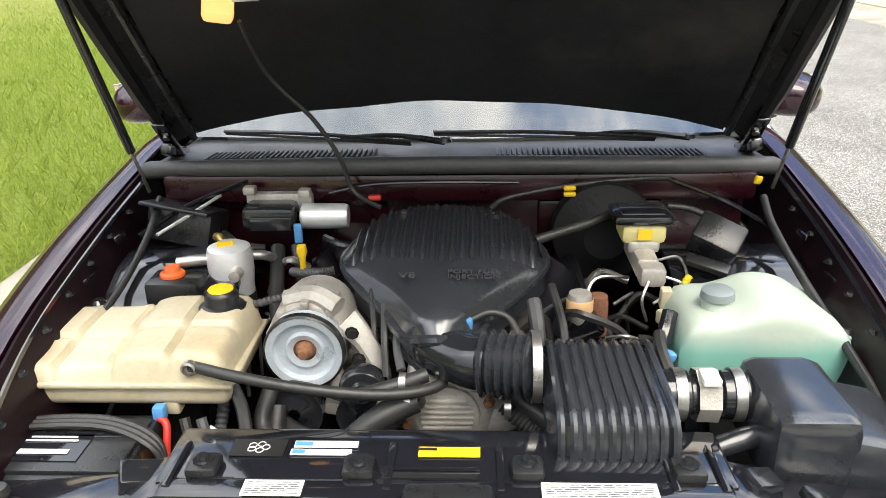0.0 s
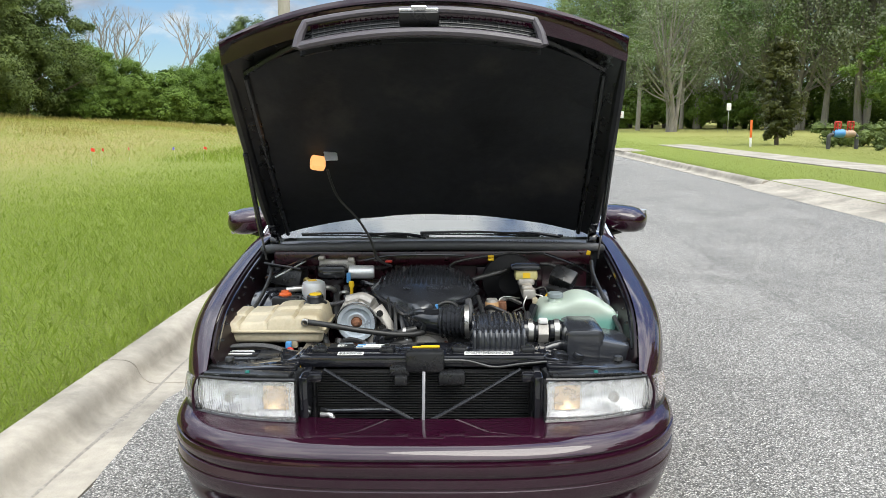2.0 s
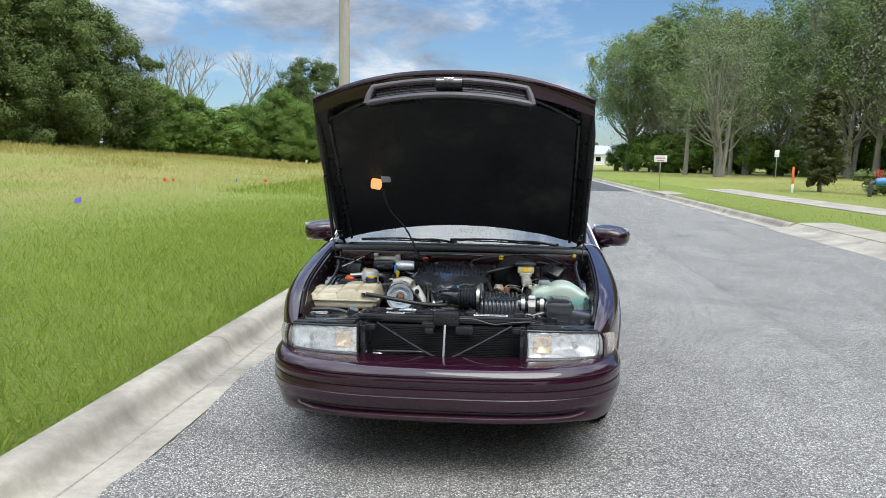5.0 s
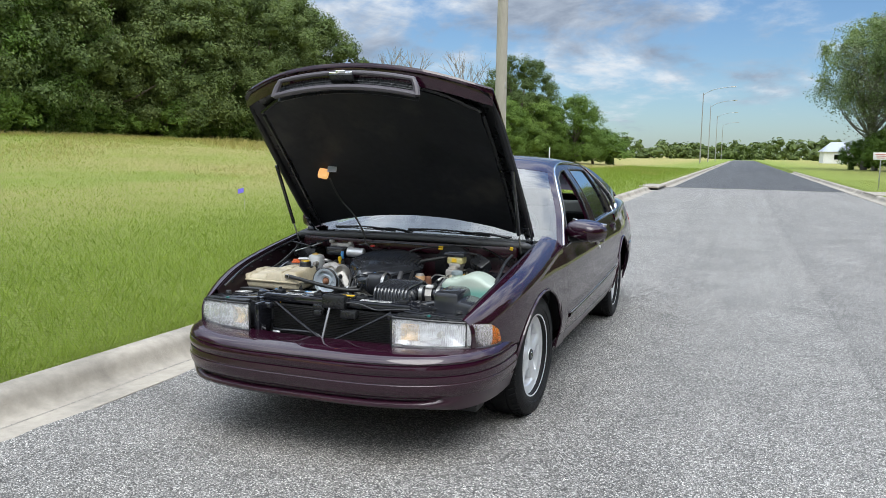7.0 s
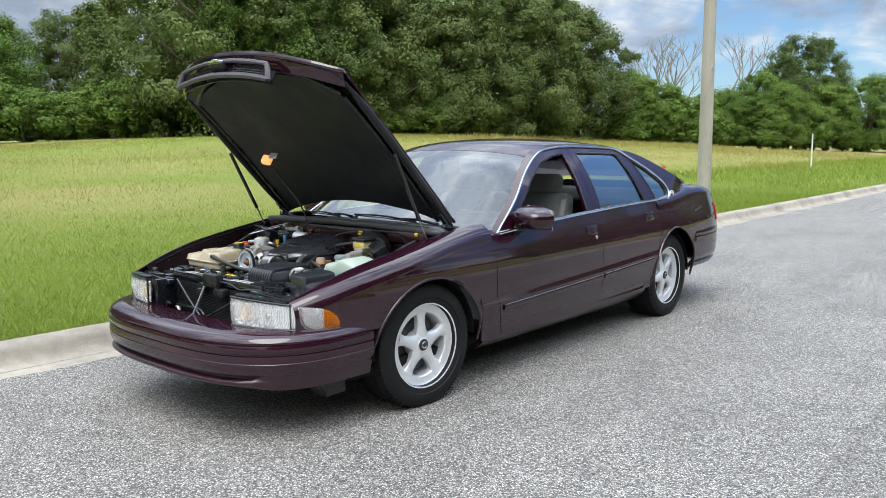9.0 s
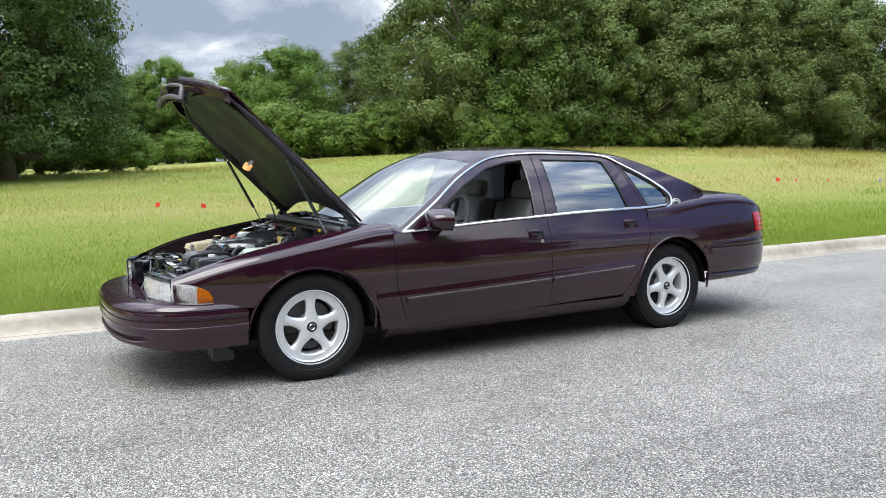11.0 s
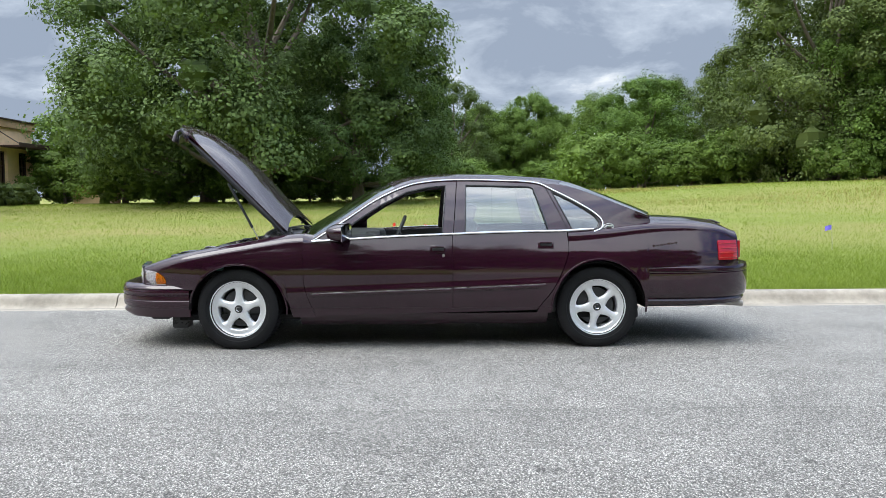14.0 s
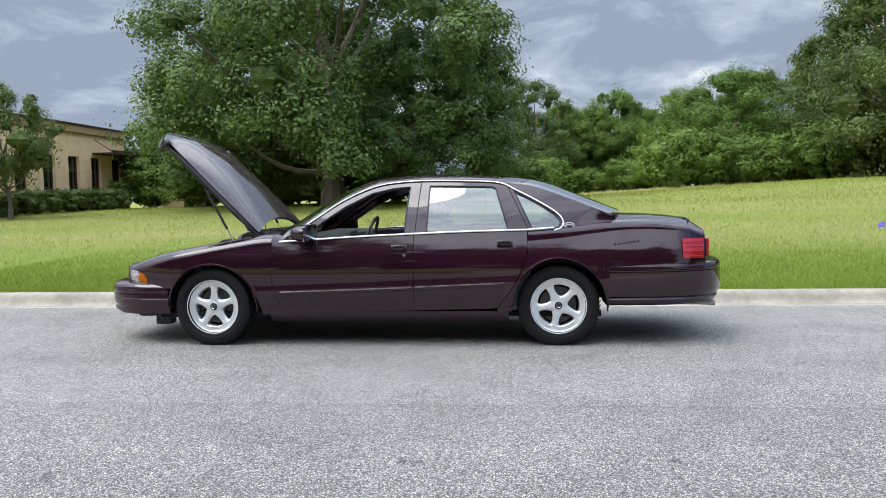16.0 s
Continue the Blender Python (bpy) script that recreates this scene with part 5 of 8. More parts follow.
# floor pan, firewall, inner walls: what closes the body
bm = bmesh.new()
box(bm, (0, 1.40, 0.265), (1.62, 3.8, 0.05), 0.01)
box(bm, (0, 3.60, 0.50), (1.30, 1.0, 0.26), 0.05)
box(bm, (0, 3.42, 0.70), (1.3, 1.3, 0.5), 0.05)
part("floor_pan", bm, UNDER, car, "black underbody")
bm = bmesh.new()
box(bm, (0, 0.235, 0.62), (1.40, 0.03, 0.60), 0.01)
box(bm, (0, 0.20, 0.885), (1.42, 0.07, 0.07), 0.015)
box(bm, (0.35, 0.215, 0.79), (0.30, 0.02, 0.10), 0.01)
box(bm, (-0.35, 0.215, 0.82), (0.36, 0.02, 0.08), 0.01)
part("firewall", bm, PAINT_IN, car, "dark red inner body panel")
for sx in (1, -1):
    bm = bmesh.new()
    sheet(bm, lambda y, v: (sx * lerp(FENDER_IN(y) - 0.005, 0.68 + 0.02 * math.sin(y * 3), v), y, lerp(FENDER_TOP(y) - 0.004, 0.45, v ** 1.2)), [-0.72 + 1.0 * i / 10 for i in range(11)], [0, 0.1, 0.25, 0.6, 1])
    inner = part("inner_fender", bm, PAINT_DIM, car, "dark painted inner fender wall", thick=0.01)
    bm = bmesh.new()
    sheet(bm, lambda a, x: (sx * x, 0.0 + 0.33 * math.cos(a), 0.36 + 0.43 * math.sin(a)), [math.pi * i / 14 for i in range(15)], (0.46, 0.5, 0.55, 0.62, 0.70, 0.74))
    part("wheelhouse", bm, GLOSS, inner, "glossy black inner wheelhouse", thick=0.012)
    bm = bmesh.new()
    for k in range(4):
        y = -0.50 + 0.17 * k
        box(bm, (sx * (FENDER_IN(y) - 0.030), y, FENDER_TOP(y) - 0.075), (0.012, 0.055, 0.05), 0.004)
    part("fender_stiffener", bm, GLOSS, inner)
    bm = bmesh.new()
    tube(bm, [(sx * (FENDER_IN(y) - 0.018), y, FENDER_TOP(y) - 0.020) for y in (-0.66, -0.4, -0.1, 0.15, 0.27)], 0.008, 6, 5)
    part("fender_flange", bm, GLOSS, inner, "folded black flange")


# ---------------------------------------------------------------- wheels
def make_wheel(name, label, m):
    """Five-spoke alloy wheel on a low tyre; its outer face looks along +x."""
    w = new(name)
    w.parent = car
    w.matrix_basis = m
    tagged(w, label)
    turn = Matrix.Rotation(math.pi / 2, 4, "Y")
    bm = bmesh.new()
    lathe(bm, [(0.222, -0.105), (0.245, -0.122), (0.285, -0.130), (0.315, -0.122), (0.333, -0.105), (0.338, -0.07), (0.338, -0.052), (0.331, -0.050), (0.331, -0.044), (0.339, -0.042), (0.340, 0), (0.339, 0.042), (0.331, 0.044), (0.331, 0.050), (0.338, 0.052), (0.338, 0.07), (0.333, 0.105), (0.315, 0.122), (0.285, 0.130), (0.262, 0.127), (0.258, 0.122), (0.245, 0.122), (0.222, 0.105)], 56, turn, True)
    ty = part("tyre", bm, TYRE, w, "black low-profile tyre")
    bm = bmesh.new()
    for k in range(56):
        a = 2 * math.pi * k / 56
        r = rotx(math.degrees(a), 0, 0)
        for s in (1, -1):
            box(bm, r @ Vector((s * 0.092, 0, 0.3385)), (0.045, 0.006, 0.006), 0, r @ rotx(0, s * 20, s * 18))
    tagged(part("tread_block", bm, TYRE, ty), kind="stuff")
    bm = bmesh.new()
    lathe(bm, [(0.224, 0.112), (0.232, 0.114), (0.234, 0.106), (0.229, 0.098), (0.222, 0.088), (0.206, 0.082), (0.180, 0.080), (0.174, 0.074), (0.172, 0.05), (0.172, -0.09), (0.215, -0.11), (0.224, -0.112)], 56, turn)
    part("rim", bm, ALLOY, w, "bright machined alloy rim")
    for k in range(5):
        bm = bmesh.new()
        a0 = math.pi / 2 + 2 * math.pi * k / 5
        rows = [(0.040, 0.048, 0.080), (0.066, 0.040, 0.083), (0.090, 0.031, 0.082), (0.115, 0.027, 0.080), (0.140, 0.027, 0.079), (0.158, 0.031, 0.079), (0.170, 0.040, 0.080), (0.180, 0.056, 0.081)]
        sec = [(-1.0, -0.035), (-1.0, -0.008), (-0.72, 0.0), (0, 0.003), (0.72, 0.0), (1.0, -0.008), (1.0, -0.035)]
        g = []
        for r, hw, d in rows:
            g.append([])
            for q, dd in sec:
                ang = a0 + math.atan2(q * hw, r)
                rr = math.hypot(r, q * hw)
                g[-1].append(bm.verts.new((d + dd, rr * math.cos(ang), rr * math.sin(ang))))
        for a, b in zip(g, g[1:]):
            for j in range(len(sec) - 1):
                bm.faces.new((a[j], a[j + 1], b[j + 1], b[j]))
        part("spoke", bm, ALLOY, w)
    bm = bmesh.new()
    lathe(bm, [(0, 0.088), (0.028, 0.087), (0.034, 0.087), (0.036, 0.083), (0.066, 0.082), (0.074, 0.076), (0.076, 0.04), (0.078, 0.02)], 28, turn)
    hub = part("hub", bm, ALLOY, w)
    bm = bmesh.new()
    lathe(bm, [(0, 0.0955), (0.028, 0.0945), (0.0325, 0.090), (0.0325, 0.08)], 24, turn)
    part("hub_cap", bm, BLACK, hub, "black centre cap")
    bm = bmesh.new()
    tube(bm, [(0.096, 0.017 * math.cos(a), 0.017 * math.sin(a)) for a in (0.6, 1.4, 2.4, 3.4, 4.4, 5.2, 5.9)], 0.0025, 5, 3)
    part("emblem", bm, CHROME, hub)
    bm = bmesh.new()
    lathe(bm, [(0.06, 0.015), (0.152, 0.015), (0.152, -0.01), (0.06, -0.01)], 40, turn)
    lathe(bm, [(0.05, 0.03), (0.075, 0.03), (0.08, 0.0)], 24, turn)
    part("brake_disc", bm, SEALR, w, "grey brake disc")
    bm = bmesh.new()
    lathe(bm, [(0.0, -0.06), (0.195, -0.06)], 32, turn)
    part("dust_shield", bm, UNDER, w)
    return w


make_wheel("front_wheel", "five-spoke bright alloy wheel with a black tyre", pose(0.765, 0.0, 0.338, 0, 0, -3.5))
make_wheel("rear_wheel", "five-spoke bright alloy wheel with a black tyre", pose(0.768, AXLE_REAR, 0.338, 25, 0, 0))
make_wheel("front_wheel", "five-spoke bright alloy wheel with a black tyre", pose(-0.765, 0.0, 0.338, 10, 0, 176.5))
make_wheel("rear_wheel", "five-spoke bright alloy wheel with a black tyre", pose(-0.768, AXLE_REAR, 0.338, 40, 0, 180))


# ---------------------------------------------------------------- the open hood
HINGE_Y, HINGE_Z = 0.40, 0.955
CROWN = table([(0.0, 0.048), (0.3, 0.066), (0.63, 0.084), (0.97, 0.070), (1.26, 0.015), (1.41, -0.055)])


def hood_at(x, s, n):
    """A point of the raised hood: s along it from the hinge, n out of its painted side."""
    return Vector((x, HINGE_Y - 0.705 * s + 0.709 * n, HINGE_Z + 0.709 * s + 0.705 * n))


def hood_point(u, v, off=0.0):
    smax = 1.168 + 0.222 * (1 - abs(u) ** 2.2)
    w = max(0.0, 1 - u * u)
    s0 = 0.02 + 0.11 * w
    return hood_at(u * (0.757 - 0.032 * v * v), s0 + v * (smax - s0), CROWN(v * 1.41) * w ** 0.75 + off)


US = [-1 + i / 14 for i in range(29)]
bm = bmesh.new()
sheet(bm, lambda u, v: hood_point(u, v), US, [i / 24 for i in range(25)])
hood = part("hood", bm, PAINT, car, "raised dark cherry hood with a black felt liner", thick=0.012)
bm = bmesh.new()
sheet(bm, lambda u, v: hood_point(u, v, -0.028 - 0.012 * (abs(u) > 0.93)), [u * 0.985 for u in US], [0.005 + 0.99 * i / 24 for i in range(25)])
part("inner_panel", bm, BLACK, hood, "glossy black pressed inner panel")
bm = bmesh.new()
sheet(bm, lambda u, v: hood_point(u, v, -0.047 + 0.012 * noise.noise((u * 3, v * 5, 1))), [u * 0.87 for u in US], [0.03 + 0.83 * i / 30 for i in range(31)])
part("liner", bm, LINER, hood, "black felt liner with soft folds", thick=0.008)
for sx in (1, -1):
    bm = bmesh.new()
    tube(bm, [hood_point(sx * 0.985, v, -0.035) for v in (0.0, 0.2, 0.4, 0.6, 0.8, 0.97)], [0.010, 0.022, 0.022, 0.022, 0.021, 0.004], 8, 4)
    part("edge_rib", bm, LINER, hood)
    bm = bmesh.new()
    tube(bm, [hood_point(sx * 0.89, v, -0.055) for v in (0.02, 0.3, 0.6, 0.84)], 0.010, 6, 4)
    tube(bm, [hood_point(sx * 0.89, 0.86, -0.055), hood_point(sx * 0.6, 0.885, -0.05), hood_point(sx * 0.3, 0.89, -0.05), hood_point(0, 0.89, -0.05)], 0.011, 6, 4)
    part("liner_trim", bm, BLACK, hood)
    # flat black discs give the shade of the access holes; none are cut
    bm = bmesh.new()
    for k, u in enumerate((0.93, 0.80)):
        lathe(bm, [(0, 0.0), (0.014, 0.0), (0.018, 0.004)], 14, Matrix.Translation(hood_point(sx * u, 0.945 - 0.01 * k, -0.034)) @ rotx(-45).to_4x4() @ Matrix.Rotation(math.pi, 4, "X"))
    part("hole_disc", bm, INK, hood, "round black disc standing for the dark of an access hole")
    # hinge
    bm = bmesh.new()
    box(bm, hood_at(sx * 0.735, 0.07, -0.05), (0.035, 0.16, 0.012), 0.004, rotx(-45))
    box(bm, (sx * 0.74, 0.36, 0.93), (0.03, 0.14, 0.03), 0.006, rotx(-20))
    for s in (0.03, 0.11):
        lathe(bm, [(0, 0.012), (0.009, 0.012), (0.011, 0.0)], 6, Matrix.Translation(hood_at(sx * 0.725, s, -0.058)) @ rotx(135).to_4x4())
    part("hinge", bm, GLOSS, car, "black hood hinge")
    # gas strut
    bm = bmesh.new()
    lo, hi = Vector((sx * 0.738, 0.155, 0.885)), hood_at(sx * 0.742, 0.64, -0.06)
    tube(bm, [lo.lerp(hi, 0.24), hi], 0.011, 10, 0)
    st = part("gas_strut", bm, SATIN, car, "black gas strut holding the hood")
    bm = bmesh.new()
    tube(bm, [lo, lo.lerp(hi, 0.25)], 0.0045, 8, 0)
    part("rod", bm, STEEL, st)

# nose and grille carried on the hood
bm = bmesh.new()
sheet(bm, lambda u, v: hood_at(u * 0.725, (1.168 + 0.222 * (1 - abs(u) ** 2.2)) - 0.02 * v - 0.05 * v * v, CROWN(1.41) * max(0, 1 - u * u) ** 0.75 - 0.055 * v), US, [i / 5 for i in range(6)])
part("nose", bm, PAINT, hood, thick=0.012)
GRILLE = material("grey_grille_plastic", (0.085, 0.075, 0.088), 0.4, spread=0.15, scale=12, bump=0.08)


def grille_at(x, v, d=0.0):
    """v 0 at the grille's lower edge, 1 at its upper; d outwards."""
    bow = 0.045 * (1 - (x / 0.40) ** 2)
    return hood_at(x, lerp(1.288, 1.326, v) + bow + d, lerp(-0.182, -0.118, v) + 0.012 * (1 - (x / 0.4) ** 2))


bm = bmesh.new()
xs = [-0.40 + 0.8 * i / 16 for i in range(17)]
for v, r in ((0.0, 0.015), (1.0, 0.012)):
    tube(bm, [grille_at(x * (1 - 0.05 * v), v) for x in xs], r, 8, 0)
for sx in (1, -1):
    tube(bm, [grille_at(sx * 0.405, -0.08), grille_at(sx * 0.395, 0.5), grille_at(sx * 0.375, 1.05)], [0.018, 0.016, 0.013], 8, 3)
grille = part("grille", bm, GRILLE, hood, "grey plastic grille frame on the raised hood")
bm = bmesh.new()
for k in range(1, 6):
    tube(bm, [grille_at(x * 0.96, k / 6, -0.022) for x in xs], 0.003, 5, 0)
for k in range(40):
    x = -0.375 + 0.75 * k / 39
    tube(bm, [grille_at(x, 0.02, -0.024), grille_at(x, 0.98, -0.024)], 0.0022, 4, 0)
part("grille_mesh", bm, BLACK, grille, "black grille mesh")
bm = bmesh.new()
sheet(bm, lambda x, v: grille_at(x, v, -0.04), xs, [0, 0.5, 1])
part("grille_back", bm, BLACK, grille, thick=0.01)
bm = bmesh.new()
for sx_, w, h in ((0, 0.128, 0.018), (0, 0.052, 0.036)):
    box(bm, grille_at(0, 0.72, 0.020), (w, h, 0.010), 0.004, rotx(128))
part("emblem", bm, CHROME, grille, "bright chrome bow-shaped emblem")
bm = bmesh.new()
box(bm, grille_at(0, 0.62, 0.0), (0.13, 0.05, 0.02), 0.006, rotx(128))
part("emblem_base", bm, BLACK, grille)
# catch and rubber parts on the front underside
bm = bmesh.new()
tube(bm, [hood_point(-0.06, 0.9, -0.05), hood_point(-0.06, 0.915, -0.085), hood_point(-0.02, 0.925, -0.085), hood_point(-0.02, 0.91, -0.05)], 0.005, 6, 4)
box(bm, hood_point(0, 0.915, -0.05), (0.20, 0.05, 0.02), 0.006, rotx(-45))
box(bm, hood_point(0.28, 0.915, -0.048), (0.14, 0.04, 0.02), 0.006, rotx(-45))
part("striker", bm, GLOSS, hood)
# lamp under the hood, lit, and its cable
bm = bmesh.new()
base = hood_at(-0.444, 0.55, 0.0) + Vector((0, -0.01, -0.01))
box(bm, base + Vector((-0.018, -0.018, -0.012)), (0.062, 0.042, 0.058), 0.012, rotx(-35, 10, 20))
hl = part("hood_lamp", bm, HOODLAMP, hood, "small lit amber work lamp on a cable")
bm = bmesh.new()
box(bm, base + Vector((0.035, -0.006, 0.018)), (0.055, 0.006, 0.055), 0.004, rotx(-45, 0, 20))
part("bracket", bm, ALLOY, hl, "bare metal bracket")
bm = bmesh.new()
tube(bm, [base + Vector((0.02, -0.01, -0.04)), (-0.415, 0.03, 1.235), (-0.39, 0.075, 1.16), (-0.315, 0.10, 1.07), (-0.265, 0.115, 0.98), (-0.24, 0.12, 0.90), (-0.20, 0.10, 0.875), (-0.17, 0.085, 0.865)], 0.0055, 7, 8)
part("lamp_cable", bm, RUBBER, hl, "black lamp cable hanging into the bay")

# ---------------------------------------------------------------- cowl and wipers
bm = bmesh.new()
sheet(bm, lambda u, v: (u * 0.765, lerp(0.20 - 0.03 * (1 - u * u), 0.60 - 0.185 * (1 - u * u), v), lerp(0.925 + 0.018 * (1 - u * u), 0.900 + 0.035 * (1 - u * u), v)), [-1 + i / 10 for i in range(21)], [0, 0.3, 0.6, 1])
cowl = part("cowl_panel", bm, COWL, car, "black plastic cowl panel with louvres", thick=0.01)
for x0, x1, n in ((-0.62, -0.20, 34), (0.10, 0.60, 40)):
    bm = bmesh.new()
    for k in range(n):
        x = lerp(x0, x1, k / (n - 1))
        q = 1 - (x / 0.735) ** 2
        box(bm, (x, 0.30 - 0.06 * q, 0.925 + 0.024 * q), (0.005, 0.09, 0.014), 0, rotx(-4))
    part("louvre", bm, SEALR, cowl, "row of moulded louvres")
bm = bmesh.new()
tube(bm, [(-0.765, 0.24, 0.912), (-0.72, 0.208, 0.924), (-0.4, 0.172, 0.938), (0, 0.160, 0.945), (0.4, 0.172, 0.938), (0.72, 0.208, 0.924), (0.765, 0.24, 0.912)], 0.022, 10, 8)
part("cowl_seal", bm, SEALR, cowl, "dark grey rubber cowl seal")
for piv, mid, end in (((-0.03, 0.335, 0.955), (-0.30, 0.345, 0.965), (-0.64, 0.47, 0.955)), ((0.60, 0.40, 0.945), (0.30, 0.335, 0.968), (-0.06, 0.355, 0.975))):
    bm = bmesh.new()
    tube(bm, [piv, Vector(piv).lerp(Vector(mid), 0.5) + Vector((0, 0, 0.012)), mid], [0.010, 0.007, 0.005], 6, 5)
    lathe(bm, [(0, 0.012), (0.014, 0.01), (0.018, 0.0)], 12, Matrix.Translation(piv))
    wp = part("wiper", bm, BLACK, car, "black windshield wiper")
    bm = bmesh.new()
    a, b = Vector(end), Vector(mid) + (Vector(mid) - Vector(end)) * 0.55
    c = a.lerp(b, 0.5) + Vector((0, -0.02, 0.012))
    tube(bm, [a, c, b], 0.0055, 6, 6)
    tube(bm, [a + Vector((0, 0.008, -0.008)), c + Vector((0, 0.012, -0.014)), b + Vector((0, 0.008, -0.008))], 0.004, 5, 6)
    part("blade", bm, RUBBER, wp)


# ---------------------------------------------------------------- engine bay
def turned(name, prof, at, axis, mat, parent=None, label="", segs=24):
    """A turned part: axis 'x', 'y' or 'z' (y points to the front of the car)."""
    bm = bmesh.new()
    m = {"z": Matrix.Identity(4), "x": Matrix.Rotation(math.pi / 2, 4, "Y"), "y": Matrix.Rotation(math.pi / 2, 4, "X")}[axis]
    lathe(bm, prof, segs, Matrix.Translation(at) @ m)
    return part(name, bm, mat, parent or car, label)


def boxes(name, items, mat, parent=None, label=""):
    bm = bmesh.new()
    for c, s, b, *r in items:
        box(bm, c, s, b, r[0] if r else None)
    ob = part(name, bm, mat, parent or car, label)
    if any(b > 0.012 for _, _, b, *_ in items):
        w = ob.modifiers.new("even_normals", "WEIGHTED_NORMAL")
        w.keep_sharp = True
    return ob


def hose(name, pts, r, mat=None, parent=None, label="", ribs=0.0, segs=10, soft=8):
    bm = bmesh.new()
    tube(bm, pts, r, segs, soft, True, ribs)
    return part(name, bm, mat or RUBBER, parent or car, label)


# black mass of the engine and the bay's floor
boxes("engine_block", [((-0.02, -0.07, 0.49), (0.40, 0.44, 0.28), 0.03), ((-0.02, -0.02, 0.68), (0.28, 0.30, 0.12), 0.03)], UNDER, label="grimy black engine block")
boxes("cylinder_head", [((-0.24, 0.0, 0.60), (0.14, 0.42, 0.14), 0.03, rotx(0, 35))], CAST, label="grimy cast cylinder head")
boxes("cylinder_head", [((0.20, 0.0, 0.60), (0.14, 0.42, 0.14), 0.03, rotx(0, -35))], CAST, label="grimy cast cylinder head")
boxes("bay_floor", [((0, -0.25, 0.36), (1.30, 0.92, 0.03), 0)], UNDER, label="black splash floor of the engine bay")
boxes("valve_cover", [((0.245, -0.03, 0.70), (0.12, 0.40, 0.06), 0.015, rotx(0, -30))], GLOSS, label="glossy black valve cover")
boxes("valve_cover", [((-0.285, 0.02, 0.70), (0.12, 0.34, 0.06), 0.015, rotx(0, 30))], GLOSS, label="glossy black valve cover")

# ribbed engine cover
HALF = table([(0, 0.180), (0.10, 0.200), (0.26, 0.218), (0.36, 0.214), (0.55, 0.160), (0.75, 0.098), (0.92, 0.055), (1.0, 0.022)])


def cover_top(u, v):
    h = HALF(v)
    e = abs(u) ** 6
    end = max(0, (v - 0.93) / 0.07) ** 2
    return Vector((-0.02 + u * h, lerp(0.090, -0.390, v) + 0.02 * u * u * (1 - v) * -1, 0.868 - 0.055 * v - 0.020 * u * u - 0.03 * max(e, end)))


bm = bmesh.new()
sheet(bm, cover_top, [-1 + i / 12 for i in range(25)], [i / 24 for i in range(25)])
for k in (-1, 1):
    sheet(bm, lambda v, d: cover_top(k, v) + Vector((0, 0, -0.06 * d)), [i / 24 for i in range(25)], [0, 1])
sheet(bm, lambda u, d: cover_top(u, 0) + Vector((0, 0.004 * d, -0.06 * d)), [-1 + i / 12 for i in range(25)], [0, 1])
sheet(bm, lambda u, d: cover_top(u, 1) + Vector((0, -0.004 * d, -0.05 * d)), [-1 + i / 12 for i in range(25)], [0, 1])
cover = part("engine_cover", bm, COVER, car, "ribbed black plastic engine cover")
for k in range(20):
    x = -0.200 + 0.0205 * k
    bm = bmesh.new()
    rows = []
    lim = 0.55 - 0.13 * abs(k - 9.5) / 9.5
    for j in range(13):
        v = 0.004 + (lim - 0.004) * j / 12
        if abs((x + 0.015) / HALF(v)) < 0.95:
            fade = min(1.0, (12 - j) / 1.5 + 0.15) * min(1.0, j / 1.0 + 0.5)
            rows.append([(cover_top((x + 0.015) / HALF(v), v), a, fade) for a in (-1.0, -0.8, -0.45, 0.0, 0.45, 0.8, 1.0)])
    if len(rows) > 2:
        sheet(bm, lambda row, q: row[q][0] + Vector((0.0088 * row[q][1], 0, 0.0175 * row[q][2] * math.cos(row[q][1] * 1.45) - 0.003)), rows, range(7))
        part("rib", bm, COVER, cover)
bm = bmesh.new()
tube(bm, [cover_top(-0.995, v) + Vector((0, 0, -0.012)) for v in (0.03, 0.15, 0.3, 0.5, 0.7, 0.9)] + [cover_top(0, 1.0) + Vector((0, -0.006, 0.0))] + [cover_top(0.995, v) + Vector((0, 0, -0.012)) for v in (0.9, 0.7, 0.5, 0.3, 0.15, 0.03)], 0.011, 8, 4)
part("cover_rim", bm, COVER, cover)
for x in (-0.115, 0.085):
    turned("cover_bolt", [(0, 0.006), (0.008, 0.006), (0.010, 0.002), (0.020, 0.002), (0.022, -0.006)], cover_top((x + 0.02) / HALF(0.07), 0.07) + Vector((0, 0, 0.004)), "z", BLACK, cover, segs=16)


def lettering(text, size, m, mat, parent, depth=0.001):
    cu = bpy.data.curves.new("lettering", "FONT")
    cu.body, cu.size, cu.extrude = text, size, depth
    cu.align_x = "CENTER"
    cu.materials.append(mat)
    ob = new("lettering", cu)
    ob.parent = parent
    ob.matrix_basis = m
    return ob


LETTER = material("moulded_grey_letter", (0.055, 0.055, 0.06), 0.3)
lettering("PORT FUEL", 0.021, Matrix.Translation((0.045, -0.226, 0.8375)) @ rotx(6.5).to_4x4(), LETTER, cover)
lettering("INJECTION", 0.021, Matrix.Translation((0.045, -0.246, 0.8355)) @ rotx(6.5).to_4x4(), LETTER, cover)
lettering("V8", 0.030, Matrix.Translation((-0.085, -0.243, 0.8355)) @ rotx(6.5).to_4x4(), LETTER, cover)

# coolant tank
bm = bmesh.new()


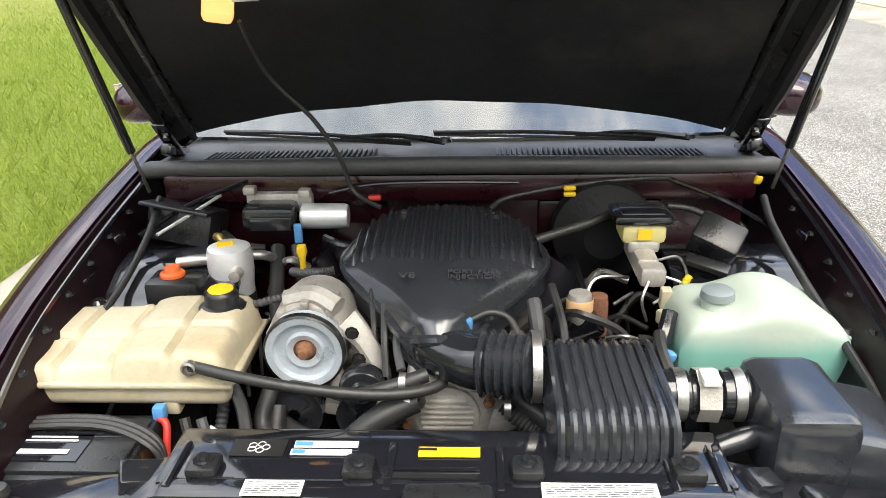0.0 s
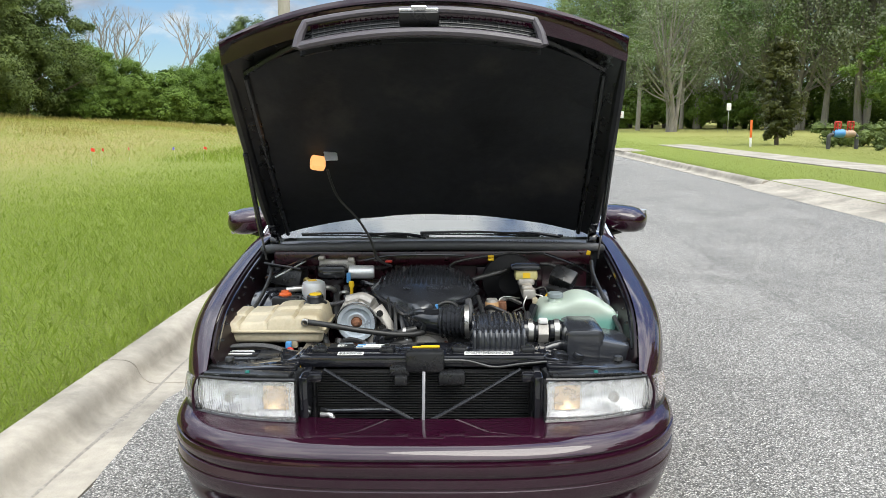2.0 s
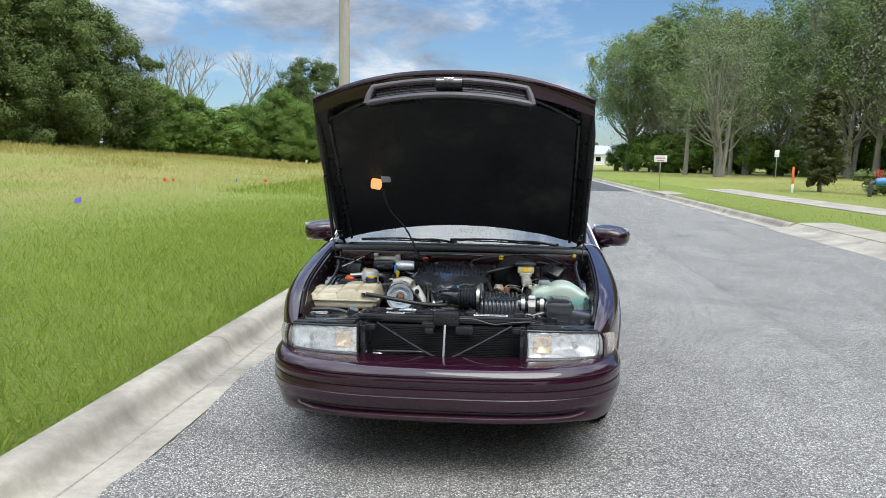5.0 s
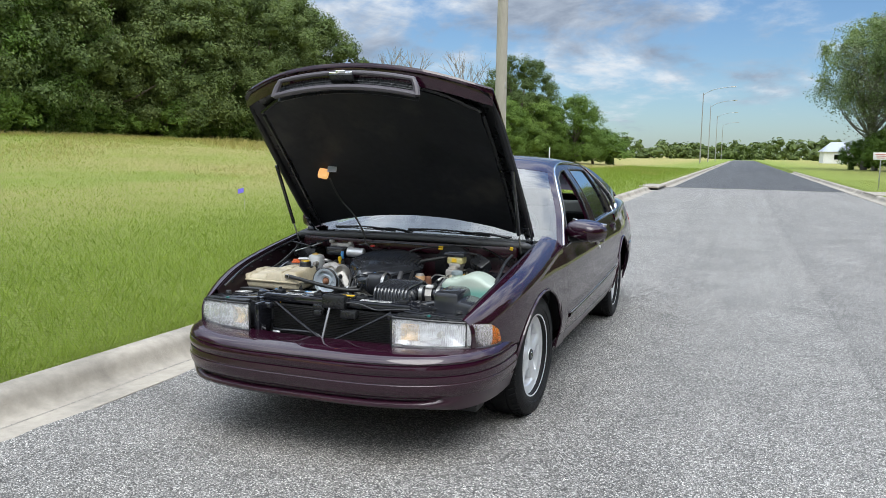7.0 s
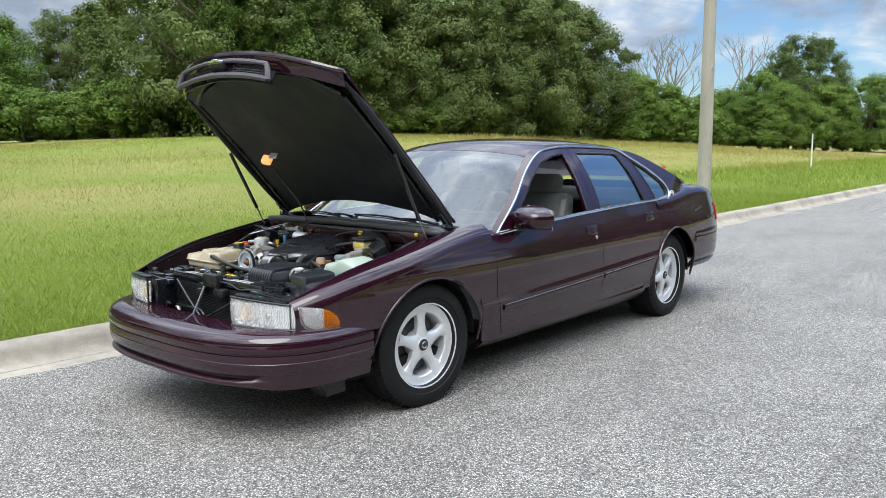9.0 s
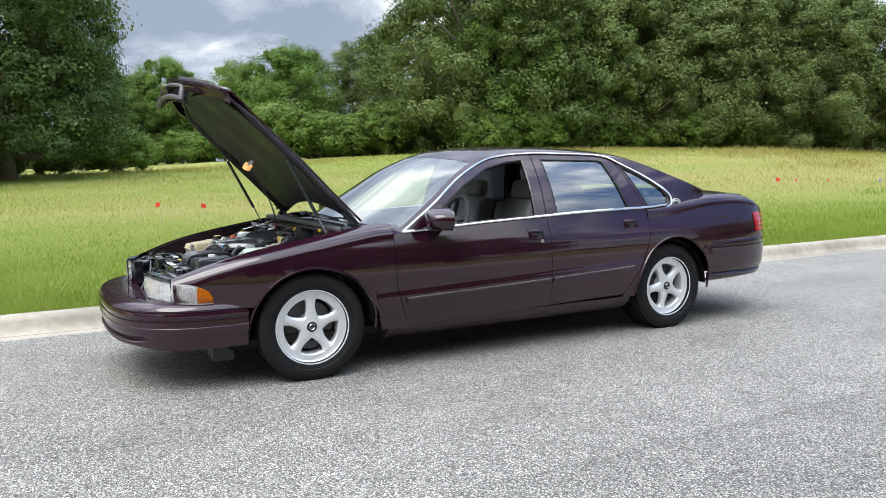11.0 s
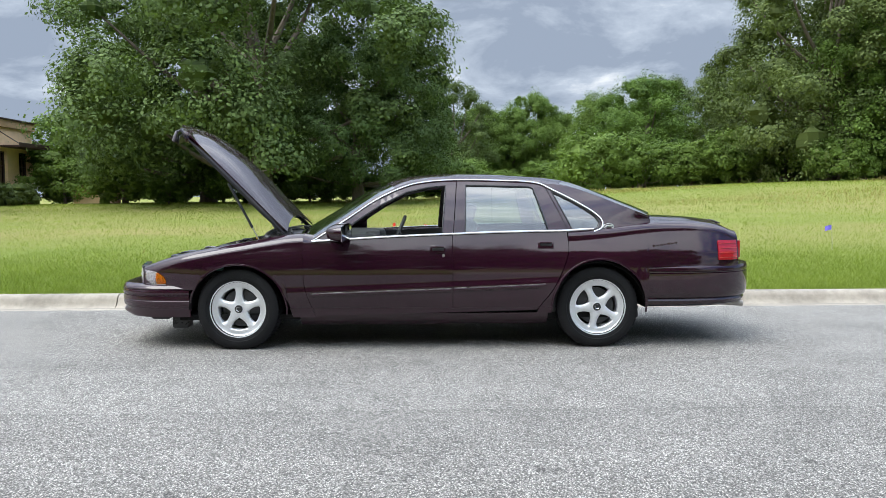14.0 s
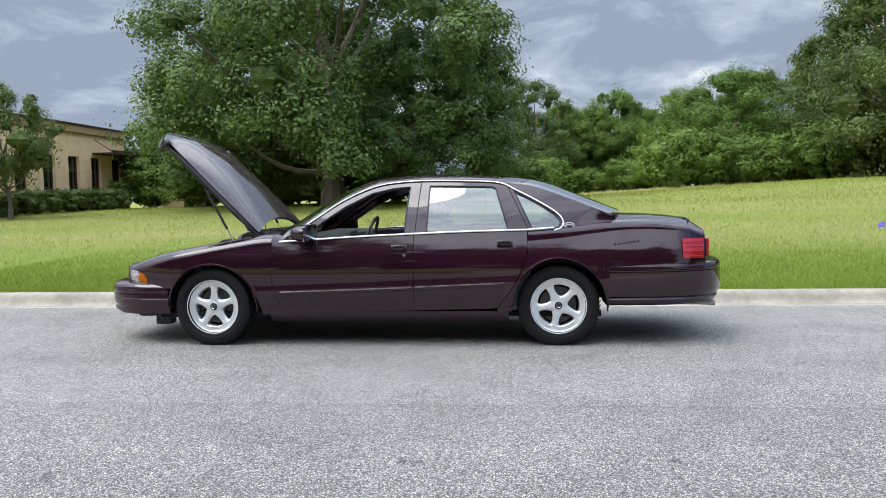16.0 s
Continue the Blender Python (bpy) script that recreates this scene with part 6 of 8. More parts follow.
def tank_top(u, v):
    """Pillowed upper half of the coolant tank, cells parted by soft grooves."""
    ex, ey = max(0, (abs(u) - 0.86) / 0.14), max(0, (abs(v) - 0.80) / 0.20)
    drop = 1 - math.sqrt(max(0.0, 1 - min(1.0, ex * ex + ey * ey)))
    groove = min(abs(math.sin(math.pi * (u + 1) * 2.0)), 0.30) / 0.30 * min(1, abs(v + 0.10) / 0.10)
    z = 0.764 + 0.026 / (1 + math.exp(-14 * (u - 0.02))) - 0.014 / (1 + math.exp(9 * (v + 0.2)))
    return (-0.596 + 0.210 * u + 0.004 * v, -0.325 + 0.122 * v, z - 0.011 * (1 - groove) - (z - 0.722) * drop)


sheet(bm, tank_top, [-1 + i / 40 for i in range(81)], [-1 + i / 14 for i in range(29)])
tp = part("coolant_tank", bm, CREAM, car, "yellowed cream plastic coolant tank")
tank = tp
bm = bmesh.new()
box(bm, (-0.596, -0.325, 0.719), (0.436, 0.258, 0.010), 0.004)
box(bm, (-0.596, -0.325, 0.696), (0.414, 0.236, 0.050), 0.018, None, 1.0, 3)
box(bm, (-0.50, -0.425, 0.672), (0.03, 0.03, 0.04), 0.006)
box(bm, (-0.820, -0.405, 0.690), (0.05, 0.05, 0.014), 0.006, rotx(0, 25))
box(bm, (-0.735, -0.195, 0.745), (0.055, 0.06, 0.014), 0.006)
part("tank_bottom", bm, CREAM, tank)
turned("tank_neck", [(0.044, 0.0), (0.046, 0.012), (0.040, 0.016), (0.034, 0.018)], (-0.445, -0.262, 0.774), "z", BLACK, tank, "black neck under the cap")
cap = turned("tank_cap", [(0, 0.040), (0.026, 0.040), (0.031, 0.036), (0.033, 0.03), (0.033, 0.012), (0.036, 0.008), (0.036, 0.0)], (-0.445, -0.262, 0.780), "z", BLACK, tank, "black pressure cap")
turned("cap_label", [(0, 0.0425), (0.024, 0.0425), (0.025, 0.040)], (-0.445, -0.262, 0.780), "z", YELLOW, tank, "yellow printed disc on the cap")
turned("hose_fitting", [(0.010, 0.0), (0.010, 0.02), (0.014, 0.022), (0.014, 0.034), (0.010, 0.036)], (-0.452, -0.420, 0.755), "y", STEEL, tank, "steel hose clamp")
turned("tank_bolt", [(0, 0.008), (0.010, 0.008), (0.016, 0.0)], (-0.735, -0.185, 0.753), "z", SATIN, tank)
turned("tank_bolt", [(0, 0.008), (0.010, 0.008), (0.014, 0.0)], (-0.828, -0.425, 0.694), "y", SATIN, tank)
hose("coolant_hose", [(-0.452, -0.44, 0.755), (-0.37, -0.465, 0.750), (-0.25, -0.475, 0.732), (-0.12, -0.462, 0.712), (-0.03, -0.43, 0.705), (0.01, -0.38, 0.71)], 0.0105, label="long black coolant hose")

# battery
bat = boxes("battery", [((-0.670, -0.540, 0.575), (0.31, 0.185, 0.17), 0.008), ((-0.670, -0.545, 0.662), (0.295, 0.15, 0.012), 0.004)], BLACK, label="black car battery with a white and black sticker")
boxes("battery_label", [((-0.685, -0.560, 0.6695), (0.17, 0.075, 0.002), 0)], GLOSS, bat, "glossy black sticker with plain white bars")
boxes("label_bar", [((-0.745, -0.560, 0.672), (0.04, 0.068, 0.001), 0), ((-0.665, -0.575, 0.672), (0.085, 0.012, 0.001), 0), ((-0.665, -0.545, 0.672), (0.09, 0.004, 0.001), 0), ((-0.665, -0.535, 0.672), (0.08, 0.004, 0.001), 0)], WHITE, bat, "plain white bars on the sticker")
boxes("battery_vent", [((-0.60, -0.515, 0.6685), (0.10, 0.006, 0.004), 0.001), ((-0.60, -0.528, 0.6685), (0.11, 0.006, 0.004), 0.001), ((-0.74, -0.515, 0.6685), (0.10, 0.006, 0.004), 0.001)], SATIN, bat)
bm = bmesh.new()
for k in range(3):
    tube(bm, [(-0.80, -0.50 - 0.012 * k, 0.665), (-0.70, -0.492 - 0.012 * k, 0.680), (-0.58, -0.495 - 0.012 * k, 0.680), (-0.50, -0.515 - 0.012 * k, 0.655), (-0.48, -0.54, 0.60)], 0.006, 6, 5)
part("battery_strap", bm, RUBBER, bat, "black hold-down strap")
hose("battery_cable", [(-0.515, -0.46, 0.66), (-0.50, -0.47, 0.65), (-0.497, -0.50, 0.60), (-0.495, -0.52, 0.55)], 0.007, RED, label="red battery cable")
boxes("terminal", [((-0.515, -0.455, 0.668), (0.022, 0.022, 0.03), 0.005)], BLUE, label="blue cable plug")

# alternator
alt = turned("alternator", [(0.02, -0.13), (0.074, -0.12), (0.080, -0.09), (0.080, 0.0), (0.070, 0.02), (0.03, 0.03), (0, 0.03)], (-0.276, -0.265, 0.725), "y", CAST, label="cast aluminium alternator", segs=32)
PULLEY = material("blue_grey_pulley", (0.58, 0.64, 0.70), 0.35, 0.4, spread=0.15, scale=20)
turned("pulley", [(0.022, 0.055), (0.034, 0.060), (0.038, 0.052), (0.055, 0.056), (0.060, 0.066), (0.073, 0.068), (0.076, 0.060), (0.076, 0.035), (0.05, 0.03)], (-0.276, -0.270, 0.722), "y", PULLEY, alt, "blue-grey grooved pulley", 40)
turned("pulley_rim", [(0.074, 0.069), (0.078, 0.066), (0.0785, 0.052), (0.074, 0.050)], (-0.276, -0.270, 0.722), "y", BLACK, alt, "", 40)
turned("pulley_bolt", [(0, 0.078), (0.009, 0.077), (0.011, 0.066), (0.016, 0.062), (0.018, 0.052), (0.030, 0.046)], (-0.276, -0.270, 0.722), "y", RUSTY, alt, "rusty pulley nut", 12)
bm = bmesh.new()
for k in range(9):
    a = 2 * math.pi * k / 9 + 0.2
    box(bm, (-0.276 + 0.074 * math.cos(a), -0.25, 0.725 + 0.074 * math.sin(a)), (0.016, 0.09, 0.016), 0.004)
part("cooling_fin", bm, CAST, alt)
bm = bmesh.new()
tube(bm, [(-0.20, -0.29, 0.77), (-0.165, -0.30, 0.73), (-0.135, -0.31, 0.67), (-0.14, -0.31, 0.62)], [0.03, 0.022, 0.02, 0.026], 8, 5, flat=0.5)
tube(bm, [(-0.20, -0.30, 0.66), (-0.16, -0.31, 0.64), (-0.13, -0.31, 0.65)], 0.016, 8, 5)
tube(bm, [(-0.215, -0.28, 0.79), (-0.26, -0.26, 0.805), (-0.32, -0.25, 0.79)], 0.022, 8, 5)
br = part("alternator_bracket", bm, CAST, car, "cast aluminium accessory bracket")
for p in ((-0.185, -0.318, 0.755), (-0.145, -0.325, 0.655), (-0.175, -0.32, 0.70)):
    turned("bolt", [(0, 0.010), (0.008, 0.010), (0.009, 0.0), (0.014, 0.0)], p, "y", INK, br, segs=8)
# belt pulleys below
for x, z, r in ((-0.17, 0.595, 0.05), (-0.30, 0.60, 0.055), (-0.02, 0.52, 0.07), (0.16, 0.585, 0.05)):
    turned("belt_pulley", [(0.012, 0.02), (0.03, 0.012), (r * 0.8, 0.012), (r, 0.018), (r, -0.012), (0.02, -0.012)], (x, -0.34, z), "y", SATIN, label="black belt pulley", segs=28)
bm = bmesh.new()
tube(bm, [(-0.36, -0.345, 0.60), (-0.30, -0.345, 0.54), (-0.1, -0.345, 0.46), (0.1, -0.345, 0.53), (0.21, -0.345, 0.59), (0.16, -0.345, 0.64), (-0.1, -0.345, 0.60), (-0.30, -0.345, 0.66), (-0.36, -0.345, 0.60)], 0.009, 6, 5)
part("drive_belt", bm, RUBBER, car, "black ribbed drive belt")

# accessory bracket arms, tensioner and pipes in front of the block
boxes("accessory_bracket", [((-0.10, -0.315, 0.575), (0.30, 0.03, 0.03), 0.008, rotx(0, 8, 0)), ((-0.215, -0.31, 0.62), (0.03, 0.03, 0.12), 0.008, rotx(0, -12, 0)), ((0.13, -0.31, 0.61), (0.03, 0.03, 0.13), 0.008, rotx(0, 15, 0))], CAST, label="cast accessory bracket before the engine")
turned("tensioner", [(0, 0.03), (0.02, 0.03), (0.024, 0.022), (0.040, 0.020), (0.046, 0.012), (0.046, -0.01)], (-0.165, -0.345, 0.655), "y", SATIN, label="black belt tensioner", segs=24)
hose("crossover_pipe", [(-0.36, -0.33, 0.585), (-0.26, -0.40, 0.575), (-0.15, -0.42, 0.60), (-0.09, -0.40, 0.63)], 0.017, label="black crossover pipe")
hose("crossover_pipe", [(-0.34, -0.37, 0.535), (-0.24, -0.45, 0.53), (-0.13, -0.46, 0.545), (-0.06, -0.43, 0.57)], 0.018, label="black crossover pipe")
hose("bypass_hose", [(0.11, -0.39, 0.675), (0.17, -0.44, 0.655), (0.22, -0.50, 0.635), (0.28, -0.56, 0.61)], 0.021, label="thick black bypass hose")
# water pump
pump = turned("water_pump", [(0.085, -0.06), (0.09, 0.0), (0.080, 0.014), (0.062, 0.02), (0.060, 0.026), (0.054, 0.028), (0, 0.028)], (-0.005, -0.375, 0.628), "y", CAST, label="cast aluminium water pump cover", segs=36)
for k in range(7):
    z = 0.594 + 0.0113 * k
    w = 2 * math.sqrt(max(0.0002, 0.050 ** 2 - (z - 0.628) ** 2))
    boxes("cover_fin", [((-0.005, -0.405, z), (w, 0.008, 0.006), 0.002)], CAST, pump)
boxes("pump_arm", [((-0.09, -0.355, 0.615), (0.10, 0.06, 0.07), 0.02), ((0.085, -0.355, 0.605), (0.09, 0.06, 0.06), 0.02), ((-0.005, -0.34, 0.69), (0.15, 0.06, 0.05), 0.02)], CAST, pump)
for k in range(6):
    a = 2 * math.pi * k / 6 + 0.3
    turned("bolt", [(0, 0.012), (0.008, 0.012), (0.009, 0.002), (0.014, 0.0)], (-0.005 + 0.079 * math.cos(a), -0.388, 0.628 + 0.079 * math.sin(a)), "y", RUSTY, pump, segs=8)
turned("thermostat_housing", [(0.022, 0.0), (0.026, 0.03), (0.020, 0.05)], (-0.06, -0.38, 0.68), "y", STEEL, label="bright thermostat outlet")

# hoses round the front of the engine
hose("radiator_hose", [(-0.06, -0.42, 0.675), (-0.12, -0.445, 0.655), (-0.19, -0.475, 0.60), (-0.225, -0.51, 0.53), (-0.24, -0.53, 0.46)], 0.024, label="thick black radiator hose")
hose("heater_hose", [(0.10, -0.41, 0.66), (0.15, -0.44, 0.63), (0.20, -0.46, 0.62), (0.26, -0.44, 0.61)], 0.019, RUBBER, ribs=0.003, soft=16, label="ribbed black heater hose")
hose("heater_hose", [(-0.34, -0.35, 0.66), (-0.35, -0.40, 0.60), (-0.28, -0.44, 0.58), (-0.16, -0.43, 0.585), (-0.10, -0.40, 0.59)], 0.016, label="black rubber heater hose")
hose("heater_hose", [(-0.33, -0.36, 0.62), (-0.32, -0.42, 0.555), (-0.24, -0.45, 0.52), (-0.16, -0.43, 0.52), (-0.14, -0.40, 0.55)], 0.017, label="black rubber heater hose")
hose("clamped_hose", [(-0.04, -0.40, 0.715), (-0.10, -0.425, 0.705), (-0.16, -0.43, 0.69)], 0.014, label="short black hose with a clamp")
turned("hose_clamp", [(0.026, -0.007), (0.0275, -0.007), (0.0275, 0.007), (0.026, 0.007)], (-0.075, -0.42, 0.672), "x", STEEL, label="bright steel hose clamp")
turned("hose_clamp", [(0.016, -0.006), (0.0175, -0.006), (0.0175, 0.006), (0.016, 0.006)], (-0.082, -0.418, 0.71), "x", STEEL, label="bright steel hose clamp")
turned("hose_clamp", [(0.021, -0.006), (0.0225, -0.006), (0.0225, 0.006), (0.021, 0.006)], (0.105, -0.415, 0.658), "x", STEEL, label="bright steel hose clamp")
hose("corrugated_loom", [(-0.42, -0.33, 0.71), (-0.425, -0.36, 0.66), (-0.43, -0.40, 0.60), (-0.44, -0.43, 0.55)], 0.012, SEALR, ribs=0.0022, soft=14, label="corrugated grey wire loom")
hose("corrugated_loom", [(0.09, -0.50, 0.60), (0.13, -0.48, 0.62), (0.17, -0.44, 0.63)], 0.012, SEALR, ribs=0.0022, soft=14, label="corrugated grey wire loom")
hose("steel_line", [(-0.43, -0.43, 0.62), (-0.46, -0.47, 0.58), (-0.475, -0.51, 0.55), (-0.50, -0.55, 0.52)], 0.009, ALLOY, label="bare aluminium line")

# intake: elbow, bellows, ribbed box, meter, air cleaner
elbow = hose("intake_elbow", [(-0.05, -0.30, 0.745), (-0.02, -0.355, 0.742), (0.03, -0.398, 0.742), (0.075, -0.415, 0.746)], [0.046, 0.050, 0.050, 0.054], SATIN, label="black moulded intake elbow", segs=18)
bm = bmesh.new()
path = [Vector((0.055, -0.408, 0.745)).lerp(Vector((0.150, -0.432, 0.752)), i / 12) for i in range(13)]
tube(bm, path, [0.062 if i % 2 else 0.050 for i in range(13)], 22, 0)
part("bellows", bm, COVER, elbow, "black rubber bellows")
turned("hose_clamp", [(0.061, -0.008), (0.063, -0.008), (0.063, 0.008), (0.061, 0.008)], (0.152, -0.432, 0.752), "x", STEEL, elbow, "bright steel band clamp", 28)
ib = boxes("intake_box", [((0.264, -0.490, 0.715), (0.205, 0.285, 0.115), 0.045)], COVER, label="ribbed black intake resonator box")
for k in range(10):
    x = 0.178 + 0.0192 * k
    bm = bmesh.new()
    tube(bm, [(x, -0.352, 0.735), (x, -0.362, 0.760), (x, -0.395, 0.774), (x, -0.49, 0.775), (x, -0.59, 0.772), (x, -0.625, 0.752), (x, -0.634, 0.715), (x, -0.632, 0.69)], 0.0065, 6, 5)
    part("box_rib", bm, COVER, ib)
meter = turned("air_meter", [(0.036, -0.075), (0.041, -0.07), (0.041, -0.03), (0.034, -0.026), (0.034, 0.02), (0.041, 0.026), (0.041, 0.065), (0.036, 0.07)], (0.43, -0.480, 0.728), "x", SATIN, label="air flow meter between two clamps", segs=24)
for x in (0.385, 0.480):
    turned("hose_clamp", [(0.042, -0.009), (0.045, -0.009), (0.045, 0.009), (0.042, 0.009)], (x, -0.480, 0.728), "x", STEEL, meter, "bright steel band clamp", 28)
turned("meter_body", [(0.046, -0.018), (0.047, 0.018)], (0.43, -0.480, 0.728), "x", CAST, meter, "", 8)
boxes("meter_plug", [((0.43, -0.50, 0.772), (0.03, 0.04, 0.014), 0.003)], WHITE, meter, "small white tag")
ac = boxes("air_cleaner", [((0.565, -0.52, 0.700), (0.140, 0.215, 0.150), 0.030)], COVER, label="black plastic air cleaner housing")
boxes("intake_snout", [((0.685, -0.52, 0.668), (0.20, 0.205, 0.110), 0.026, rotx(0, 11))], COVER, ac)
boxes("flange", [((0.64, -0.60, 0.625), (0.30, 0.11, 0.03), 0.006)], BLACK, ac)
boxes("clip", [((0.52 + 0.035 * k, -0.652, 0.632), (0.006, 0.006, 0.028), 0.001) for k in range(7)], BLACK, ac)
hose("breather_hose", [(0.51, -0.55, 0.70), (0.45, -0.565, 0.69), (0.39, -0.575, 0.665), (0.36, -0.57, 0.63)], 0.019, SATIN, label="black breather hose", segs=12)
hose("vent_hose", [(0.04, -0.33, 0.79), (0.075, -0.32, 0.80), (0.11, -0.325, 0.79), (0.13, -0.36, 0.765)], 0.007, label="thin black vacuum hose")
boxes("hose_end", [((0.035, -0.335, 0.785), (0.016, 0.016, 0.022), 0.004)], BLUE, label="bright blue hose connector")

# washer tank
def tank_material(name):
    """Milky plastic with blue-green fluid showing through below its level."""
    m = material(name, (0.43, 0.50, 0.43), 0.40, spread=0.06, scale=6, bump=0.05)
    t = m.node_tree
    p = t.nodes["Principled BSDF"]
    dry = p.inputs["Base Color"].links[0].from_socket
    sep = t.nodes.new("ShaderNodeSeparateXYZ")
    t.links.new(t.nodes.new("ShaderNodeTexCoord").outputs["Object"], sep.inputs[0])
    wet = ramp(t, sep.outputs[2], [(0.725, 1.0), (0.765, 0.0)])
    t.links.new(mix(t, wet.outputs[0], dry, (0.19, 0.43, 0.36)), p.inputs["Base Color"])
    return m


TANK = tank_material("milky_tank_plastic")
OUTLINE = table([(0.425, 0.752), (0.44, 0.778), (0.47, 0.790), (0.505, 0.792), (0.535, 0.802), (0.57, 0.818), (0.61, 0.820), (0.65, 0.808), (0.69, 0.782), (0.72, 0.768), (0.738, 0.745), (0.744, 0.715)])
bm = bmesh.new()


def washer(x, a):
    """Cross-section loops along x: the top follows OUTLINE, the sides round off."""
    top, low = OUTLINE(x), 0.640
    end = max(0.0, (0.445 - x) / 0.02, (x - 0.724) / 0.02) * 0.012
    half = 0.098 - end
    c, q = math.cos(a), math.sin(a)
    yy = half * math.copysign(abs(c) ** 0.32, c)
    zz = math.copysign(abs(q) ** 0.32, q)
    mid = 0.5 * (top + low)
    return (x, -0.245 + yy - 0.05 * max(0.0, (top - 0.79)) / 0.05 * 0.25, mid + (0.5 * (top - low) - end) * zz)


xs_ = [0.425 + 0.319 * i / 26 for i in range(27)]
g = sheet(bm, washer, xs_, [2 * math.pi * k / 40 for k in range(41)])
for row in (g[0], g[-1]):
    bm.faces.new(row[:-1])
bmesh.ops.remove_doubles(bm, verts=bm.verts, dist=0.0004)
wt = part("washer_tank", bm, TANK, car, "milky washer tank half full of blue-green fluid")
turned("filler_neck", [(0.026, 0.03), (0.028, 0.0), (0.045, -0.02)], (0.500, -0.275, 0.790), "z", TANK, wt)
turned("washer_cap", [(0, 0.022), (0.024, 0.022), (0.030, 0.018), (0.032, 0.004), (0.025, 0.0)], (0.500, -0.275, 0.806), "z", material("grey_cap", (0.22, 0.26, 0.27), 0.4), wt, "grey filler cap")
boxes("tank_tab", [((0.735, -0.30, 0.742), (0.03, 0.04, 0.012), 0.004)], TANK, wt)
turned("tank_bolt", [(0, 0.010), (0.008, 0.010), (0.013, 0.0)], (0.738, -0.30, 0.748), "z", SATIN, wt, segs=10)

# brake booster and master cylinder
bo = turned("brake_booster", [(0, 0.055), (0.05, 0.055), (0.075, 0.035), (0.118, 0.02), (0.122, 0.0), (0.118, -0.03), (0.1, -0.06)], (0.345, 0.115, 0.795), "y", TYRE, label="round black brake booster", segs=36)
mc = boxes("master_cylinder", [((0.405, -0.035, 0.795), (0.05, 0.16, 0.05), 0.015), ((0.405, -0.01, 0.822), (0.07, 0.10, 0.03), 0.01), ((0.41, -0.125, 0.79), (0.055, 0.05, 0.045), 0.012)], CAST, label="cast master cylinder with a yellowed reservoir")
boxes("fluid_reservoir", [((0.405, -0.015, 0.850), (0.095, 0.085, 0.045), 0.012)], material("yellowed_plastic", (0.58, 0.52, 0.24), 0.45, spread=0.15), mc, "yellowed translucent reservoir")
boxes("reservoir_lid", [((0.402, -0.012, 0.882), (0.125, 0.105, 0.022), 0.010), ((0.402, -0.012, 0.893), (0.09, 0.075, 0.006), 0.003)], GLOSS, mc, "glossy black lid")
boxes("lid_label", [((0.405, -0.062, 0.852), (0.03, 0.002, 0.022), 0)], YELLOW, mc)
for pts in ([(0.425, -0.13, 0.79), (0.47, -0.14, 0.775), (0.455, -0.11, 0.74), (0.42, -0.12, 0.72)], [(0.40, -0.15, 0.785), (0.385, -0.17, 0.75), (0.40, -0.16, 0.70)], [(0.44, -0.05, 0.79), (0.48, -0.06, 0.80), (0.49, -0.10, 0.77), (0.46, -0.12, 0.74)]):
    hose("brake_line", pts, 0.0032, STEEL, label="thin steel brake line", segs=6)
boxes("yellow_tag", [((0.262, 0.10, 0.905), (0.028, 0.012, 0.010), 0.003), ((0.262, 0.095, 0.892), (0.028, 0.012, 0.010), 0.003)], YELLOW, label="yellow cable tag")
hose("throttle_cable", [(0.55, 0.19, 0.90), (0.40, 0.13, 0.915), (0.25, 0.11, 0.905), (0.12, 0.09, 0.885), (0.08, 0.06, 0.87)], 0.006, label="black throttle cable")
hose("vacuum_hose", [(0.36, 0.06, 0.86), (0.30, 0.02, 0.85), (0.22, -0.01, 0.835), (0.18, -0.02, 0.825)], 0.011, label="black vacuum hose")
hose("wire_loom", [(0.47, 0.03, 0.885), (0.52, 0.02, 0.88), (0.57, -0.01, 0.86), (0.58, -0.03, 0.845)], 0.007, label="black wire loom")
hose("wire_loom", [(0.70, 0.10, 0.88), (0.69, 0.0, 0.85), (0.70, -0.15, 0.80), (0.72, -0.35, 0.74), (0.73, -0.5, 0.70)], 0.009, label="black wire loom along the fender")
hose("wire_loom", [(-0.70, 0.12, 0.88), (-0.69, 0.0, 0.83), (-0.70, -0.15, 0.77), (-0.72, -0.35, 0.72)], 0.008, label="black wire loom along the fender")
boxes("control_box", [((0.560, -0.045, 0.835), (0.10, 0.075, 0.07), 0.008, rotx(35, 20, -25)), ((0.530, -0.10, 0.80), (0.09, 0.03, 0.015), 0.004, rotx(20, 10, -25))], BLACK, label="tilted black electronic control box")
turned("coil", [(0, 0.05), (0.022, 0.05), (0.024, 0.04), (0.024, -0.03), (0.018, -0.05)], (0.255, -0.205, 0.735), "z", CAST, label="metal sensor with a cream sleeve")
turned("coil", [(0, 0.045), (0.018, 0.045), (0.020, 0.03), (0.020, -0.04)], (0.295, -0.185, 0.725), "z", RUSTY, label="rusty brown metal sensor")
turned("sleeve", [(0.0255, 0.02), (0.027, 0.018), (0.027, -0.005), (0.0255, -0.006)], (0.255, -0.205, 0.755), "z", material("tan_sleeve", (0.55, 0.33, 0.16), 0.5), label="tan sleeve on the sensor")
boxes("wire_plug", [((0.43, -0.175, 0.76), (0.022, 0.022, 0.045), 0.004, rotx(10, 0, 0)), ((0.435, -0.20, 0.725), (0.03, 0.05, 0.03), 0.005, rotx(0, 0, 30))], CREAM, label="cream wire plug")
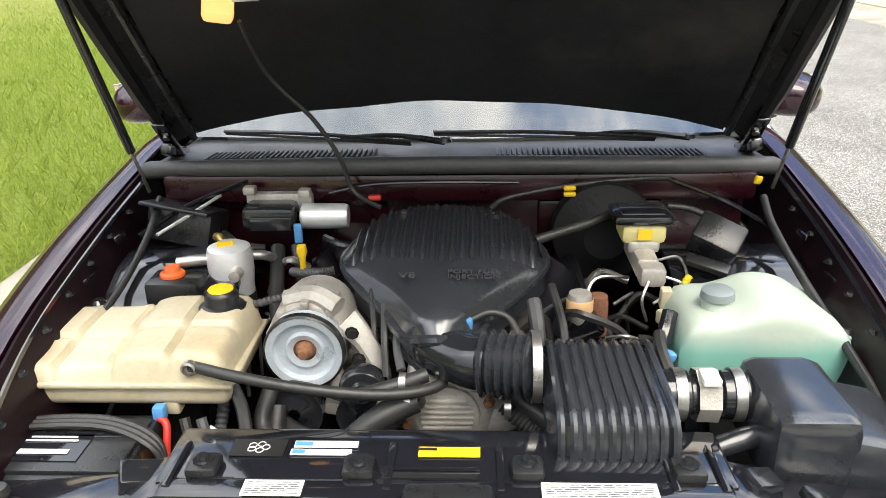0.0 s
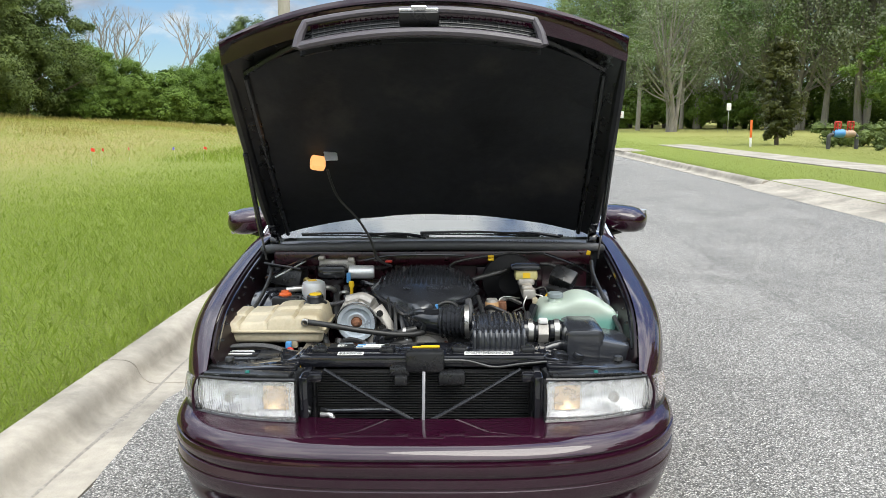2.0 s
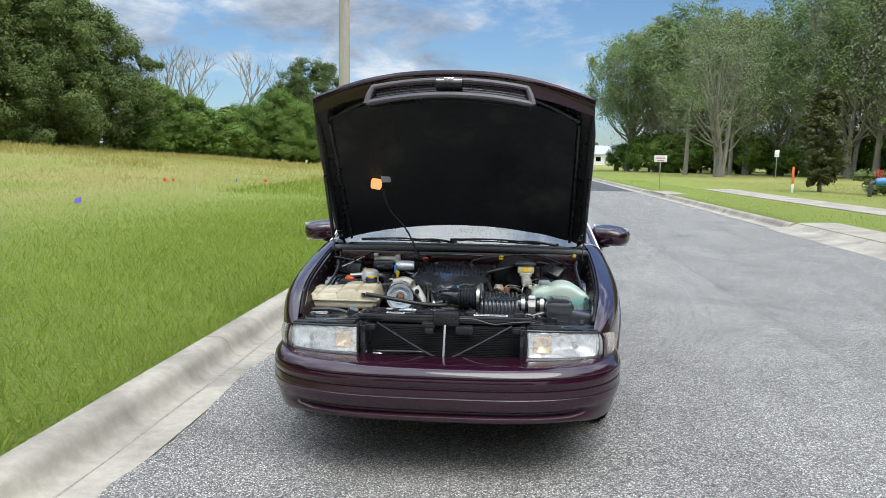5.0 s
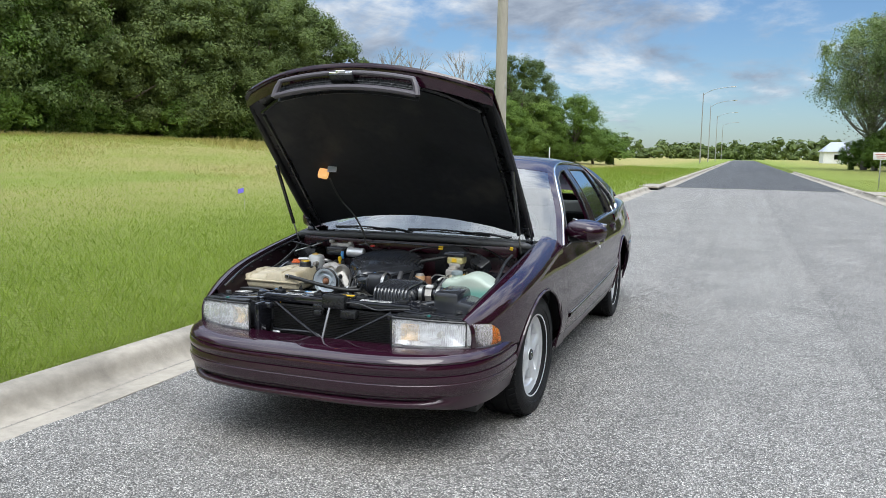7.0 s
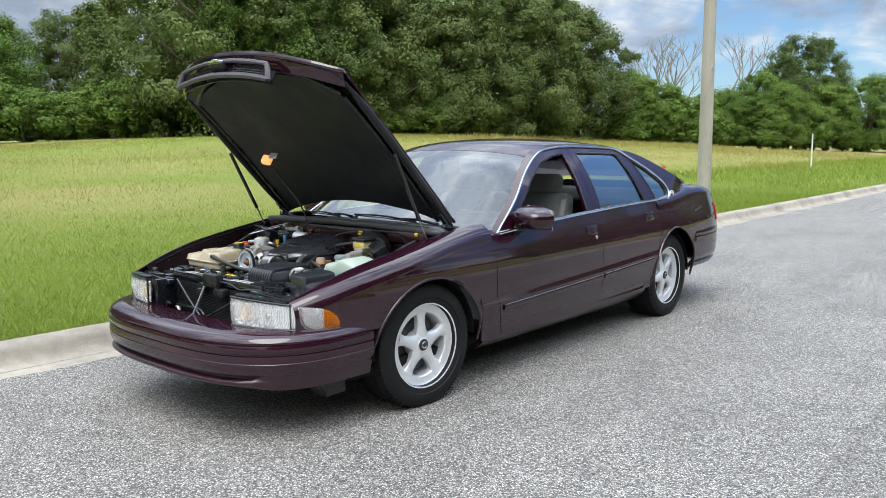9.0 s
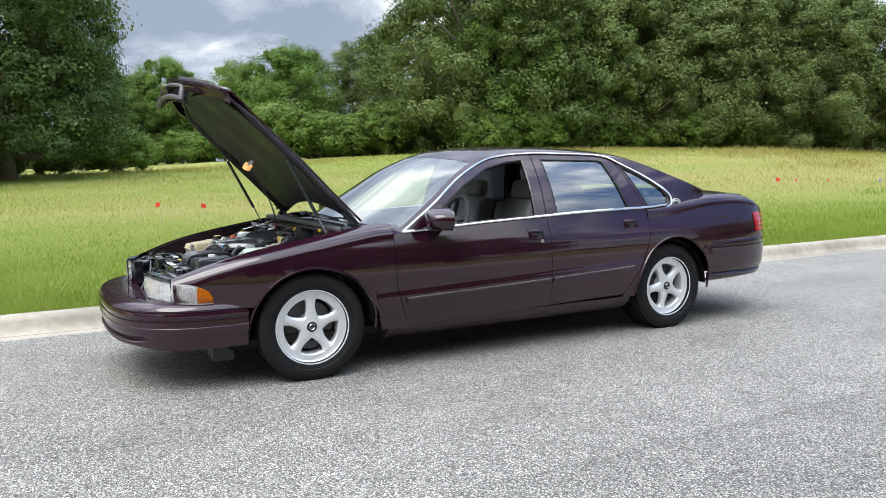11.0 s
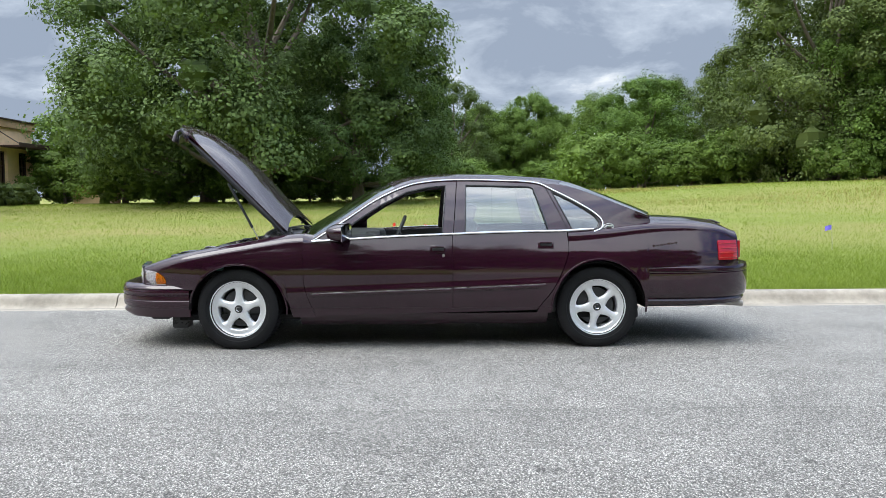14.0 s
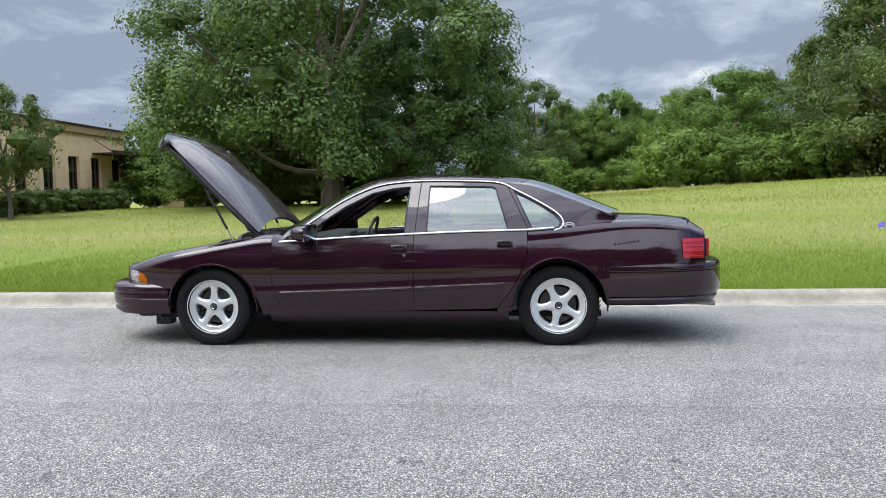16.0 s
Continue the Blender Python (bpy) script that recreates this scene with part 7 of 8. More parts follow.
hose("wire_plug", [(0.455, -0.15, 0.75), (0.475, -0.13, 0.765), (0.49, -0.115, 0.78)], 0.009, YELLOW, ribs=0.002, label="yellow wire plug")

# left rear of the bay (beside the kerb): accumulator, relay boxes, wiper motor
acc = turned("accumulator", [(0.045, -0.14), (0.047, -0.02), (0.050, 0.0), (0.050, 0.045), (0.046, 0.060), (0.030, 0.068), (0, 0.068)], (-0.490, -0.055, 0.765), "z", ALLOY, label="bright aluminium accumulator can", segs=28)
boxes("can_label", [((-0.495, -0.060, 0.8345), (0.035, 0.025, 0.002), 0, rotx(0, 0, 20))], YELLOW, acc, "yellow sticker on the can")
turned("can_band", [(0.0475, -0.10), (0.0485, -0.095), (0.0485, -0.05), (0.0475, -0.045)], (-0.490, -0.055, 0.765), "z", BLACK, acc, "", 28)
hose("can_pipe", [(-0.53, -0.06, 0.80), (-0.56, -0.07, 0.80), (-0.60, -0.075, 0.795)], 0.013, STEEL, acc, "zinc pipe fitting")
hose("can_pipe", [(-0.51, -0.02, 0.815), (-0.525, 0.0, 0.825), (-0.54, 0.02, 0.82)], 0.010, material("brass", (0.55, 0.40, 0.14), 0.35, 0.9), acc, "brass pipe fitting")
hose("can_pipe", [(-0.45, -0.04, 0.80), (-0.42, -0.02, 0.79), (-0.41, 0.03, 0.76)], 0.011, STEEL, acc)
turned("can_valve", [(0, 0.03), (0.012, 0.028), (0.014, 0.0)], (-0.462, -0.10, 0.785), "y", CAST, acc)
boxes("relay_box", [((-0.640, 0.12, 0.815), (0.16, 0.11, 0.085), 0.010, rotx(-14, 8, -8)), ((-0.640, 0.105, 0.862), (0.17, 0.115, 0.010), 0.004, rotx(-14, 8, -8))], BLACK, label="black relay box with a sloping lid")
fb2 = boxes("junction_box", [((-0.590, -0.115, 0.755), (0.115, 0.085, 0.055), 0.008)], BLACK, label="black terminal box with an orange knob")
turned("terminal_knob", [(0, 0.020), (0.016, 0.019), (0.019, 0.010), (0.026, 0.006), (0.027, 0.0)], (-0.600, -0.110, 0.783), "z", ORANGE, fb2, "orange terminal knob")
wm = boxes("wiper_motor", [((-0.435, 0.11, 0.842), (0.125, 0.085, 0.055), 0.016), ((-0.425, 0.065, 0.835), (0.10, 0.02, 0.035), 0.006)], SATIN, label="black wiper motor cover")
turned("motor_can", [(0, 0.06), (0.026, 0.058), (0.030, 0.05), (0.030, -0.05), (0.02, -0.055)], (-0.31, 0.115, 0.835), "x", ALLOY, wm, "bright metal motor can", 22)
boxes("motor_bracket", [((-0.42, 0.15, 0.86), (0.16, 0.03, 0.05), 0.01), ((-0.485, 0.13, 0.895), (0.03, 0.03, 0.02), 0.006), ((-0.355, 0.13, 0.888), (0.03, 0.03, 0.02), 0.006)], CAST, wm, "cast metal bracket")
boxes("wire_plug", [((-0.352, 0.02, 0.828), (0.018, 0.012, 0.045), 0.003)], BLUE, wm, "blue and white wire plug")
turned("dip_stick", [(0, 0.03), (0.010, 0.028), (0.012, 0.012), (0.007, 0.0), (0.006, -0.05)], (-0.330, -0.055, 0.800), "z", YELLOW, label="yellow dipstick handle")
boxes("red_clip", [((-0.185, 0.10, 0.885), (0.03, 0.016, 0.012), 0.004)], RED, label="red clip on the engine cover's edge")
hose("heater_hose", [(-0.41, 0.05, 0.78), (-0.40, -0.02, 0.74), (-0.385, -0.10, 0.70), (-0.36, -0.18, 0.66)], 0.017, label="black heater hose beside the engine")
hose("heater_hose", [(-0.37, 0.06, 0.78), (-0.35, 0.0, 0.73), (-0.345, -0.08, 0.69), (-0.34, -0.17, 0.66)], 0.013, label="black heater hose beside the engine")
hose("corrugated_loom", [(-0.40, -0.23, 0.77), (-0.34, -0.20, 0.775), (-0.29, -0.17, 0.785)], 0.009, SEALR, ribs=0.002, soft=14, label="corrugated loom to the alternator")
hose("corrugated_loom", [(-0.36, -0.03, 0.755), (-0.33, -0.06, 0.765), (-0.29, -0.08, 0.775), (-0.26, -0.07, 0.775)], 0.011, SEALR, ribs=0.002, soft=14, label="grey corrugated hose")
for sx in (1, -1):
    hose("fender_brace", [(sx * 0.50, 0.17, 0.905), (sx * 0.62, 0.10, 0.87), (sx * 0.71, 0.0, 0.83)], 0.006, GLOSS, label="thin black cross brace", segs=7)
# loose wiring deep in the bay
rw = random.Random(9)
for k in range(26):
    x, y, z = rw.uniform(-0.5, 0.5), rw.uniform(-0.30, 0.12), rw.uniform(0.62, 0.76)
    if -0.2 < x < 0.16:
        x += 0.30 * (1 if rw.random() > 0.5 else -1)
    d = Vector((rw.uniform(-0.12, 0.12), rw.uniform(-0.12, 0.12), rw.uniform(-0.05, 0.03)))
    p = Vector((x, y, z))
    hose("wire", [p, p + d * 0.5 + Vector((rw.uniform(-0.03, 0.03), rw.uniform(-0.03, 0.03), 0.03)), p + d, p + d * 1.4 + Vector((0, 0, -0.08))], rw.choice((0.004, 0.006, 0.009)), rw.choice((RUBBER, RUBBER, SEALR, STEEL)), label="loose wire deep in the bay", segs=6, soft=5)

# ---------------------------------------------------------------- radiator support and front structure
sup = boxes("radiator_support", [((0, -0.625, 0.695), (0.86, 0.14, 0.030), 0.010)], GLOSS, label="black plastic radiator top panel with stickers")
boxes("front_lip", [((0, -0.705, 0.690), (0.84, 0.05, 0.045), 0.012)], GLOSS, sup)
for x in (-0.405, -0.08, 0.085, 0.335, 0.405):
    boxes("panel_ridge", [((x, -0.655, 0.7115), (0.012, 0.11, 0.008), 0.003)], GLOSS, sup)
for y in (-0.665, -0.69):
    boxes("panel_ridge", [((-0.02, y, 0.712), (0.15, 0.006, 0.008), 0.002)], GLOSS, sup)
# shade inside the slots, laid on the panel as black strips
for x, y, w in ((-0.02, -0.6775, 0.14), (-0.335, -0.69, 0.05), (0.36, -0.69, 0.03)):
    boxes("slot_dark", [((x, y, 0.7105), (w, 0.011, 0.002), 0)], INK, sup, "black strip standing for the dark of a panel slot")
boxes("radiator", [((0, -0.60, 0.60), (0.78, 0.05, 0.17), 0.01)], FIN, sup)
for x in (-0.36, -0.125, 0.125, 0.36):
    boxes("mount_pad", [((x, -0.665, 0.716), (0.05, 0.05, 0.022), 0.010)], BLACK, sup)
    turned("bolt", [(0, 0.008), (0.008, 0.008), (0.009, 0.0), (0.016, 0.0)], (x, -0.665, 0.728), "z", SATIN, sup, segs=8)
stick = [("sticker", (-0.29, -0.615, 0.7125), (0.085, 0.042), INK, "black belt diagram sticker"), ("sticker", (-0.185, -0.605, 0.7125), (0.10, 0.016), WHITE, "white and blue sticker"), ("sticker", (-0.19, -0.625, 0.7125), (0.095, 0.014), WHITE, "white and blue sticker"), ("blue_bar", (-0.22, -0.605, 0.7135), (0.028, 0.010), BLUE, "plain blue bar"), ("blue_bar", (-0.225, -0.625, 0.7135), (0.020, 0.009), BLUE, "plain blue bar"), ("sticker", (0.008, -0.622, 0.7125), (0.095, 0.024), YELLOW, "yellow caution sticker"), ("black_bar", (-0.025, -0.6165, 0.7135), (0.028, 0.006), INK, "plain black bar"), ("label_plate", (-0.245, -0.712, 0.7145), (0.088, 0.034), WHITE, "white certificate label"), ("label_plate", (0.225, -0.712, 0.7145), (0.165, 0.034), WHITE, "white certificate label")]
for nm, c, s, mat, lab in stick:
    boxes(nm, [(c, (s[0], s[1], 0.0015), 0)], mat, sup, lab)
bm = bmesh.new()
rl = random.Random(21)
for x0, x1 in ((-0.284, -0.206), (0.148, 0.302)):
    for k in range(6):
        x = x0
        while x < x1 - 0.006:
            w = min(rl.uniform(0.006, 0.022), x1 - x)
            box(bm, (x + w / 2, -0.7005 - 0.0048 * k, 0.7156), (w, 0.0013, 0.0006), 0)
            x += w + 0.003
part("label_line", bm, SEALR, sup, "plain grey lines of unreadable print")
bm = bmesh.new()
for k in range(5):
    a = k * 1.25
    tube(bm, [(-0.29 + 0.012 * math.cos(a) + 0.006 * math.cos(b), -0.615 + 0.008 * math.sin(a) + 0.006 * math.sin(b), 0.7138) for b in (2 * math.pi * i / 10 for i in range(11))], 0.0008, 4, 0, False)
part("diagram_ring", bm, WHITE, sup)
for sx in (1, -1):
    tie = boxes("front_tie_bar", [((sx * 0.565, -0.70, 0.665), (0.30, 0.13, 0.022), 0.010, rotx(0, sx * 6, 0)), ((sx * 0.56, -0.76, 0.672), (0.30, 0.03, 0.03), 0.008, rotx(0, sx * 6, sx * 12)), ((sx * 0.44, -0.67, 0.690), (0.07, 0.10, 0.018), 0.006, rotx(0, sx * 12, 0))], GLOSS, label="glossy black upper tie bar")
    for bx_, by_ in ((0.47, -0.715), (0.53, -0.735), (0.62, -0.715), (0.70, -0.665)):
        turned("bolt", [(0, 0.007), (0.007, 0.007), (0.008, 0.001), (0.014, 0.0)], (sx * bx_, by_, 0.678 - 0.105 * (bx_ - 0.565)), "z", SATIN, tie, segs=8)
    boxes("lamp_top_rail", [((sx * 0.565, -0.835, 0.684), (0.31, 0.045, 0.014), 0.005, rotx(0, sx * 3, sx * 14)), ((sx * 0.50, -0.872, 0.688), (0.05, 0.012, 0.012), 0.003), ((sx * 0.68, -0.825, 0.676), (0.05, 0.012, 0.012), 0.003, rotx(0, 0, sx * 25))], BLACK, tie, "black rail over the lamp")
    boxes("adjuster", [((sx * 0.565, -0.845, 0.692), (0.014, 0.014, 0.012), 0.003)], material("teal_adjuster", (0.02, 0.16, 0.14), 0.4), tie, "small teal lamp adjuster")
    turned("rubber_bumper", [(0, 0.03), (0.014, 0.028), (0.018, 0.016), (0.012, 0.012), (0.016, 0.0)], (sx * 0.665, -0.70, 0.672), "z", RUBBER, label="black rubber hood stop", segs=14)
    boxes("lamp_bracket", [((sx * 0.382, -0.80, 0.60), (0.03, 0.12, 0.16), 0.008), ((sx * 0.355, -0.79, 0.66), (0.05, 0.04, 0.03), 0.008)], GLOSS, label="black lamp mounting bracket")
    hose("diagonal_brace", [(sx * 0.33, -0.755, 0.672), (sx * 0.17, -0.785, 0.585), (sx * 0.03, -0.81, 0.515)], 0.0065, SATIN, label="black diagonal brace rod", segs=8)
cond = boxes("condenser", [((0, -0.715, 0.56), (0.74, 0.012, 0.20), 0)], FIN, label="black finned condenser behind the open nose")
for k in range(22):
    boxes("fin", [((0, -0.727, 0.468 + 0.0088 * k), (0.72, 0.012, 0.0035), 0)], FIN, cond)
for sx in (1, -1):
    boxes("side_tank", [((sx * 0.375, -0.72, 0.56), (0.02, 0.03, 0.21), 0.006)], BLACK, cond)
hose("condenser_pipe", [(-0.345, -0.755, 0.53), (-0.30, -0.765, 0.53), (-0.12, -0.765, 0.532), (-0.06, -0.77, 0.515), (-0.05, -0.77, 0.48)], 0.008, SATIN, cond, "thin black condenser pipe")
hose("condenser_pipe", [(-0.345, -0.757, 0.515), (-0.31, -0.767, 0.515), (-0.30, -0.767, 0.47)], 0.009, ALLOY, cond, "bare aluminium pipe end")
boxes("latch", [((0.01, -0.745, 0.700), (0.13, 0.05, 0.075), 0.012), ((-0.075, -0.745, 0.665), (0.07, 0.04, 0.03), 0.008), ((0.10, -0.755, 0.645), (0.09, 0.05, 0.045), 0.010), ((-0.07, -0.765, 0.64), (0.045, 0.04, 0.03), 0.006)], BLACK, label="black hood latch assembly")
lp = boxes("latch_post", [((0.008, -0.835, 0.605), (0.011, 0.010, 0.165), 0.003, rotx(-28))], material("dull_grey_steel", (0.19, 0.19, 0.20), 0.5, 0.4), label="bare metal latch support post")
boxes("post_foot", [((0.010, -0.895, 0.532), (0.085, 0.035, 0.016), 0.005)], STEEL, lp)
hose("latch_cable", [(0.05, -0.745, 0.70), (0.15, -0.735, 0.695), (0.24, -0.74, 0.675), (0.33, -0.74, 0.685), (0.42, -0.73, 0.69)], 0.0045, RUBBER, label="thin latch release cable", segs=6)
boxes("lower_valance", [((0, -0.84, 0.475), (0.80, 0.20, 0.02), 0.008)], PAINT, label="dark cherry filler panel below the nose")
boxes("air_dam", [((0, -0.72, 0.245), (1.24, 0.16, 0.05), 0.02)], BLACK, label="black lower air dam")
for sx in (1, -1):
    boxes("air_deflector", [((sx * 0.66, -0.52, 0.215), (0.14, 0.14, 0.11), 0.02)], BLACK, label="black air deflector ahead of the wheel")

# clips, plugs and lines between the large parts
for p, sz, mat, lab in (((-0.47, -0.49, 0.60), (0.018, 0.018, 0.03), YELLOW, "small yellow wire plug"), ((-0.425, -0.30, 0.72), (0.02, 0.016, 0.03), ORANGE, "small orange clip"), ((-0.49, -0.535, 0.565), (0.03, 0.02, 0.016), material("green_plug", (0.10, 0.30, 0.22), 0.45), "small green wire plug"), ((0.40, -0.36, 0.73), (0.016, 0.02, 0.022), BLUE, "small blue wire plug"), ((0.31, -0.60, 0.68), (0.03, 0.016, 0.02), CREAM, "small cream clip"), ((0.69, 0.12, 0.915), (0.02, 0.01, 0.02), YELLOW, "small yellow dot sticker"), ((0.53, -0.70, 0.70), (0.03, 0.03, 0.02), SATIN, "black clip"), ((0.47, -0.66, 0.69), (0.05, 0.04, 0.03), SATIN, "black mounting clip"), ((-0.46, -0.66, 0.69), (0.07, 0.05, 0.03), SATIN, "black mounting clip")):
    boxes("clip", [(p, sz, 0.004, rotx(10, 15, 25))], mat, label=lab)
for k in range(7):
    y = -0.58 + 0.11 * k
    for sx in (1, -1):
        turned("fender_bolt", [(0, 0.006), (0.007, 0.006), (0.008, 0.0), (0.013, 0.0)], (sx * (FENDER_IN(y) - 0.03), y, FENDER_TOP(y) - 0.035), "z", SATIN, label="small fender bolt", segs=8)
for pts, r, mat in (([(-0.40, -0.40, 0.70), (-0.37, -0.44, 0.66), (-0.36, -0.48, 0.60), (-0.38, -0.52, 0.52)], 0.012, RUBBER), ([(-0.44, -0.46, 0.66), (-0.42, -0.49, 0.60), (-0.43, -0.53, 0.52)], 0.010, SEALR), ([(-0.47, -0.46, 0.66), (-0.455, -0.49, 0.60), (-0.46, -0.53, 0.52)], 0.010, RUBBER), ([(-0.13, -0.25, 0.78), (-0.125, -0.31, 0.74), (-0.12, -0.35, 0.68)], 0.007, RUBBER), ([(-0.10, -0.26, 0.77), (-0.10, -0.32, 0.73), (-0.09, -0.36, 0.70)], 0.009, SEALR), ([(-0.16, -0.20, 0.79), (-0.15, -0.27, 0.75), (-0.145, -0.31, 0.70)], 0.006, RUBBER), ([(0.16, -0.25, 0.79), (0.165, -0.29, 0.76), (0.17, -0.32, 0.70)], 0.014, SEALR), ([(0.20, -0.18, 0.79), (0.215, -0.26, 0.75), (0.22, -0.31, 0.70)], 0.009, RUBBER), ([(0.30, -0.27, 0.72), (0.33, -0.30, 0.74), (0.36, -0.28, 0.72), (0.34, -0.25, 0.70), (0.31, -0.28, 0.70)], 0.0035, STEEL), ([(0.37, -0.33, 0.68), (0.40, -0.30, 0.73), (0.42, -0.26, 0.77)], 0.016, SATIN), ([(0.40, -0.42, 0.70), (0.385, -0.36, 0.74), (0.39, -0.31, 0.75)], 0.012, RUBBER), ([(-0.30, 0.06, 0.80), (-0.26, 0.02, 0.80), (-0.22, 0.03, 0.79)], 0.010, SATIN), ([(-0.55, 0.10, 0.80), (-0.50, 0.05, 0.79), (-0.44, 0.05, 0.78)], 0.008, RUBBER), ([(-0.66, -0.02, 0.84), (-0.61, 0.05, 0.86), (-0.56, 0.14, 0.88)], 0.004, ALLOY), ([(0.15, 0.16, 0.90), (-0.05, 0.15, 0.905), (-0.20, 0.15, 0.90), (-0.30, 0.15, 0.88)], 0.004, SATIN)):
    hose("line", pts, r, mat, label="rubber or steel line in the bay", segs=8)


# ---------------------------------------------------------------- cabin
def seat(x):
    s = new("front_seat")
    s.parent = car
    s.location = (0, -0.18, -0.05)
    tagged(s, "grey leather front seat with a headrest")
    boxes("seat_cushion", [((x, 1.72, 0.52), (0.50, 0.52, 0.16), 0.05, rotx(6))], LEATHER, s)
    bm = bmesh.new()
    r = rotx(-16)
    box(bm, (x, 2.03, 0.83), (0.46, 0.12, 0.56), 0.05, r)
    part("backrest", bm, LEATHER, s)
    for sx in (-1, 1):
        boxes("side_bolster", [((x + sx * 0.21, 1.99, 0.82), (0.08, 0.13, 0.50), 0.035, r)], LEATHER, s)
    for k in range(5):
        boxes("back_pleat", [((x, 1.955 + 0.030 * k, 0.66 + 0.085 * k), (0.30, 0.02, 0.07), 0.012, r)], LEATHER, s)
    boxes("headrest", [((x, 2.10, 1.165), (0.27, 0.09, 0.15), 0.035, r)], LEATHER, s)
    return s


seat(0.36)
seat(-0.36)
boxes("rear_seat", [((0, 2.52, 0.52), (1.30, 0.5, 0.18), 0.05, rotx(6)), ((0, 2.86, 0.80), (1.30, 0.16, 0.50), 0.05, rotx(-20)), ((0, 3.12, 1.0), (1.30, 0.40, 0.03), 0.01)], LEATHER, label="grey leather rear bench")
boxes("dashboard", [((0, 0.92, 0.87), (1.46, 0.42, 0.14), 0.05), ((0, 1.02, 0.72), (1.42, 0.24, 0.24), 0.05), ((0.36, 1.08, 0.92), (0.36, 0.14, 0.10), 0.04)], DASH, label="dark grey dashboard")
sw = new("steering_wheel")
sw.parent = car
tagged(sw, "dark grey steering wheel")
m = Matrix.Translation((0.36, 1.28, 0.90)) @ rotx(68).to_4x4()
bm = bmesh.new()
tube(bm, [m @ Vector((0.19 * math.cos(a), 0.19 * math.sin(a), 0)) for a in (2 * math.pi * i / 28 for i in range(29))], 0.015, 8, 0, False)
part("rim", bm, DASH, sw)
bm = bmesh.new()
box(bm, m @ Vector((0, -0.02, -0.01)), (0.17, 0.13, 0.05), 0.02, m.to_3x3())
for a in (0.15, math.pi - 0.15, -math.pi / 2):
    tube(bm, [m @ Vector((0.06 * math.cos(a), 0.06 * math.sin(a), 0)), m @ Vector((0.185 * math.cos(a), 0.185 * math.sin(a), 0))], 0.014, 6, 0)
part("hub", bm, DASH, sw)
hose("steering_column", [m @ Vector((0, 0, -0.03)), (0.36, 1.05, 0.82)], 0.045, DASH, segs=12, label="dark steering column")
for sx in (1, -1):
    bm = bmesh.new()
    sheet(bm, lambda y, v: (sx * (width(y, 0.7) - 0.13), y, lerp(0.30, BELT(y) - 0.006, v)), [lerp(0.6, 2.72, i / 10) for i in range(11)], [0, 0.5, 1])
    part("door_trim", bm, DASH, car, "dark grey inner door trim", thick=0.03)
boxes("carpet", [((0, 1.9, 0.30), (1.6, 2.3, 0.03), 0)], DASH, label="dark carpet floor")
bmh = cross_loft(rail_rows(1.30, 2.63, 10, -0.10, 0.10, 0.015, 0.012))
for v in bmh.verts:
    v.co.z -= 0.03
    v.co.x *= 0.97
part("headliner", bmh, LEATHER, car, "grey cloth headliner")
boxes("rear_view_mirror", [((0, 1.20, 1.30), (0.20, 0.025, 0.06), 0.012)], BLACK, label="inside rear view mirror")


# ---------------------------------------------------------------- street furniture, flags, buildings
POLE = material("weathered_concrete_pole", (0.36, 0.33, 0.28), 0.85, spread=0.2, scale=3, bump=0.4, bump_scale=60, stretch=(1, 1, 0.2))
STUCCO = material("tan_stucco", (0.84, 0.62, 0.38), 0.9, spread=0.1, scale=3, bump=0.4, bump_scale=90)
STUCCO2 = material("brown_stucco", (0.42, 0.28, 0.16), 0.9, spread=0.12, scale=3, bump=0.4, bump_scale=90)
BROWN = material("dark_brown_metal", (0.045, 0.022, 0.018), 0.5, spread=0.15)
PANE = thin_glass("dark_window_pane", (0.06, 0.065, 0.07), 1.5)
SIDING = material("white_siding", (0.72, 0.72, 0.70), 0.7, spread=0.08, scale=1)
METALROOF = material("grey_metal_roof", (0.42, 0.44, 0.46), 0.5, 0.3, spread=0.1, scale=1)
SIGNRED = material("red_sign_print", (0.45, 0.05, 0.03), 0.5)
FLAGRED = material("red_flag", (0.75, 0.05, 0.02), 0.7, spread=0.2, scale=30)
FLAGBLUE = material("blue_violet_flag", (0.20, 0.16, 0.75), 0.7, spread=0.2, scale=30)
SAFETY = material("orange_post", (0.80, 0.16, 0.03), 0.5, spread=0.1)


def solid(name, items, mat, parent, label=""):
    return boxes(name, items, mat, parent, label)


pole = thing("utility_pole", "tall weathered grey utility pole on the grass verge", "pole", Matrix.Translation((-3.84, 15.0, field_height(-3.84, 15.0))))
bm = bmesh.new()
lathe(bm, [(0.0, -0.3), (0.165, -0.3), (0.155, 1.0), (0.125, 6.0), (0.10, 10.5), (0, 10.5)], 16)
part("shaft", bm, POLE, pole)
for z in (0.8, 3.0, 5.2):
    bm = bmesh.new()
    box(bm, (0.13 - z * 0.004, -0.06, z), (0.05, 0.04, 0.12), 0.006)
    part("bracket", bm, STEEL, pole)


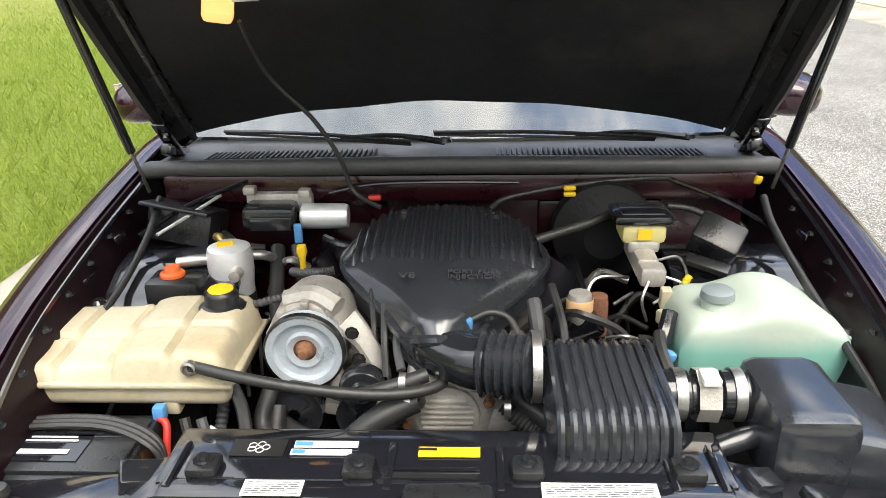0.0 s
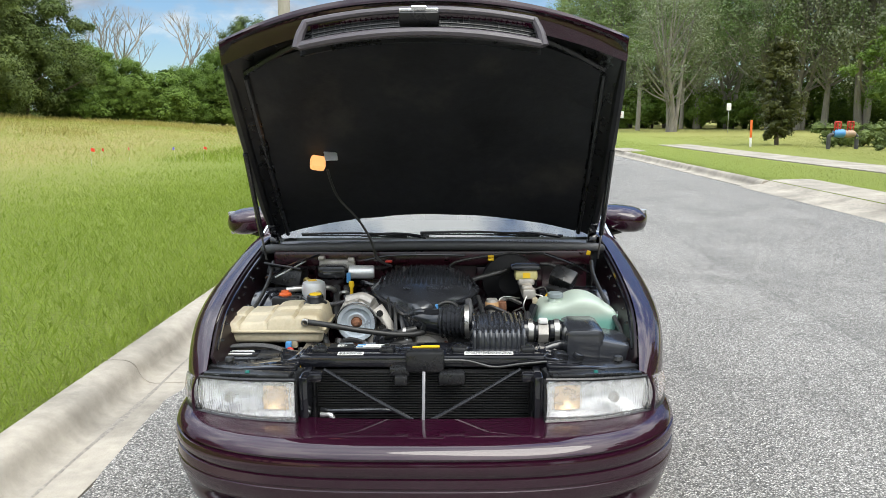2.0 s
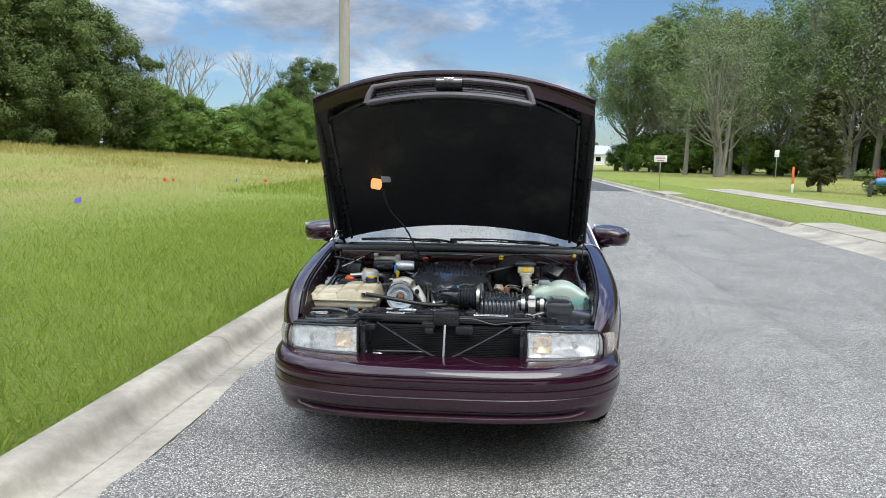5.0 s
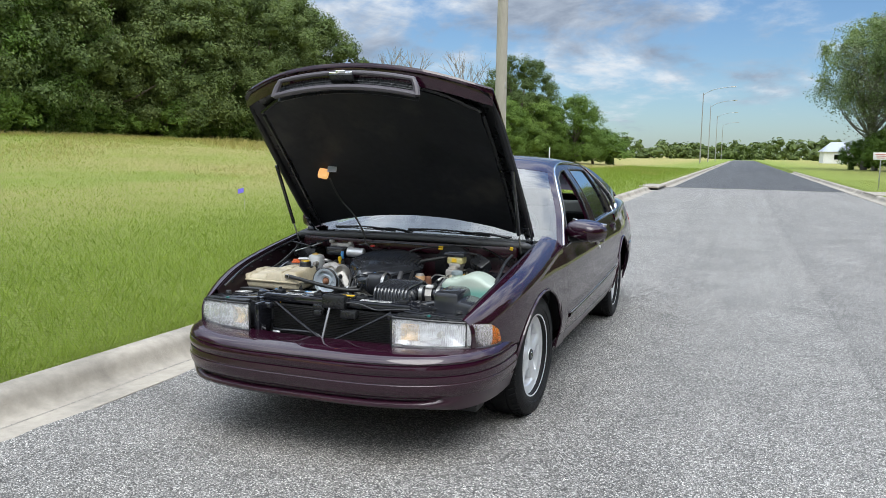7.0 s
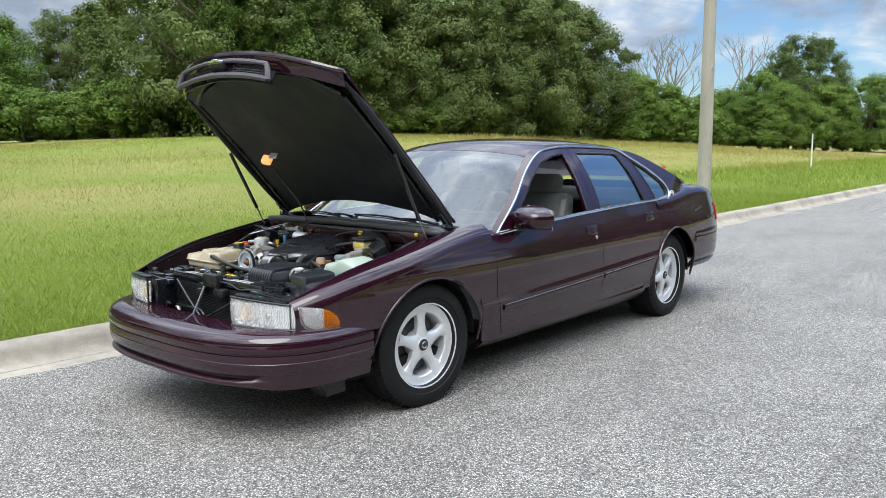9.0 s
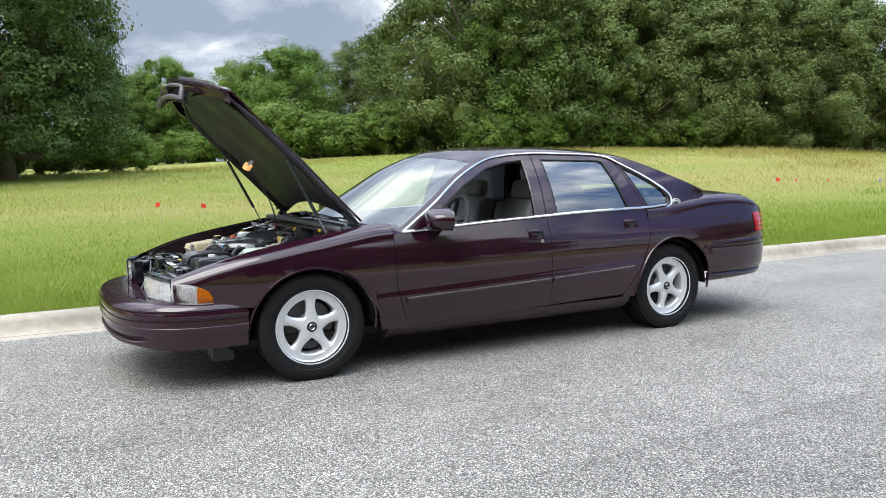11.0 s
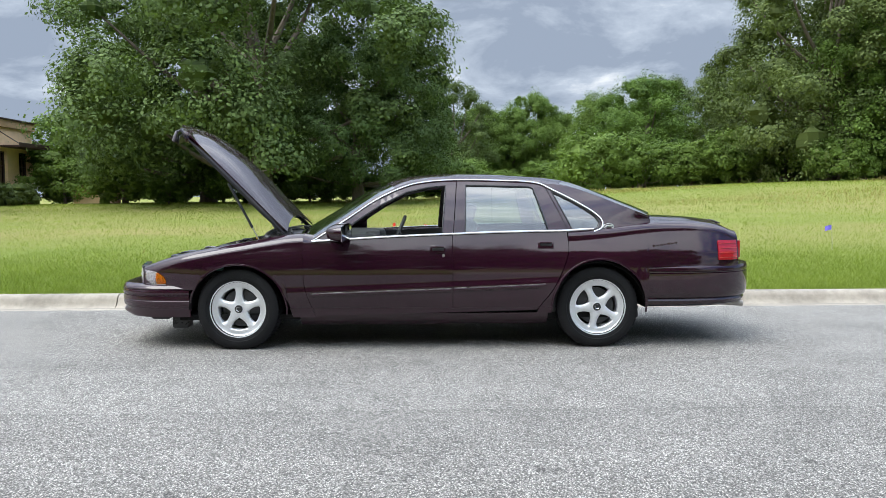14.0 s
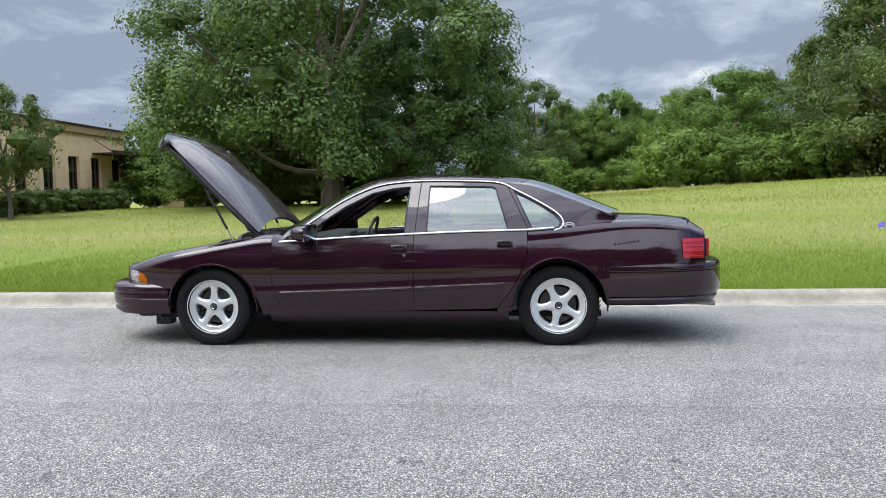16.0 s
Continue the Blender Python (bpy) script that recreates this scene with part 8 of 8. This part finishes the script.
def street_lamp(x, y):
    lp = thing("street_lamp", "tall grey street lamp with a long curved arm", "street lamp", Matrix.Translation((x, y, 0.1)), group="street lamps along the verge")
    bm = bmesh.new()
    lathe(bm, [(0.12, -0.2), (0.10, 4), (0.07, 12.6), (0, 12.6)], 10)
    part("post", bm, STEEL, lp)
    bm = bmesh.new()
    tube(bm, [(0, 0, 12.2), (1.2, -0.3, 12.9), (2.8, -0.6, 13.3), (4.6, -0.9, 13.5)], 0.05, 7, 5)
    part("arm", bm, STEEL, lp)
    bm = bmesh.new()
    box(bm, (5.0, -1.0, 13.5), (0.9, 0.3, 0.16), 0.06)
    part("lamp_head", bm, CAST, lp)
    return lp


first = street_lamp(-5.2, 146)
for y in (182, 232, 300):
    copy_thing(first, Matrix.Translation((-5.2, y, 0.1)))


def sign(name, x, y, w, h, top, label, bars):
    s = thing(name, label, "sign", Matrix.Translation((x, y, field_height(x, y))))
    solid("post", [((0, 0, top / 2 - 0.15), (0.05, 0.03, top + 0.1), 0.005)], STEEL, s)
    p = solid("panel", [((0, -0.03, top - h / 2), (w, 0.012, h), 0.004)], WHITE, s)
    if bars:
        solid("print_bar", [((0, -0.038, top - h * (0.25 + 0.25 * k)), (w * (0.75 - 0.1 * k), 0.003, h * 0.09), 0) for k in range(3)], SIGNRED, s, "plain red bars of unreadable print")
    return s


sign("street_sign", 7.6, 35.0, 0.62, 0.32, 1.6, "small white sign with red print on a thin post", True)
sign("street_sign", 21.2, 60.0, 0.36, 0.55, 2.3, "small plain white sign by the woods", False)
mp = thing("marker_post", "orange and white marker post on the lawn", "post", Matrix.Translation((12.65, 31.3, field_height(12.65, 31.3))))
solid("base", [((0, 0, 0.18), (0.09, 0.05, 0.46), 0.01)], WHITE, mp)
solid("top", [((0, 0, 0.78), (0.09, 0.05, 0.76), 0.01)], SAFETY, mp)
wp_ = thing("stake", "thin white plastic stake in the tall grass", "stake", Matrix.Translation((-7.3, 35.5, field_height(-7.3, 35.5))))
bm = bmesh.new()
lathe(bm, [(0.03, -0.1), (0.03, 1.55), (0, 1.56)], 8)
part("tube", bm, WHITE, wp_)

bf = thing("backflow_valve", "red and blue backflow valve with pipes on the lawn", "valve", Matrix.Translation((15.3, 28.6, field_height(15.3, 28.6))))
for x in (-0.55, 0.55):
    hose("riser", [(x, 0, -0.1), (x, 0, 0.42), (x * 0.9, 0, 0.55), (x * 0.7, 0, 0.58)], 0.08, SEALR, bf)
hose("valve_body", [(-0.36, 0, 0.60), (-0.2, 0, 0.62), (0.0, 0, 0.62), (0.05, 0, 0.62)], [0.13, 0.17, 0.17, 0.14], BLUE, bf, "blue painted valve body")
hose("bronze_body", [(0.05, 0, 0.61), (0.2, 0, 0.60), (0.36, 0, 0.60), (0.48, 0, 0.58)], [0.12, 0.16, 0.15, 0.09], material("weathered_bronze", (0.42, 0.30, 0.21), 0.55, 0.3, spread=0.2), bf, "tan weathered bronze valve body")
for x in (-0.25, 0.25):
    bm = bmesh.new()
    tube(bm, [(x + 0.13 * math.cos(a), -0.08, 0.95 + 0.13 * math.sin(a)) for a in (2 * math.pi * i / 14 for i in range(15))], 0.02, 6, 0, False)
    box(bm, (x, -0.05, 0.86), (0.05, 0.05, 0.40), 0.01)
    for dx in (-0.12, 0.12):
        box(bm, (x + dx, -0.05, 0.88), (0.03, 0.04, 0.34), 0.006)
    box(bm, (x, -0.05, 1.07), (0.27, 0.04, 0.05), 0.01)
    box(bm, (x, -0.08, 0.95), (0.24, 0.02, 0.025), 0.005)
    part("hand_wheel", bm, RED, bf, "red hand wheel")


def hedge(name, x0, y0, x1, y1, h, w, label):
    rng = np.random.default_rng(77 + int(abs(x0)))
    n = int(math.hypot(x1 - x0, y1 - y0) / 0.28) + 2
    cs = []
    for i in range(n):
        t = i / (n - 1)
        for k in range(3):
            x, y = lerp(x0, x1, t), lerp(y0, y1, t)
            cs.append((x + rng.uniform(-w, w), y + rng.uniform(-w, w), field_height(x, y) + h * (0.25 + 0.3 * k)))
    pts = leaf_cloud(rng, np.array(cs), np.full(len(cs), h * 0.32), 8, 16, 0.08, core=0.75)
    tagged(new(name, quads_mesh(name, pts, OAK)), label, "hedge", kind="stuff")


hedge("hedge", 15.6, 30.6, 24.0, 31.2, 0.95, 0.35, "trimmed dark green hedge on the lawn")
hedge("low_hedge", 15.9, 27.2, 19.5, 26.4, 0.5, 0.35, "low clipped shrubs on the lawn")
hedge("building_hedge", -13.0, -20.6, -36.5, -20.1, 1.1, 0.4, "trimmed hedge in front of the tan building")

flag_spots = [(-9.7, 17.5, 0), (-9.95, 18.7, 0), (-9.6, 19.7, 0), (-8.0, 21.5, 0), (-7.5, 9.3, 1), (-8.6, 20.7, 1), (-10.2, 0.9, 0), (-9.6, 1.5, 0)]
models = {}
for x, y, k in flag_spots:
    at = Matrix.Translation((x, y, field_height(x, y))) @ Matrix.Rotation(x * 7, 4, "Z") @ Matrix.Scale(0.85, 4)
    if k in models:
        copy_thing(models[k], at)
        continue
    f = models[k] = thing("marker_flag", ("red", "blue-violet")[k] + " survey flag on a wire in the grass", "flag", at, group="survey flags in the field")
    bm = bmesh.new()
    tube(bm, [(0, 0, -0.05), (0.01, 0, 0.3), (0.03, 0, 0.58)], 0.004, 5, 3)
    part("wire", bm, STEEL, f)
    bm = bmesh.new()
    sheet(bm, lambda u, v: (0.03 + 0.13 * u, 0.02 * math.sin(u * 4), 0.47 + 0.11 * v - 0.04 * u), [i / 5 for i in range(6)], [0, 0.5, 1])
    part("cloth", bm, (FLAGRED, FLAGBLUE)[k], f, thick=0.003)


def tan_building():
    x0, x1, y0, y1, h = -40.0, -13.0, -38.0, -21.6, 4.9
    gz = 0.7
    b = thing("office_building", "single-storey tan stucco office building with brown trim", "building", Matrix.Translation((0, 0, gz)))
    wins = [-39.0 + 2.35 * k for k in range(11)]
    items = []
    # front wall in piers between the window openings, with sill wall and lintel band
    edges = [x0] + [v for c in wins for v in (c - 0.55, c + 0.55)] + [x1]
    for a, c in zip(edges[::2], edges[1::2]):
        items.append((((a + c) / 2, y1 - 0.15, 1.55), (c - a, 0.3, 3.1), 0))
    items += [(((x0 + x1) / 2, y1 - 0.15, 3.75), (x1 - x0, 0.3, 1.3), 0), (((x0 + x1) / 2, y1 - 0.15, 0.25), (x1 - x0, 0.296, 0.5), 0)]
    items += [((x0 + 0.15, (y0 + y1) / 2 - 0.15, 2.2), (0.3, y1 - y0 - 0.3, 4.4), 0), ((x1 - 0.15, (y0 + y1) / 2 - 0.15, 2.2), (0.3, y1 - y0 - 0.3, 4.4), 0), (((x0 + x1) / 2, y0 + 0.15, 2.2), (x1 - x0, 0.3, 4.4), 0)]
    solid("wall", items, STUCCO, b)
    solid("parapet", [(((x0 + x1) / 2, (y0 + y1) / 2, 4.62), (x1 - x0 + 0.3, y1 - y0 + 0.3, 0.42), 0.03)], STUCCO2, b, "darker brown parapet band")
    solid("roof", [(((x0 + x1) / 2, (y0 + y1) / 2, 4.87), (x1 - x0 + 0.45, y1 - y0 + 0.45, 0.07), 0)], BROWN, b, "dark brown roof edge")
    for c in wins:
        w = solid("window", [((c - 0.51, y1 - 0.22, 1.8), (0.08, 0.1, 2.6), 0), ((c + 0.51, y1 - 0.22, 1.8), (0.08, 0.1, 2.6), 0), ((c, y1 - 0.22, 3.06), (0.94, 0.1, 0.08), 0), ((c, y1 - 0.22, 0.54), (0.94, 0.1, 0.08), 0), ((c, y1 - 0.22, 2.3), (0.94, 0.06, 0.05), 0)], BROWN, b, "dark brown window frame")
        solid("pane", [((c, y1 - 0.24, 1.8), (0.96, 0.02, 2.5), 0)], PANE, w, "dark window pane")
    c = wins[0] + 1.1
    solid("awning", [((c, y1 + 0.6, 3.35), (3.4, 1.2, 0.10), 0.02), ((c, y1 + 1.2, 3.42), (3.4, 0.06, 0.24), 0.01)], BROWN, b, "dark brown metal awning")
    for dx in (-1.4, 1.4):
        hose("awning_rod", [(c + dx, y1 + 1.1, 3.45), (c + dx, y1 + 0.02, 4.15)], 0.025, BROWN, b, segs=6)
    bmx = bmesh.new()
    box(bmx, ((x0 + x1) / 2, y1 - 0.02, 0.36), (x1 - x0 + 0.05, 0.12, 0.72), 0.02)
    part("plinth", bmx, STUCCO2, b)


tan_building()
stand(make_tree("garden_tree", 61, 5.6, 2.6, 1.5, OAK, BARK, 40, 0.72, 10, 44, 0.10, "small dense tree beside the tan building", shape="round", trunk=0.1, limbs=12), -23.5, -18.2, 0, 1.0, 0, 0.84)
stand(make_tree("garden_bush", 62, 3.0, 1.7, 0.1, MAPLE, BARK, 24, 0.6, 10, 40, 0.09, "bright green bush beside the tan building", shape="round", trunk=0.06, limbs=8), -41.5, -19.5)


for x, y, k in ((-39.8, -19.6, 1.0), (-42.0, -16.8, 1.9), (-36.8, -15.2, 0.8), (-45.0, -19.0, 2.2), (-40.5, -13.5, 1.4)):
    copy_tree(bpy.data.objects["bush"], x, y, x * 3.1, k, 1.2)
gw = thing("garden_wall", "low tan stucco wall beside the bright bush", "wall", Matrix.Translation((-38.6, -17.3, field_height(-38.6, -17.3))))
solid("wall", [((0, 0, 0.45), (0.3, 2.6, 1.1), 0.02)], STUCCO, gw)
solid("coping", [((0, 0, 1.05), (0.42, 2.7, 0.10), 0.02)], STUCCO2, gw)


def far_house(x, y, w, d, h, label):
    b = thing("far_house", label, "house", Matrix.Translation((x, y, 0.1)), group="low houses along the street")
    solid("wall", [((0, 0, h / 2), (w, d, h), 0)], SIDING, b)
    bm = bmesh.new()
    e = 0.5
    vs = [bm.verts.new(p) for p in ((-w / 2 - e, -d / 2 - e, h), (w / 2 + e, -d / 2 - e, h), (w / 2 + e, d / 2 + e, h), (-w / 2 - e, d / 2 + e, h), (-w / 2 + 2, 0, h + d * 0.22), (w / 2 - 2, 0, h + d * 0.22))]
    for f in ((0, 1, 5, 4), (2, 3, 4, 5), (1, 2, 5), (3, 0, 4), (3, 2, 1, 0)):
        bm.faces.new([vs[i] for i in f])
    part("roof", bm, METALROOF, b, smooth=False)
    for k in range(4):
        wd = solid("window", [((-w / 2 + w * (k + 0.7) / 4.4, -d / 2 - 0.03, h * 0.55), (1.3, 0.08, 1.2), 0)], PANE, b)
        solid("frame", [((-w / 2 + w * (k + 0.7) / 4.4, -d / 2 - 0.05, h * 0.55 - 0.65), (1.5, 0.12, 0.1), 0)], SIDING, wd)


far_house(30.0, 215, 19, 11, 2.9, "low white house with a grey roof far along the street")
far_house(70, 260, 15, 10, 2.9, "low white house far beyond the trees")

# storm drain mouth at the end of the near kerb
inlet = thing("drain_inlet", "dark storm drain mouth in a concrete kerb", "drain", Matrix.Translation((-1.75, 31.7, 0)))
solid("lid", [((0, 0, 0.12), (0.9, 3.2, 0.08), 0.02)], CONCRETE, inlet)
# solid black block in place of the shaded hollow under the lid
solid("mouth", [((0.2, 0, 0.03), (0.4, 2.6, 0.10), 0)], INK, inlet, "black block standing for the shade in the drain opening")
inlet2 = copy_thing(inlet, Matrix.Translation((6.95, 29.5, 0)) @ Matrix.Rotation(math.pi, 4, "Z"))


# ---------------------------------------------------------------- grass
def blades(name, n, x0, x1, y0, y1, hmin, hmax, wid, mat, label, seed, bias=2.0, keep=None):
    rng = np.random.default_rng(seed)
    x = x1 - (x1 - x0) * rng.uniform(0, 1, n) ** bias
    y = rng.uniform(y0, y1, n)
    if keep:
        k = np.array([keep(a, b) for a, b in zip(x, y)])
        x, y = x[k], y[k]
        n = len(x)
    z = np.array([field_height(a, b) for a, b in zip(x, y)])
    p = np.stack([x, y, z - 0.01], 1)
    far = 1 + np.clip((x1 - x) / 14.0, 0, 2.2) * (0.35 if name == "field_grass" else 1.0)
    h = rng.uniform(hmin, hmax, n) * (0.75 + 0.5 * rng.uniform(0, 1, n)) * np.sqrt(far)
    if name == "grass":
        h *= 1 - 0.65 * np.clip((x1 - x - 1.5) / 7, 0, 1)
    a = rng.uniform(0, 2 * np.pi, n)
    side = np.stack([np.cos(a), np.sin(a), np.zeros(n)], 1) * (wid * far * rng.uniform(0.6, 1.4, n))[:, None]
    b = rng.uniform(0, 2 * np.pi, n)
    bend = np.stack([np.cos(b), np.sin(b), np.zeros(n)], 1) * (h * rng.uniform(0.25, 1.0, n))[:, None]
    up = np.stack([np.zeros(n), np.zeros(n), h], 1)
    q = np.stack([p - side, p + side, p + side * 0.35 + bend + up, p - side * 0.35 + bend * 0.9 + up * 0.97], 1)
    tagged(new(name, quads_mesh(name, q, mat)), label, "grass", kind="stuff")


blades("grass", 330000, -13.0, KERB_BACK + 0.055, -6.0, 24.0, 0.035, 0.085, 0.0023, BLADE, "bright green mown grass along the kerb", 1, 1.5, keep=lambda a, b: (math.sin(a * 127.1 + b * 311.7) * 43758.5) % 1 > max(0, (b - 8) / 15) ** 1.5 + max(0, (-4 - a) / 8.5))
blades("field_grass", 260000, -39.0, -4.0, -24.0, 62.0, 0.03, 0.06, 0.0045, BLADE, "green grass across the field", 2, 1.1)
blades("dry_grass", 60000, -39.0, -7.0, -4.0, 66.0, 0.06, 0.14, 0.003, STRAW, "tall straw-coloured dry grass in drifts", 3, 0.9, keep=lambda a, b: noise.noise((a * 0.16, b * 0.07, 4.0)) > 0.12 - max(0.0, b - 14) * 0.012)
blades("tall_dry_grass", 30000, -40.0, -3.2, 30.0, 66.0, 0.10, 0.24, 0.005, STRAW, "tall straw-coloured grass before the bushes", 6, 1.0, keep=lambda a, b: noise.noise((a * 0.2, b * 0.1, 9.0)) > 0.25 - max(0.0, b - 40) * 0.02)
blades("verge_grass", 30000, -9.0, KERB_BACK, 20.0, 80.0, 0.07, 0.18, 0.006, BLADE, "taller grass further along the verge", 4, 1.0)
blades("lawn_grass", 34000, 22.0, 6.8, 4.0, 50.0, 0.03, 0.055, 0.005, LAWN, "mown lawn across the street", 5, 1.0, keep=lambda a, b: not 9.3 < a < 12.4 and (b > 13.6 or a > 7.7))
